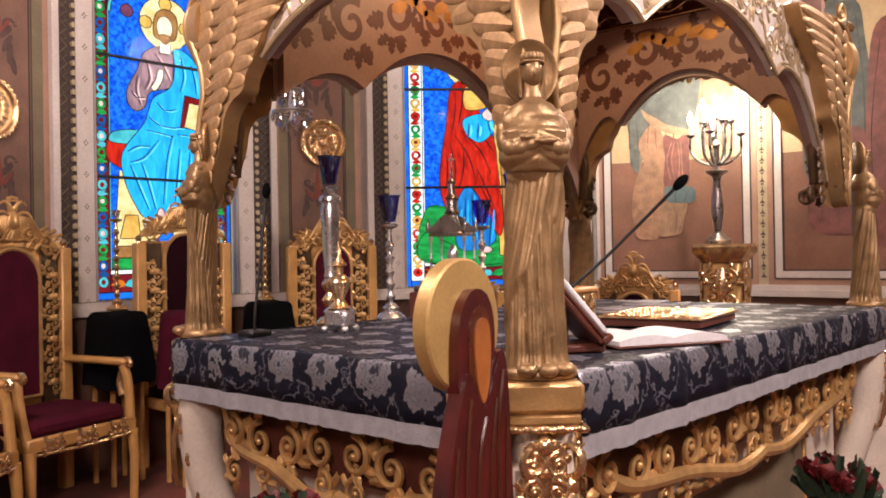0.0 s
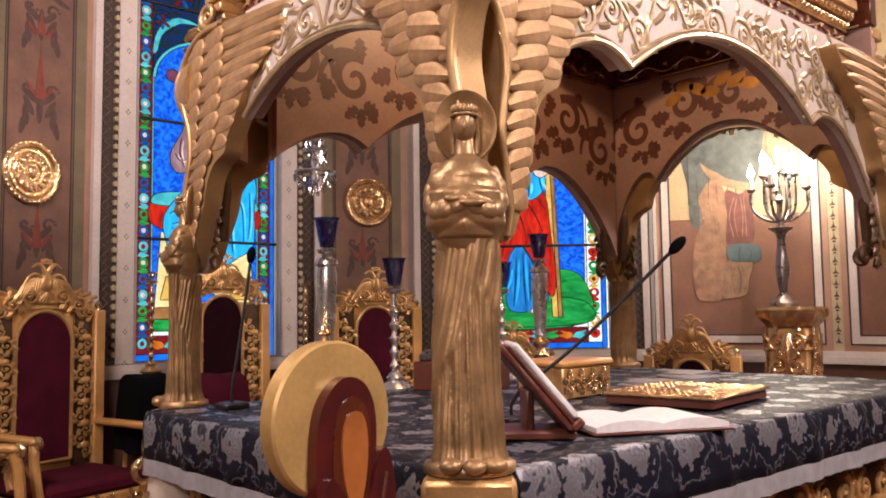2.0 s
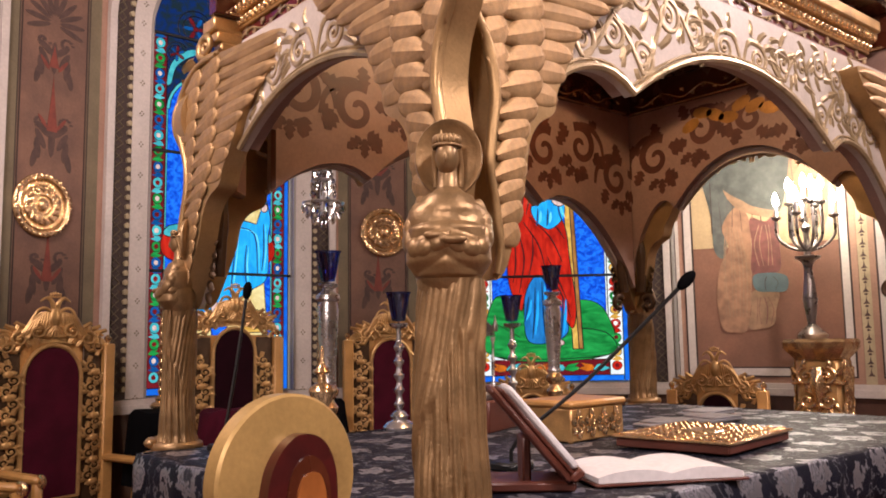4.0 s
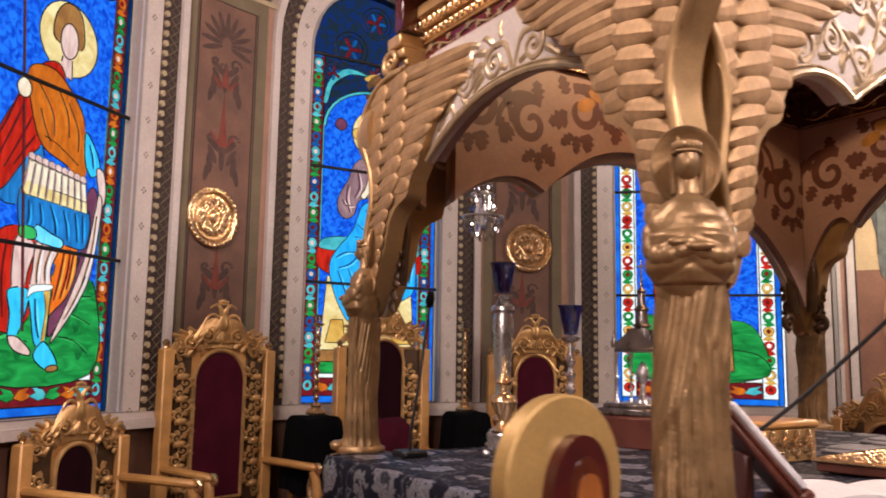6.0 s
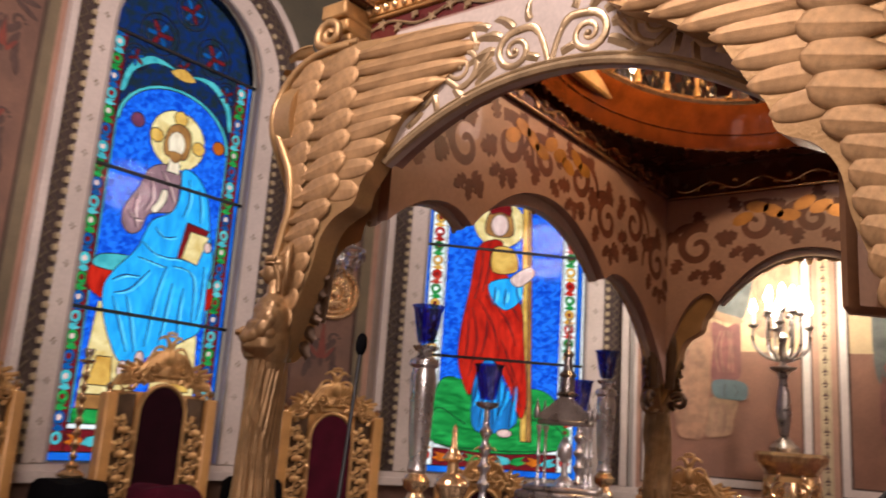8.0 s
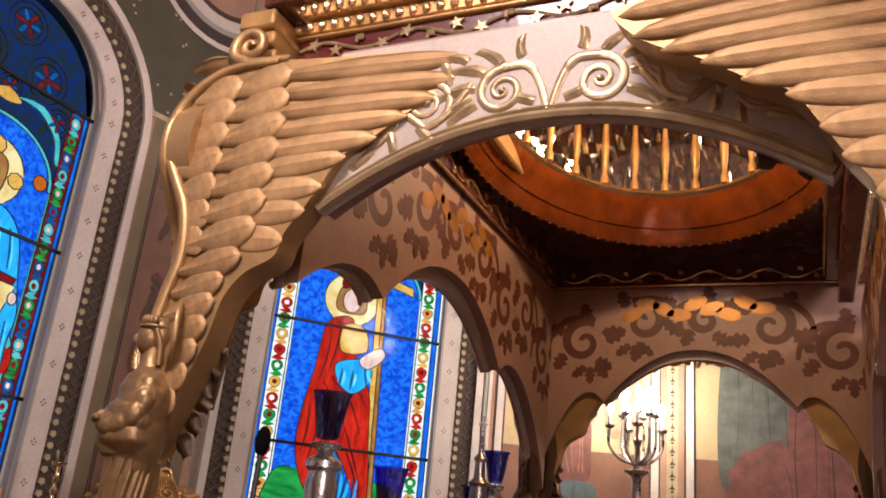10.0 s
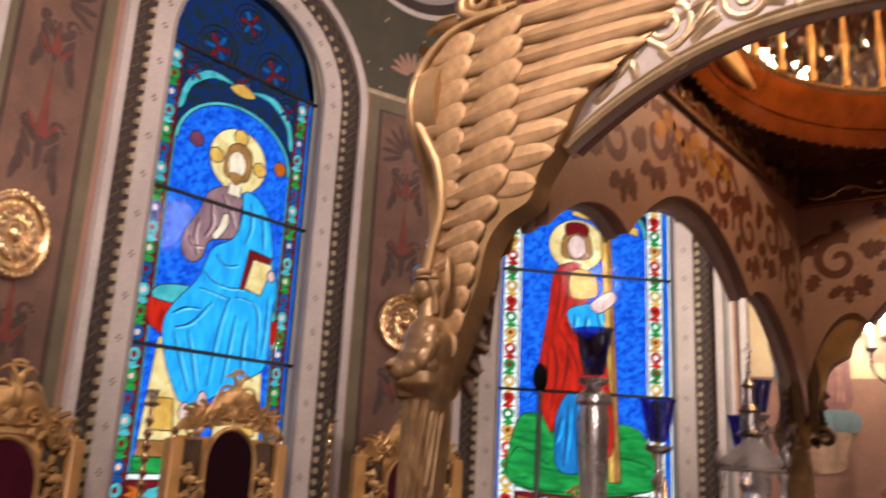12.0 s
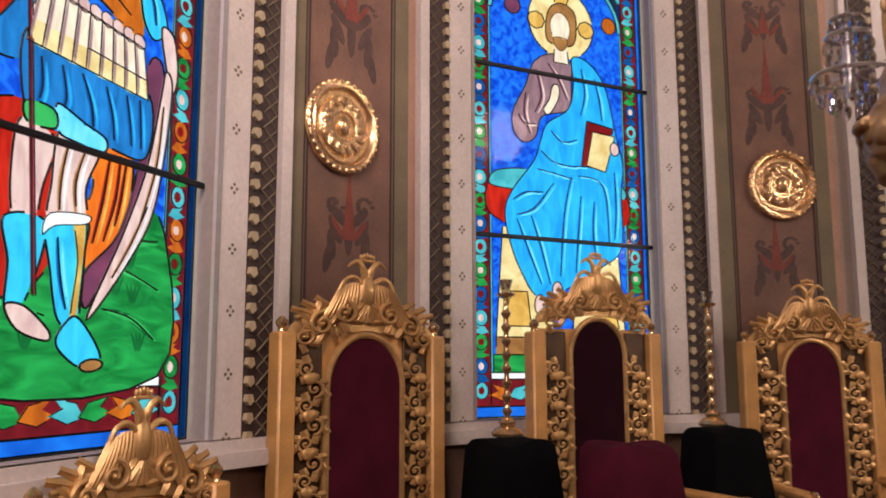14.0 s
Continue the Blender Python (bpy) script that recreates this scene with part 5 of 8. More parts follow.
def pedestal(x, y, a):
    m = pose(x, y, 0, 0, 0, a + 90)
    root = thing("statue_pedestal", "cream and gilded corner pedestal with rope moulding", "pedestal", m, "corner pedestals")
    part("shaft", Geo().box((0, 0.02, 0.44), (0.15, 0.15, 0.88), 0.012), CREAM, root, "cream shaft")
    part("cap", Geo().box((0, 0.0, 1.035), (0.185, 0.185, 0.07), 0.01).box((0, 0, 0.985), (0.17, 0.17, 0.03), 0.008), GOLD, root, "gilded cap")
    rope = Geo()
    for s in range(4):
        q = pose(0, 0, 0.965, 0, 0, 90 * s)
        for i in range(11):
            rope.ell((-0.09 + 0.018 * i, -0.092, 0), (0.012, 0.008, 0.009), 7, 5, q @ Matrix.Translation((0, 0, 0.002 * (i % 2))))
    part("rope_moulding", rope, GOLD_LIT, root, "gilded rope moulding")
    for s in range(4):
        q = pose(0, 0, 0, 0, 0, 90 * s)
        g = Geo()
        g.box((0, -0.083, 0.80), (0.10, 0.012, 0.26), 0.004)
        for sx in (-1, 1):
            acanthus(g, Matrix.Translation((sx * 0.028, -0.09, 0.89)), 0.028, sx)
            acanthus(g, Matrix.Translation((sx * 0.026, -0.09, 0.83)), 0.026, -sx)
            acanthus(g, Matrix.Translation((sx * 0.022, -0.09, 0.77)), 0.024, sx)
        g.ell((0, -0.095, 0.93), (0.022, 0.018, 0.022), 10, 6)
        lf = leaf_geo(0.22, 0.11, 0.03)
        g.add(lf.v, lf.f, pose(0, -0.09, 0.74, 0, 90, 0))
        part("carved_leafwork", g, GOLD_LIT, root, "gilded carved leafwork", q)
    return root


def angel_mesh():
    """A robed figure with folded arms and a disc behind the head, as one plain carved shape."""
    g = Geo()
    n = 168

    def ring_wall(rows):
        vs = [p for row in rows for p in row]
        fs = [[j * n + i, j * n + (i + 1) % n, (j + 1) * n + (i + 1) % n, (j + 1) * n + i] for j in range(len(rows) - 1) for i in range(n)]
        fs += [list(range(n))[::-1], [(len(rows) - 1) * n + i for i in range(n)]]
        g.add(vs, fs)

    def pleat(u):
        return abs(math.sin(u)) ** 0.55

    def along(prof, z):
        for (z0, a0, b0), (z1, a1, b1) in zip(prof, prof[1:]):
            if z <= z1:
                t = (z - z0) / (z1 - z0)
                t = t * t * (3 - 2 * t)
                return a0 + (a1 - a0) * t, b0 + (b1 - b0) * t
        return prof[-1][1:]

    # long robe: fine hanging pleats, and a mantle whose folds sweep across them down to one side
    prof = ((0.02, 0.078, 0.070), (0.06, 0.070, 0.062), (0.20, 0.062, 0.054), (0.33, 0.059, 0.050), (0.42, 0.058, 0.048), (0.46, 0.056, 0.046))
    rows = []
    for j in range(71):
        z = 0.02 + 0.44 * j / 70
        rx, ry = along(prof, z)
        row = []
        for i in range(n):
            a = 2 * math.pi * i / n
            edge = 0.20 + 0.15 * math.cos(a + 0.9) + 0.02 * math.sin(4 * a)
            over = 1 / (1 + math.exp(-(z - edge) / 0.0035))
            low = 0.0085 * pleat(8.0 * a + 1.1 * math.sin(2 * a + 1) + 1.5 * math.sin(6 * z)) + 0.004 * pleat(17 * a + 3 * z)
            deep = 0.55 + 0.45 * math.sin(1.5 * a + 9 * z + 1)
            sweep = 0.0125 * pleat(5.0 * a + 1.0 * math.sin(2 * a) - 17.0 * z) * deep + 0.004 * pleat(11.0 * a - 34.0 * z + 1)
            f = low * (1 - over) + (0.005 + sweep) * over - 0.010 + 0.003 * math.sin(2 * a + 6 * z)
            row.append(((rx + f) * math.cos(a), (ry + f) * math.sin(a), z))
        rows.append(row)
    ring_wall(rows)
    # feet of the drapery on a low mound
    g.lathe([(0.086, 0.0), (0.094, 0.006), (0.092, 0.022), (0.070, 0.032), (0.0, 0.034)], 30, Matrix.Diagonal((1, 0.9, 1, 1)))
    for x, sy in ((-0.034, -0.078), (0.012, -0.086), (0.052, -0.070)):
        g.ell((x, sy, 0.026), (0.024, 0.022, 0.016), 12, 8)
    # chest and shoulders
    prof = ((0.40, 0.036, 0.030), (0.47, 0.060, 0.046), (0.54, 0.072, 0.050), (0.572, 0.072, 0.048), (0.594, 0.050, 0.040), (0.612, 0.022, 0.024))
    rows = []
    for j in range(31):
        z = 0.40 + 0.212 * j / 30
        rx, ry = along(prof, z)
        row = []
        for i in range(n):
            a = 2 * math.pi * i / n
            front = max(0.0, -math.sin(a))
            f = 0.0075 * pleat(48 * (z + 0.034 * front - 0.4) + 0.4 * math.cos(a)) * min(1, (0.612 - z) / 0.05)
            row.append(((rx + f) * math.cos(a), (ry + f) * math.sin(a), z))
        rows.append(row)
    ring_wall(rows)
    # the fall of both sleeves before the waist, in curved creases
    prof = ((0.452, 0.046, 0.036), (0.468, 0.066, 0.052), (0.492, 0.079, 0.064), (0.515, 0.082, 0.066), (0.540, 0.076, 0.058), (0.562, 0.060, 0.040))
    rows = []
    for j in range(37):
        z = 0.452 + 0.110 * j / 36
        rx, ry = along(prof, z)
        row = []
        for i in range(n):
            a = 2 * math.pi * i / n
            f = 0.0065 * pleat(62 * (z - 0.45) + 2.6 * abs(math.cos(a)) + 0.3 * math.sin(3 * a)) * min(1, (z - 0.452) / 0.02, (0.562 - z) / 0.02) - 0.003
            row.append(((rx + f) * math.cos(a), -0.008 + (ry + f) * math.sin(a) * (1.0 if math.sin(a) < 0 else 0.7), z))
        rows.append(row)
    ring_wall(rows)
    # forearms folded over it, creased across
    for s in (-1, 1):
        path = smooth_path([(s * 0.046, 0.004, 0.582), (s * 0.062, -0.002, 0.552), (s * 0.066, -0.022, 0.520), (s * 0.050, -0.050, 0.508), (s * 0.020, -0.064, 0.514), (-s * 0.012, -0.070, 0.522)], 14)
        k = len(path) - 1
        base = [0.020, 0.022, 0.019, 0.016, 0.015, 0.012]
        rr = []
        for i in range(k + 1):
            t = 5 * i / k
            q = min(4, int(t))
            rr.append(base[q] + (base[q + 1] - base[q]) * (t - q) + 0.0035 * pleat(0.30 * i + 0.5 * s) - 0.002)
        g.tube(path, rr, 18)
        g.ell((-s * 0.016, -0.076 + 0.004 * s, 0.524 + 0.004 * s), (0.026, 0.010, 0.008), 12, 8)
    # neck, plain head with bound hair, disc
    g.tube([(0, 0, 0.590), (0, 0, 0.606), (0, -0.002, 0.612), (0, -0.004, 0.645)], [0.034, 0.030, 0.021, 0.018], 16)
    g.ell((0, -0.014, 0.661), (0.0225, 0.026, 0.029), 20, 16)
    g.ell((0, -0.039, 0.657), (0.004, 0.006, 0.009), 8, 6)
    g.ell((0, 0.004, 0.668), (0.0265, 0.026, 0.032), 20, 14)
    g.tube([(0.0265 * math.cos(a), -0.007 + 0.029 * math.sin(a), 0.680) for a in [math.pi * 2 * i / 20 for i in range(21)]], 0.0030, 8)
    for i in range(9):
        a = math.pi * (1 + (i + 0.5) / 9)
        g.ell((0.023 * math.cos(a), -0.007 + 0.024 * math.sin(a), 0.690), (0.0065, 0.0065, 0.009), 8, 6)
    for s in (-1, 1):
        g.tube(smooth_path([(s * 0.023, -0.006, 0.676), (s * 0.025, 0.006, 0.650), (s * 0.024, 0.010, 0.616)], 5), 0.006, 8)
    q = pose(0, 0.026, 0.668, 90, 0, 0)
    g.lathe([(0.0, -0.004), (0.054, -0.004), (0.057, 0.0), (0.066, 0.003), (0.068, -0.003), (0.066, -0.008), (0.0, -0.008)], 44, q)
    # the upper body is drawn out a little
    g.v = [(x, y, z + 0.16 * max(0.0, z - 0.47)) for x, y, z in g.v]
    return g


angel_shape = angel_mesh().mesh("angel_statue", BRONZE, 75)
for key, (x, y, a) in CORNERS.items():
    pedestal(x, y, a)
    st = part("angel_statue", angel_shape, None, None, m=pose(x, y, 1.07, 0, 0, a + 90) @ Matrix.Diagonal((1.0, 1.0, 1.02, 1)))
    tagged(st, "gilded bronze robed angel statue on a corner pedestal", "statue", "corner angels")


# ---- the canopy over the altar ----
PX0, PX1, PY0, PY1 = -1.50, -0.06, 0.05, 2.49
MIDX, MIDY = -0.765, 1.23


def trefoil(half, cusp, z_cusp, z_apex, z_foot, n=14):
    """The lower edge of an arch plate, left to right: side lobe, cusp, middle lobe, cusp, side lobe."""
    pts = []
    for i in range(n + 1):
        t = i / n
        x = -half + (half - cusp) * t
        pts.append((x, z_foot + (z_cusp + 0.045 - z_foot) * math.sin(math.pi / 2 * min(1, t * 1.25)) ** 0.8 - 0.045 * max(0, (t - 0.8) / 0.2) ** 2))
    for i in range(1, 2 * n):
        t = -1 + i / n
        pts.append((cusp * t, z_cusp + (z_apex - z_cusp) * (1 - abs(t) ** 2.1)))
    left = pts[:n + 1]
    pts += [(-x, z) for x, z in left[::-1]]
    return pts


def leafy_ornament(x0, x1, z_of, seed, y):
    """Bold painted scrolls with lobed leaves along a plate, 2 mm proud; one Geo for each stroke or leaf."""
    rnd = random.Random(seed)
    made = []

    def ribbon(line, w0, w1, lift):
        up, down = [], []
        for i, (px, pz) in enumerate(line):
            qx, qz = line[min(i + 1, len(line) - 1)]
            ox, oz = line[max(i - 1, 0)]
            dx, dz = qx - ox, qz - oz
            ln = math.hypot(dx, dz) or 1
            w = w0 + (w1 - w0) * i / (len(line) - 1)
            up.append((px - dz / ln * w, pz + dx / ln * w))
            down.append((px + dz / ln * w, pz - dx / ln * w))
        made.append(Geo().strip(down, up, y - 0.002 - lift, y))

    def lobe(cx, cz, a, ln, w, lift):
        """A leaf with three rounded lobes to a side."""
        side = [(0.0, 0.10), (0.18, 0.42), (0.30, 0.24), (0.48, 0.50), (0.62, 0.26), (0.78, 0.34), (1.0, 0.0)]
        pts = [(u, v) for u, v in side] + [(u, -v) for u, v in side[-2::-1]]
        c, d = math.cos(a), math.sin(a)
        made.append(Geo().prism([(cx + u * ln * c - v * w * d, cz + u * ln * d + v * w * c) for u, v in pts], y - 0.002 - lift, y))

    x, k = x0, 0
    while x < x1:
        z0, z1 = z_of(x)
        room = z1 - z0
        if room > 0.1:
            s = 1 if k % 2 else -1
            r = min(0.105, 0.33 * room)
            zc = z0 + room * (0.62 if k % 2 else 0.52)
            ring = [(p[0], p[2]) for p in spiral(x, zc, r, 1.25, math.pi / 2 - 0.5 * s, y, s, 26)]
            ribbon(ring, 0.024, 0.011, 0.0012)
            stem = [(p.x, p.y) for p in smooth_path([(x, zc + r), (x - s * 0.08, zc + r * 0.95), (x - s * 0.15, zc + 0.35 * r), (x - s * 0.17, zc - 0.4 * r)], 6)]
            ribbon(stem, 0.022, 0.009, 0.0006)
            for i in range(5):
                a = 2.2 * s + i * 1.15 * s + rnd.uniform(-0.2, 0.2)
                lobe(x + r * math.cos(a), zc + r * math.sin(a), a + 0.5 * s, 0.085 + 0.02 * (i % 2), 0.075, 0.0024 + 0.0008 * i)
            if room > 0.24:
                for i, a in enumerate((-2.5, -1.57, -0.64)):
                    lobe(x + 0.035 * s + 0.02 * (i - 1), zc - r - 0.012, a, 0.080, 0.055, 0.006 + 0.0012 * i)
        x += 0.27
        k += 1
    return made


def vine(g, x0, x1, zc, y, amp=0.018):
    """A wavy stem with star-shaped leaves and bunches of berries."""
    n = int((x1 - x0) / 0.02)
    g.tube([(x0 + (x1 - x0) * i / n, y - 0.004, zc + amp * math.sin(i * 0.52)) for i in range(n + 1)], 0.0045, 5)
    k, x = 0, x0 + 0.04
    while x < x1 - 0.02:
        z = zc + amp * (-0.7 if k % 2 else 0.7)
        if k % 3 == 2:
            for i in range(7):
                g.ell((x + 0.007 * ((i % 3) - 1), y - 0.006, z - 0.007 * (i // 3) + 0.008), (0.005, 0.005, 0.005), 6, 4)
        else:
            star = []
            for i in range(10):
                a = math.pi * 2 * i / 10 + 0.3 * k
                r = 0.019 if i % 2 == 0 else 0.008
                star.append((x + r * math.cos(a), z + r * math.sin(a)))
            g.prism(star, y - 0.008, y)
        x += 0.062
        k += 1




def feather_geo(width, dome, lift, curl):
    """A feather along +x: a soft pillow with a rounded end, a fine raised shaft and faint barbs."""
    vs, n = [], 16
    cols = (-1.0, -0.93, -0.75, -0.42, -0.06, 0.0, 0.06, 0.42, 0.75, 0.93, 1.0)
    for i in range(n + 1):
        t = i / n
        end = 1.0 if t < 0.6 else math.sqrt(max(0.0, 1 - ((t - 0.6) / 0.4) ** 2))
        w = max(0.006, width / 2 * min(1.0, 0.30 + 1.5 * t) * end)
        for k, c in enumerate(cols):
            h = dome * (1 - abs(c) ** 2.6) * (0.25 + 0.75 * end ** 0.7) + lift * t
            h += 0.14 * dome * end if k == 5 else 0
            h += 0.05 * dome * ((i + k) % 2) if 1 < k < 9 and k != 5 else 0
            if k in (0, 10) or i == n:
                h -= 0.012
            vs.append((t, -h, c * w + curl * t * t))
    m = len(cols)
    fs = [[i * m + k, i * m + k + 1, (i + 1) * m + k + 1, (i + 1) * m + k] for i in range(n) for k in range(m - 1)]
    return Geo().add(vs, fs)


FEATHER = feather_geo(0.50, 0.046, 0.030, 0.0).mesh("feather", WING, 70)
FEATHER_LONG = feather_geo(0.15, 0.017, 0.008, -0.03).mesh("long_feather", WING, 70)


def wing_shape():
    outer = [(0.055, 1.55), (0.068, 1.62), (0.055, 1.69), (0.037, 1.78), (0.047, 1.86), (0.062, 1.95), (0.045, 2.04), (0.005, 2.11), (-0.042, 2.19), (-0.045, 2.27), (-0.01, 2.335), (0.05, 2.38), (0.125, 2.40), (0.205, 2.40)]
    top = [(0.27, 2.396), (0.40, 2.392), (0.52, 2.390), (0.66, 2.382), (0.68, 2.365)]
    under = [(0.635, 2.31), (0.585, 2.275), (0.525, 2.24), (0.465, 2.195), (0.40, 2.155), (0.36, 2.09), (0.335, 2.045), (0.30, 1.99), (0.285, 1.94), (0.225, 1.905), (0.19, 1.855), (0.175, 1.78), (0.155, 1.72), (0.13, 1.65), (0.095, 1.57)]
    return flat(outer + top + under, 5)


WING_OUT = wing_shape()
WING_PLATE = Geo().prism(WING_OUT, -0.012, 0.058).mesh("wing", WING_CAP, 45)
_edge = [(x, -0.016, z) for x, z in flat([(0.062, 1.56), (0.075, 1.62), (0.065, 1.69), (0.047, 1.78), (0.055, 1.86), (0.070, 1.95), (0.053, 2.04), (0.013, 2.11), (-0.032, 2.19), (-0.035, 2.27), (0.0, 2.33), (0.055, 2.372), (0.125, 2.390), (0.205, 2.392)], 6, False)]
WING_RIM = Geo().tube(_edge, [0.009 + 0.005 * math.sin(math.pi * i / (len(_edge) - 1)) for i in range(len(_edge))], 9).mesh("wing_rim", WING_CAP, 60)
_cg = Geo()
_cp = spiral(0.115, 2.447, 0.045, 1.55, -2.4, -0.008, -1, 34)
_cg.tube([(0.225, -0.008, 2.405), (0.17, -0.008, 2.40), (0.12, -0.008, 2.398)] + _cp, [0.010, 0.013, 0.015] + [0.015 - 0.008 * i / 33 for i in range(34)], 9)
_lf = leaf_geo(0.09, 0.04, 0.02)
_cg.add(_lf.v, _lf.f, pose(0.075, -0.02, 2.405, 0, 168, 0))
WING_CURL = _cg.mesh("wing_curl", WING_CAP, 60)


def wing(parent, m):
    """A spread wing in relief: plate, rim, curl and overlapping feathers, s along the face and z up."""
    pl = part("wing", WING_PLATE, None, parent, "carved gilded wing with layered feathers", m)
    part("wing_rim", WING_RIM, None, pl)
    part("wing_curl", WING_CURL, None, pl, "gilded scroll on the shoulder of the wing")

    def put(mesh, x, z, ln, ang, wide, layer, name):
        part(name, mesh, None, pl, "", Matrix.Translation((x, -0.011 - 0.0010 * layer, z)) @ pose(0, 0, 0, 0, -ang, 0) @ Matrix.Diagonal((ln, ln, ln * wide, 1)))

    def between(mesh, p, q, high, layer, name):
        d = Vector(q) - Vector(p)
        k = 0.15 if mesh is FEATHER_LONG else 0.46
        put(mesh, p[0], p[1], d.length, math.degrees(math.atan2(d.y, d.x)), high / (k * d.length), layer, name)

    # long flight feathers fan out to the tip
    ends = ((0.672, 2.372), (0.645, 2.325), (0.595, 2.285), (0.53, 2.248), (0.468, 2.203), (0.405, 2.163), (0.362, 2.10), (0.335, 2.048), (0.298, 1.985))
    for i, e in enumerate(ends):
        between(FEATHER_LONG, (0.15, 2.352 - 0.047 * i), e, 0.058, 0.3 * i, "long_feather")
    # two columns of short covert feathers, top to bottom
    for i in range(7):
        x = (0.245, 0.25, 0.252, 0.25, 0.25, 0.245, 0.235)[i]
        between(FEATHER, (x - 0.15, 2.318 - 0.059 * i), (x, 2.366 - 0.060 * i), 0.072, 3 + 0.25 * i, "feather")
    for i in range(7):
        x = (0.0, -0.022, -0.026, -0.015, 0.01, 0.035, 0.05)[i]
        between(FEATHER, (x + 0.012, 2.303 - 0.058 * i), (0.122 - 0.002 * i, 2.346 - 0.059 * i), 0.070, 6 + 0.25 * i, "feather")
    # small feathers down the drooping end
    for i in range(7):
        x = (0.078, 0.072, 0.066, 0.060, 0.060, 0.068, 0.078)[i]
        between(FEATHER, (x, 1.905 - 0.046 * i), ((0.215, 0.185, 0.175, 0.170, 0.160, 0.150, 0.135)[i], 1.942 - 0.046 * i), 0.060, 5 + 0.25 * i, "feather")
    return pl


def scroll_carving(low, top, half):
    """Carved foliage that fills an arch plate above its lower edge: flowing stems that wind into volutes with curled leaves."""
    g = Geo()
    flat_y = Matrix.Diagonal((1, 0.5, 1, 1))

    def edge(x):
        return min(low, key=lambda p: abs(p[0] - x))[1]

    def leaf(x, z, a, ln, w, curl=0.0):
        lf = leaf_geo(ln, w, 0.012, curl, 6)
        g.add(lf.v, lf.f, flat_y @ pose(x, -0.003, z, 0, -a, 0))

    def volute(x, z, r, hand, start, thick):
        g.tube(spiral(x, z, r, 1.75, start, -0.006, hand, 30), [thick * (1 - 0.55 * i / 29) for i in range(30)], 7, flat_y)
        g.ell((x, -0.004, z), (0.16 * r, 0.006, 0.16 * r), 9, 6)

    for s in (-1, 1):
        # middle pair of volutes under a tall leaf
        volute(s * 0.098, 2.300, 0.052, -s, math.pi / 2, 0.0105)
        g.tube(smooth_path([(s * 0.098, -0.006, 2.352), (s * 0.048, -0.006, 2.350), (s * 0.020, -0.006, 2.305), (s * 0.004, -0.006, 2.248)], 8), [0.0105] * 12 + [0.008] * 13, 7, flat_y)
        for x, z, a, ln, w, c in ((0.105, 2.362, 55, 0.060, 0.028, -0.02), (0.140, 2.345, 30, 0.075, 0.032, -0.03),
                                  (0.156, 2.312, 8, 0.080, 0.034, -0.03), (0.150, 2.275, -18, 0.070, 0.030, -0.02), (0.030, 2.268, 20, 0.045, 0.022, 0.0),
                                  (0.178, 2.378, 38, 0.062, 0.028, -0.03), (0.208, 2.346, 14, 0.070, 0.030, -0.03), (0.060, 2.372, 62, 0.045, 0.022, 0.02)):
            leaf(s * x, z, a if s > 0 else 180 - a, ln, w, c * s)
        x, k, last = 0.26, 0, (s * 0.165, -0.006, 2.325)
        while x < half:
            zl = edge(s * x) + 0.034
            room = top - 0.012 - zl
            rows_n = 2 if room > 0.23 else 1
            for row in range(rows_n):
                h = room / rows_n
                r = min(0.058, 0.36 * h)
                z = zl + h * (row + 0.5) + (0.10 * h if (k + row) % 2 else -0.10 * h)
                hand = s if (k + row) % 2 else -s
                up = 1 if (k + row) % 2 else -1
                volute(s * x, z, r, hand, up * math.pi / 2, 0.0092)
                first = (s * x, -0.006, z + up * r)
                if row == 0:
                    g.tube(smooth_path([last, ((last[0] + first[0]) / 2, -0.006, (last[2] + first[2]) / 2 + up * 0.02), first], 7), 0.0085, 7, flat_y)
                    last = first
                for i in range(5):
                    a = 40 + 72 * i + 25 * k
                    leaf(s * x + r * 0.95 * math.cos(radians(a)), z + r * 0.95 * math.sin(radians(a)), a + 50 * (1 if hand > 0 else -1), r * (1.0 + 0.25 * (i % 2)), r * 0.48, 0.25 * r * hand)
            x += 0.125
            k += 1
    return g


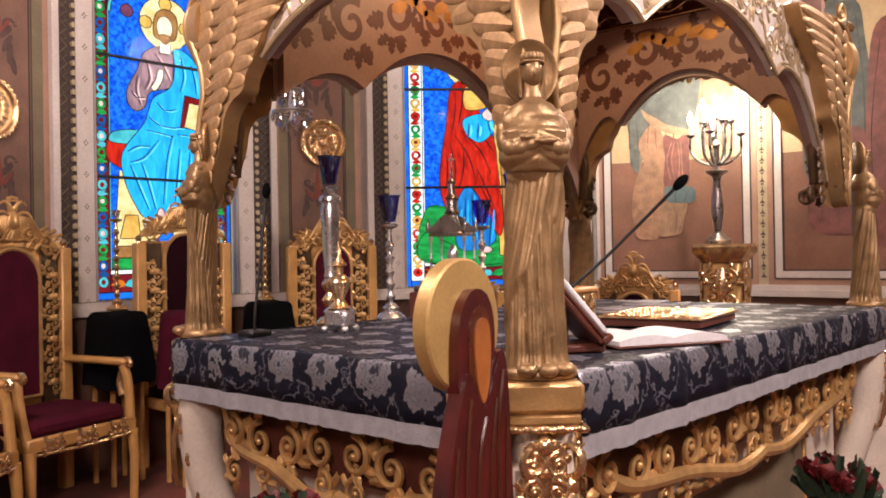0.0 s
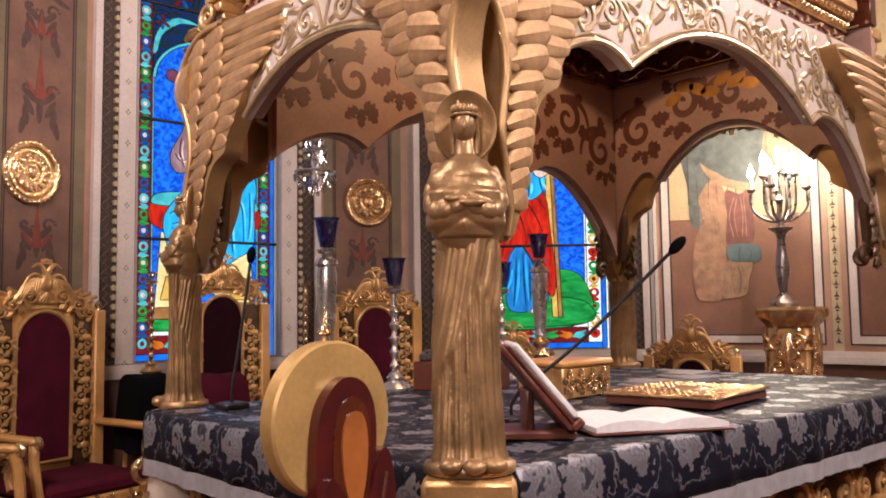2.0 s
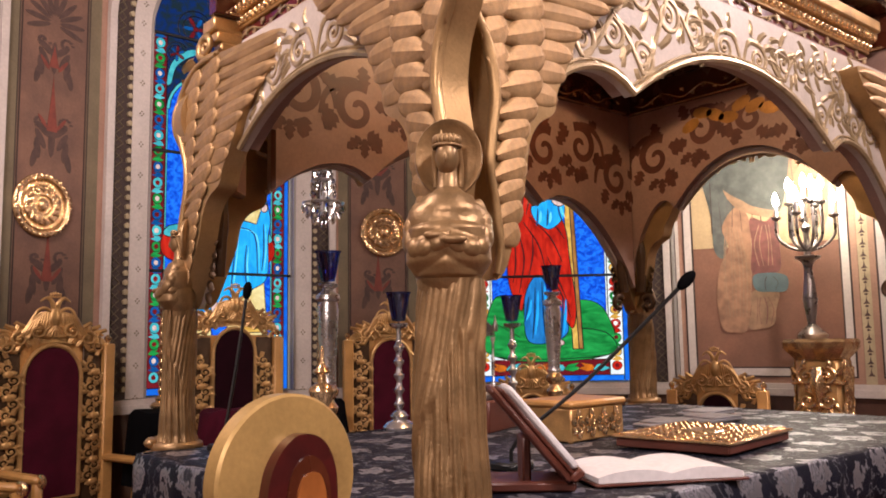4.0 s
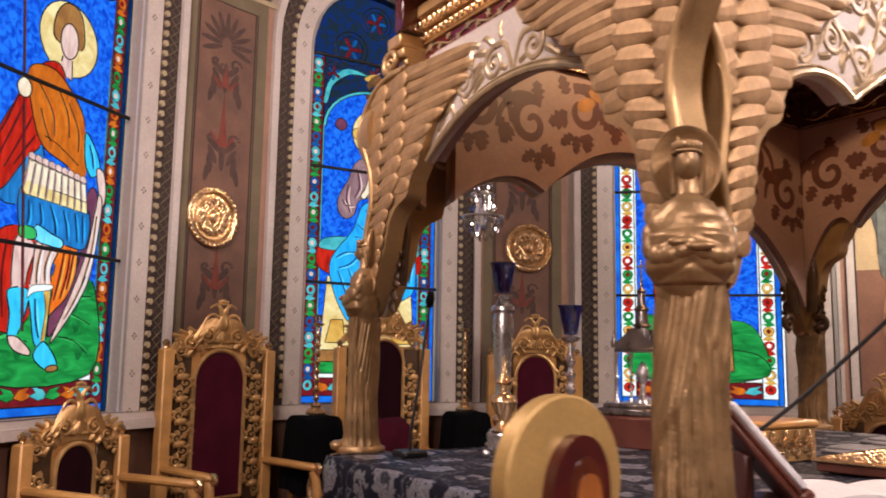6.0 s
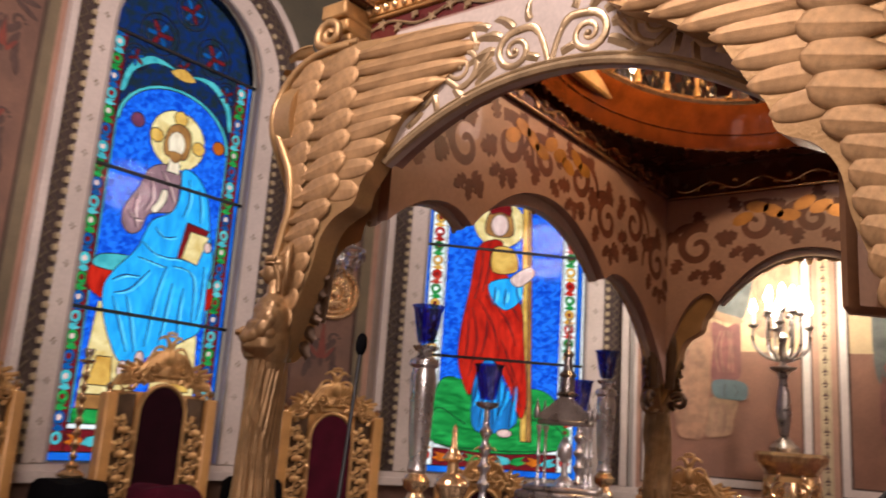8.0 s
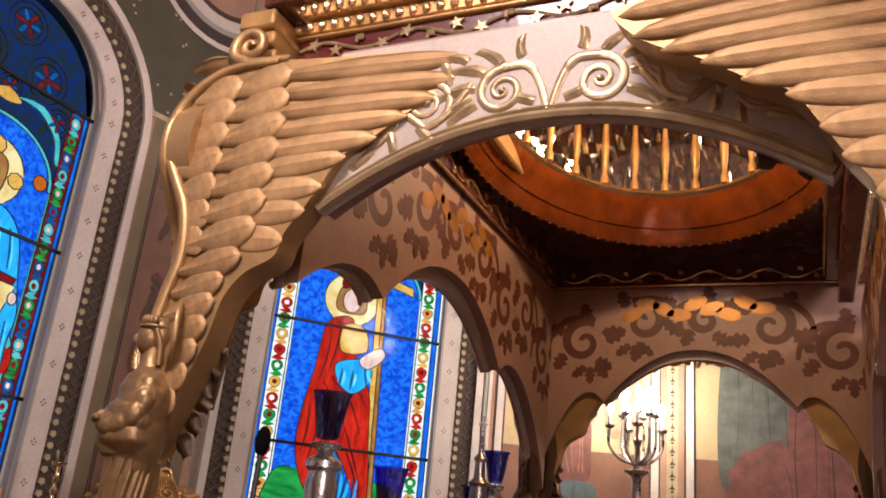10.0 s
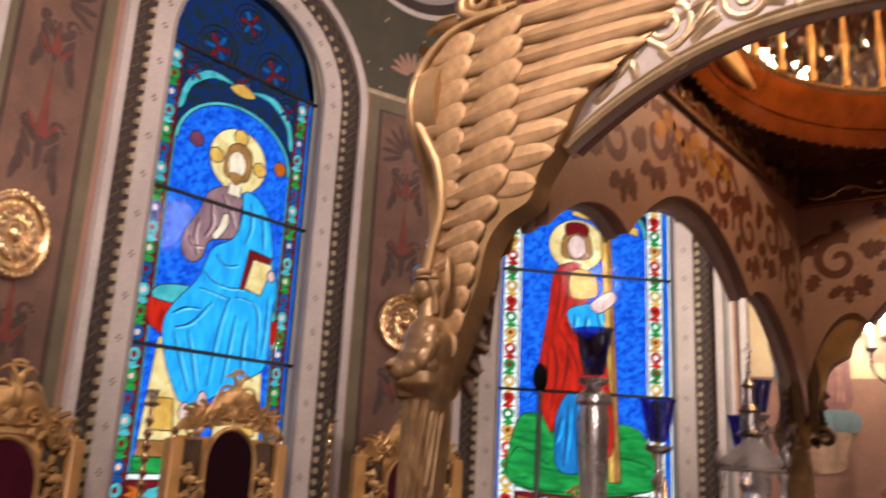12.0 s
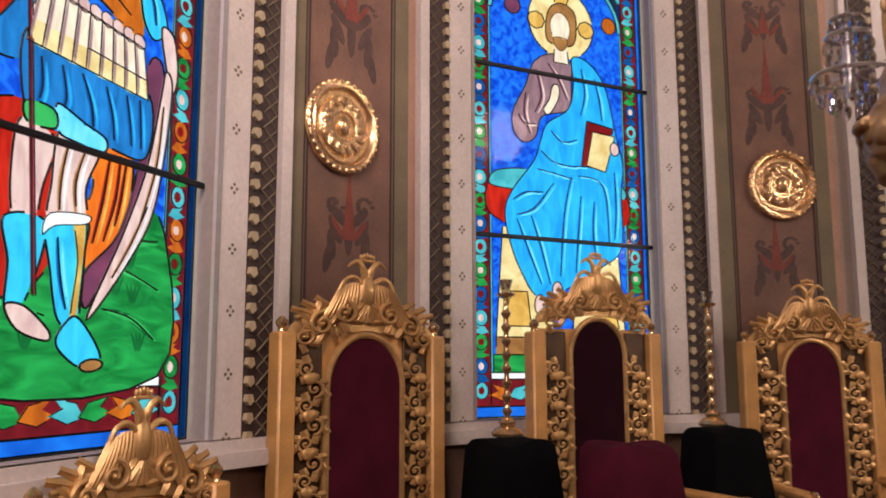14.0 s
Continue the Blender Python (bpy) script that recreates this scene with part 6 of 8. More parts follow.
def canopy():
    root = thing("altar_canopy", "carved and gilded altar canopy on four corners with winged arches", "canopy", pose(0, 0, 0))
    faces = (  # name, pose (x along the face, y inwards), half length, cusp, outer apex, inner apex
        ("front", pose(-0.765, PY0 + 0.03, 0), 0.715, 0.485, 2.225, 2.245),
        ("right", pose(PX1, 1.19, 0, 0, 0, 90), 1.17, 0.56, 2.255, 2.265),
        ("left", pose(PX0, 1.24, 0, 0, 0, -90), 1.17, 0.50, 2.26, 2.305),
        ("back", pose(-0.78, PY1, 0, 0, 0, 180), 0.70, 0.40, 2.28, 2.315),
    )
    for name, m, half, cusp, apex, apex_in in faces:
        low = trefoil(half, cusp, 2.065, apex, 1.66)
        seen_out = name in ("front", "right")
        if name == "front":
            low = [p for p in low if abs(p[0]) <= cusp + 1e-6]
        if name == "left":
            low = [p for p in low if p[0] < 0 or p[1] > 1.97]
        out = part("arch_plate", Geo().strip(low, [(x, 2.445) for x, z in low], -0.002, 0.024), IVORY, root, "ivory arch plate with gilded foliage", m)
        rim = [(x, -0.006, z + 0.008) for x, z in low]
        part("arch_moulding", Geo().tube(rim, 0.011, 7).tube([(x, -0.003, z + 0.027) for x, z in low], 0.005, 6), PALE_GOLD, out, "gilded edge moulding")
        part("foliage_carving", scroll_carving(low, 2.43, 0.45 if half < 1 else 0.98), PALE_GOLD, out, "gilded carved foliage")
        # painted inner lining
        low2 = trefoil(half, cusp, 2.075, apex_in, 1.68)
        if name == "front":
            low2 = [p for p in low2 if abs(p[0]) <= cusp + 0.02]
        if name == "left":
            low2 = [p for p in low2 if p[0] < 0 or p[1] > 1.97]
        mi = m @ pose(0, 0.11 if seen_out else 0, 0)
        inner = part("painted_lining", Geo().strip(low2, [(x, 2.47 if seen_out else 2.60) for x, z in low2], 0.026, 0.066), PINK, root, "dusky pink lining with maroon scrolls", m)

        def z_of(x, low2=low2):
            best = min(low2, key=lambda p: abs(p[0] - x))
            return best[1] + 0.02, 2.46 if seen_out else 2.56
        for orn in leafy_ornament(-half + 0.12, half - 0.1, z_of, int(half * 100 + cusp * 977), -0.0):
            part("painted_scroll", orn, MAROON, inner, "maroon painted scroll", pose(0, 0.066, 0) @ Matrix.Diagonal((1, -0.15, 1, 1)), smooth=0)
        for i in range(9):
            x = -0.28 + 0.07 * i
            pat = Geo()
            pat.prism(oval(x, (2.40 if seen_out else 2.50) + 0.03 * math.sin(i * 2.1), 0.055, 0.03, 9, 0, 0.5 * math.sin(i * 1.3)), 0.066, 0.0675)
            part("ochre_leaf", pat, OCHRE, inner, "ochre painted leaf", smooth=0)
        # brackets of dark leaves at both feet
        for s in (-1, 1):
            if s > 0 and name in ("left", "front"):
                continue
            br = Geo()
            out_by = 0.03 if name == "front" and s < 0 else -0.02
            for i in range(12):
                t = i / 11
                x = s * (half + out_by - 0.035 * math.sin(3 * t))
                z = 2.02 - 0.42 * t
                lf = leaf_geo(0.05, 0.04, 0.014)
                br.add(lf.v, lf.f, pose(x - s * 0.01, 0.0, z, 0, 90 + s * (60 - 15 * (i % 3)), 0))
            br.tube(smooth_path([(s * (half + out_by), 0.03, 2.05), (s * (half + out_by - 0.04), 0.03, 1.86), (s * (half + out_by - 0.025), 0.03, 1.66)], 6), [0.03] * 8 + [0.026] * 5, 9)
            if name in ("left", "back") or (name == "right" and s > 0):
                br.tube(spiral(s * (half + out_by - 0.075), 1.60, 0.04, 1.4, 0.6 if s > 0 else 2.5, 0.03, s, 24), [0.016 - 0.008 * i / 23 for i in range(24)], 8)
            part("leaf_bracket", br, BRONZE_AND_SHADE, root, "dark bronze leaf bracket", m)
        # outside: crimson frieze with vine, gilded cornice
        ln = half - 0.04
        mc = m @ pose(0, 0.12 if seen_out else 0.03, 0.105 if seen_out else 0)
        part("frieze", Geo().box((0, 0.0, 2.42), (2 * ln, 0.06, 0.074), 0.004), FRIEZE, root, "crimson lacquered frieze", mc)
        vg = Geo()
        vine(vg, -ln + 0.01, ln - 0.01, 2.427, -0.03, 0.015)
        part("vine_carving", vg, PALE_GOLD, root, "gilded carved vine", mc)
        part("frieze_fillet", Geo().box((0, -0.026, 2.391), (2 * ln, 0.014, 0.008), 0.003).box((0, -0.03, 2.462), (2 * ln + 0.01, 0.024, 0.010), 0.004), GOLD, root, "", mc)
        cor = Geo()
        n = int(2 * ln / 0.034)
        for i in range(n + 1):
            x = -ln + 2 * ln * i / n
            cor.ell((x, -0.042, 2.486), (0.012, 0.012, 0.016), 8, 6)
            cor.ell((x + 0.017, -0.058, 2.527), (0.011, 0.013, 0.020), 8, 6)
        part("egg_moulding", cor, GOLD_LIT, root, "gilded egg-and-dart moulding", mc)
        for yy, zz, ex, dp, hh in ((-0.01, 2.487, 0.03, 0.064, 0.04), (-0.018, 2.528, 0.06, 0.08, 0.04), (-0.026, 2.573, 0.09, 0.10, 0.05)):
            part("cornice_step", Geo().box((0, yy, zz), (2 * ln + ex, dp, hh), 0.006), GOLD, root, "gilded cornice moulding", mc)
        part("attic", Geo().box((0, 0.12, 2.84), (2 * ln - 0.16, 0.10, 0.12), 0.01), GOLD, root, "", mc)
        # inside: dark frieze with vine under the ceiling
        part("inner_frieze", Geo().box((0, 0.05, 2.675), (2 * half + 0.02, 0.06, 0.15), 0.004), MAHOGANY, root, "dark lacquered inner frieze", mi)
        part("gilt_line", Geo().box((0, 0.086, 2.606), (2 * half - 0.08, 0.010, 0.010), 0.003), GOLD_LIT, root, "gilded line under the inner frieze", mi)
        iv = Geo()
        vine(iv, -half + 0.1, half - 0.1, 2.65, 0.0, 0.02)
        part("inner_vine", iv, GOLD_LIT, root, "gilded vine on the inner frieze", mi @ pose(0, 0.081, 0) @ Matrix.Diagonal((1, -1, 1, 1)))
    # ceiling with an oval opening
    cx, cy = -0.785, 1.255
    n = 64
    ring = [(0.56 * math.cos(2 * math.pi * i / n), 0.80 * math.sin(2 * math.pi * i / n)) for i in range(n)]
    hx, hy = 0.72, 1.22
    box_pts = []
    for x, y in ring:
        k = min(hx / max(abs(x), 1e-6), hy / max(abs(y), 1e-6))
        box_pts.append((x * k, y * k))
    vs = [(cx + x, cy + y, z) for z in (2.745, 2.775) for e in (ring, box_pts) for x, y in e]
    fs = []
    for i in range(n):
        j = (i + 1) % n
        fs += [[i, j, n + j, n + i], [2 * n + i, 3 * n + i, 3 * n + j, 2 * n + j]]
    part("soffit", Geo().add(vs, fs), MAHOGANY, root, "dark lacquered canopy ceiling")
    m = pose(cx, cy, 0) @ Matrix.Diagonal((0.70, 1.0, 1, 1))
    part("oval_ring", Geo().lathe([(0.86, 2.745), (0.87, 2.70), (0.845, 2.685), (0.83, 2.70), (0.80, 2.76), (0.765, 2.80), (0.74, 2.85), (0.735, 2.86), (0.80, 2.86), (0.86, 2.80), (0.86, 2.745)], 72, None, False), AMBER, root, "amber lacquered oval ring", m)
    bd = Geo()
    for i in range(90):
        a = 2 * math.pi * i / 90
        bd.ell((0.852 * math.cos(a), 0.852 * math.sin(a), 2.688), (0.012, 0.010, 0.008), 6, 4)
    tagged(part("ring_beading", bd, GOLD_LIT, root, "gilded beading", m), kind="stuff")
    part("gallery_rail", Geo().lathe([(0.735, 2.86), (0.75, 2.865), (0.75, 2.88), (0.725, 2.885), (0.715, 2.87), (0.735, 2.86)], 72, None, False), GOLD_LIT, root, "gilded gallery rail", m)
    nb = 26
    bal = Geo().lathe([(0.016, 0.0), (0.016, 0.03), (0.009, 0.045), (0.014, 0.10), (0.018, 0.16), (0.012, 0.24), (0.009, 0.30), (0.016, 0.33), (0.016, 0.36)], 10).mesh("baluster", GOLD, 50)
    pg = Geo()
    w = 2 * 0.735 * math.sin(math.pi / nb) * 0.92
    k = 6
    vs = [(-w / 2 + w * i / k, 0.012 * math.sin(i * 2.1 + j * 1.7), 0.36 * j / k) for j in range(k + 1) for i in range(k + 1)]
    pane_mesh = pg.add(vs, [[j * (k + 1) + i, j * (k + 1) + i + 1, (j + 1) * (k + 1) + i + 1, (j + 1) * (k + 1) + i] for j in range(k) for i in range(k)]).mesh("glass_pane", G_LANTERN, 0)
    for i in range(nb):
        a = 2 * math.pi * i / nb
        q = pose(cx + 0.725 * 0.70 * math.cos(a), cy + 0.725 * math.sin(a), 2.885, 0, 0, math.degrees(a))
        part("baluster", bal, None, root, "gilded baluster", q)
        a += math.pi / nb
        t = math.degrees(math.atan2(math.cos(a), -0.70 * math.sin(a)))
        part("glass_pane", pane_mesh, None, root, "smoky relief glass", pose(cx + 0.74 * 0.70 * math.cos(a), cy + 0.74 * math.sin(a), 2.885, 0, 0, t))
    part("dome", Geo().lathe([(0.80, 3.245), (0.80, 3.30), (0.74, 3.42), (0.56, 3.60), (0.30, 3.72), (0.0, 3.76)], 48, None, False), GOLD, root, "gilded dome", m)
    part("dome_lining", Geo().lathe([(0.79, 3.245), (0.72, 3.40), (0.54, 3.57), (0.29, 3.69), (0.0, 3.73)], 48, None, False), AMBER, root, "", m)
    # eight wings, two at each corner
    mir = Matrix.Diagonal((-1, 1, 1, 1))
    yf, xr = -0.008, -0.002
    slim = Matrix.Diagonal((0.88, 1, 1, 1))
    near = Matrix.Translation((-1.592, -0.02, 1.55)) @ pose(0, 0, 0, -3.5, 0, 5) @ Matrix.Diagonal((1.005, 1, 1.045, 1)) @ Matrix.Translation((0, 0.012, -1.55))
    for q in (near, pose(0.075, -0.09, 0, 0, 0, -6.7) @ mir @ Matrix.Diagonal((1.035, 1, 1, 1)), pose(xr, -0.005, 0, 0, 0, 90) @ slim, pose(xr, 2.53, 0, 0, 0, 90) @ mir,
              pose(-1.61, 0.04, 0, 0, 0, -90) @ mir, pose(-1.524, 2.545, 0, 0, 0, -90), pose(0.0, 2.514, 0, 0, 0, 180), pose(-1.565, 2.514, 0, 0, 0, 180) @ mir):
        wing(root, q)
    # the hollow between a corner's two wings: an added box, brown for its shade
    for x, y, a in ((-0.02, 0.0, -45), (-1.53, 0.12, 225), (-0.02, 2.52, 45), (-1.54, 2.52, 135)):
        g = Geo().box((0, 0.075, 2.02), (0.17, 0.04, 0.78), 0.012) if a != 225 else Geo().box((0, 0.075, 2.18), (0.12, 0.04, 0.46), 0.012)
        part("hollow_filler", g, HOLLOW_SHADE, root, "brown filler box coloured for the shade in the hollow", pose(x, y, 0, 0, 0, a + 90))
    return root


canopy()


# ---- thrones round the wall ----
def scroll_unit():
    """One carved unit of a throne's side strip: a ball in an S of leaves."""
    g = Geo()
    acanthus(g, pose(-0.012, 0, 0.03), 0.03, 1, 4)
    acanthus(g, pose(0.012, 0, -0.035), 0.026, -1, 4)
    g.ell((0.006, -0.014, -0.002), (0.02, 0.017, 0.02), 10, 7)
    return g


SCROLL_UNIT = scroll_unit().mesh("carved_scroll", GOLD, 50)


def eagle_crest():
    """The crest: a spread double-headed emblem over paired scrolls, one carved piece."""
    g = Geo()
    low = Matrix.Diagonal((1, 0.9, 1, 1))
    for s in (-1, 1):
        # wing: long feathers that hang outwards from the shoulder
        for i in range(8):
            lf = leaf_geo(0.095 + 0.006 * i, 0.024, 0.012)
            a = -88 + 3.5 * i
            g.add(lf.v, lf.f, low @ pose(s * (0.026 + 0.0105 * i), -0.006 - 0.001 * i, 0.165 - 0.002 * i * i / 3, 0, -(a if s > 0 else 180 - a), 0))
        g.tube(smooth_path([(s * 0.015, -0.008, 0.155), (s * 0.05, -0.012, 0.185), (s * 0.085, -0.012, 0.170), (s * 0.112, -0.008, 0.10)], 5), [0.010] * 8 + [0.008] * 8, 7, low)
        # neck and turned head
        g.tube(smooth_path([(s * 0.008, 0, 0.150), (s * 0.014, -0.008, 0.215), (s * 0.042, -0.01, 0.248), (s * 0.074, -0.008, 0.225)], 5), [0.013] * 6 + [0.011] * 5 + [0.008, 0.007, 0.006, 0.004, 0.003], 7, low)
        acanthus(g, low @ pose(s * 0.085, -0.004, 0.045), 0.046, s, 5)
        acanthus(g, low @ pose(s * 0.165, -0.004, 0.0), 0.045, -s, 5)
        acanthus(g, low @ pose(s * 0.225, -0.004, -0.05), 0.036, s, 4)
        for x, z, a in ((0.13, 0.06, 35), (0.20, 0.035, 15), (0.17, 0.05, 25)):
            lf = leaf_geo(0.07, 0.03, 0.012)
            g.add(lf.v, lf.f, low @ pose(s * x, -0.006, z, 0, -(a if s > 0 else 180 - a), 0))
        g.tube(smooth_path([(s * 0.02, -0.004, 0.08), (s * 0.09, -0.008, 0.10), (s * 0.16, -0.006, 0.05), (s * 0.25, -0.004, 0.02)], 6), 0.008, 7, low)
    g.ell((0, -0.008, 0.13), (0.030, 0.018, 0.065), 12, 8)
    for i in range(5):
        lf = leaf_geo(0.075, 0.02, 0.01)
        g.add(lf.v, lf.f, low @ pose(0, -0.012, 0.085, 0, 90 + 16 * (i - 2), 0))
    for i in range(5):
        g.ell((-0.024 + 0.012 * i, -0.006, 0.268 + 0.008 * (1 - abs(i - 2) / 2)), (0.006, 0.006, 0.012), 7, 5)
    g.box((0, -0.004, 0.255), (0.06, 0.012, 0.012), 0.003)
    g.prism(flat([(-0.26, -0.06), (-0.24, 0.01), (-0.13, 0.055), (-0.09, 0.09), (-0.07, 0.145), (0, 0.155), (0.07, 0.145), (0.09, 0.09), (0.13, 0.055), (0.24, 0.01), (0.26, -0.06), (0.0, -0.02)], 4), 0.0, 0.016)
    return g


CREST = eagle_crest().mesh("crest", GOLD, 50)


def throne(x, y, facing, top=1.505, width=0.76, label="", dark=False, arch_top=None, crest_high=0.93):
    """An armchair with a tall back: posts, carved strips, arched velvet, crest, arms, seat and legs.
    facing: degrees of the way it faces."""
    m = pose(x, y, 0, 0, 0, facing + 90)
    root = thing("throne", label or "gilded carved throne with arched wine velvet back", "throne", m, "thrones round the wall")
    hw = width / 2
    z0 = 0.52
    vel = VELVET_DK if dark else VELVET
    for s in (-1, 1):
        p = part("back_post", Geo().box((s * (hw - 0.035), 0.0, (top - 0.015) / 2), (0.07, 0.075, top - 0.015), 0.008), OAK, root, "golden oak post")
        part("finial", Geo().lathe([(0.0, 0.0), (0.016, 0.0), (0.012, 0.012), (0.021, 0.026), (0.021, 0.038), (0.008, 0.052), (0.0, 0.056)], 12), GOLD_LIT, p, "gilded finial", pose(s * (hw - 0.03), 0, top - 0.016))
        # Dark strip behind the carving; its colour carries the shade of the gaps.
        part("strip_shade", Geo().box((s * (hw - 0.132), -0.001, (z0 + top) / 2), (0.118, 0.012, top - z0 - 0.03), 0.003), BRONZE_AND_SHADE, root, "dark board coloured for the shade behind the carving")
        n = int((top - z0 - 0.12) / 0.125)
        for i in range(n):
            part("carved_scroll", SCROLL_UNIT, None, root, "", pose(s * (hw - 0.132), -0.022, z0 + 0.13 + i * 0.125, 0, 0 if s > 0 else 180, 0) @ Matrix.Diagonal((1.35, 0.7, 1.05, 1)))
    aw = hw - 0.205
    arch_top = arch_top or top - 0.035
    zs = arch_top - 1.1 * aw
    part("back_panel", Geo().box((0, 0.018, (z0 + top) / 2), (width - 0.1, 0.03, top - z0), 0.006), OAK, root)
    arch = [(-aw, z0 + 0.06), (aw, z0 + 0.06)] + [(aw * math.cos(math.pi * i / 16), zs + aw * 1.1 * math.sin(math.pi * i / 16)) for i in range(17)]
    part("back_cushion", Geo().prism(arch, -0.018, 0.004), vel, root, "wine velvet back")
    rim = [(px, -0.016, pz) for px, pz in arch[2:]]
    rim = [(aw, -0.016, z0 + 0.06)] + rim + [(-aw, -0.016, z0 + 0.06), (aw, -0.016, z0 + 0.06)]
    part("arch_moulding", Geo().tube(rim, 0.013, 8), GOLD, root, "gilded arch moulding")
    k = width / 0.62
    part("crest", CREST, None, root, "gilded carved crest", pose(0, -0.012, arch_top + 0.035) @ Matrix.Diagonal((k, 1, crest_high, 1)))
    # seat, rails, legs and arms
    part("seat", Geo().box((0, -0.30, 0.50), (width - 0.14, 0.52, 0.09), 0.03), vel, root, "wine velvet seat")
    part("seat_rail", Geo().box((0, -0.57, 0.43), (width - 0.06, 0.04, 0.07), 0.008).box((-hw + 0.05, -0.3, 0.43), (0.04, 0.54, 0.07), 0.008).box((hw - 0.05, -0.3, 0.43), (0.04, 0.54, 0.07), 0.008), OAK, root)
    car = Geo()
    for i in range(6):
        acanthus(car, pose(-hw + 0.12 + i * (width - 0.24) / 5, -0.592, 0.42), 0.03, 1 if i % 2 else -1, 4)
    car.tube([(-hw + 0.05, -0.592, 0.385), (0, -0.592, 0.375), (hw - 0.05, -0.592, 0.385)], 0.008, 6)
    part("seat_carving", car, GOLD_LIT, root, "gilded carved seat edge")
    for s in (-1, 1):
        part("leg", Geo().tube([(s * (hw - 0.05), -0.575, 0.40), (s * (hw - 0.045), -0.585, 0.25), (s * (hw - 0.05), -0.58, 0.0)], [0.032, 0.027, 0.022], 10), OAK, root)
        part("arm_post", Geo().tube(smooth_path([(s * (hw - 0.05), -0.56, 0.44), (s * (hw - 0.035), -0.54, 0.56), (s * (hw - 0.03), -0.52, 0.68), (s * (hw - 0.04), -0.50, 0.755)], 5), 0.026, 9), OAK, root)
        ar = part("armrest", Geo().box((s * (hw - 0.04), -0.27, 0.775), (0.062, 0.52, 0.04), 0.014), OAK, root)
        part("arm_scroll", Geo().tube(spiral(0, 0, 0.034, 1.3, 0, 0, 1, 18), 0.014, 7), GOLD_LIT, ar, "gilded arm scroll", pose(s * (hw - 0.04), -0.535, 0.765, 0, 0, 90))
        part("arm_carving", Geo().tube(smooth_path([(s * (hw - 0.04), -0.50, 0.74), (s * (hw - 0.03), -0.46, 0.66), (s * (hw - 0.05), -0.50, 0.58)], 5), 0.02, 7), GOLD_LIT, root, "gilded arm carving")
    return root


def round_wall(a, r):
    return CX + r * math.cos(radians(a)), CY + r * math.sin(radians(a))


throne(-3.76, 0.16, 15, 1.45, 0.75, arch_top=1.43)
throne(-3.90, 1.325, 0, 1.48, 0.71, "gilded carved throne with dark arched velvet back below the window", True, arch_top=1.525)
throne(-3.71, 2.48, -22, 1.45, 0.71, arch_top=1.44)
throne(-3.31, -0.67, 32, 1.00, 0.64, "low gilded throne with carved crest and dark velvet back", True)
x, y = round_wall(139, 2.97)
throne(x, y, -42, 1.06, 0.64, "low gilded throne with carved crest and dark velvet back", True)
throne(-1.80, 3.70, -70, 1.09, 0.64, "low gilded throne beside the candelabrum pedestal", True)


# ---- repousse discs on the piers ----
def disc(a0, z):
    root = thing("wall_disc", "round gilded repousse disc hung on a painted pier", "disc", wall_frame(a0, 0.012, z), "wall discs")
    q = pose(0, 0, 0, 90, 0, 0)
    part("plate", Geo().lathe([(0.0, 0.010), (0.052, 0.010), (0.058, 0.020), (0.064, 0.022), (0.108, 0.020), (0.116, 0.016), (0.122, 0.005), (0.140, 0.006), (0.148, 0.022), (0.153, 0.026), (0.158, 0.021), (0.172, 0.024), (0.180, 0.020), (0.187, 0.008), (0.185, 0.0), (0.0, 0.0)], 64), GOLD_LIT, root, m=q)
    b, c = Geo(), Geo()
    for i in range(34):
        a = 2 * math.pi * i / 34
        b.ell((0.175 * math.cos(a), -0.021, 0.175 * math.sin(a)), (0.0125, 0.008, 0.0125), 8, 5)
    tagged(part("rim_beading", b, GOLD_LIT, root, "beaded rim"), kind="stuff")
    for i in range(14):
        a = 2 * math.pi * i / 14
        c.ell((0.100 * math.cos(a), -0.019, 0.100 * math.sin(a)), (0.014, 0.007, 0.014), 9, 5)
        lf = leaf_geo(0.046, 0.022, 0.009)
        c.add(lf.v, lf.f, pose(0.074 * math.cos(a + 0.22), -0.019, 0.074 * math.sin(a + 0.22), 0, -math.degrees(a + 0.22) - 35, 0))
    part("relief", c, GOLD_LIT, root, "gilded leaf relief")
    part("boss", Geo().ell((0, -0.012, 0.0), (0.032, 0.022, 0.042), 18, 11), GOLD_LIT, root)
    return root


disc(PIERS[1] + 0.9, 2.24)
disc(PIERS[2] - 0.8, 2.25)


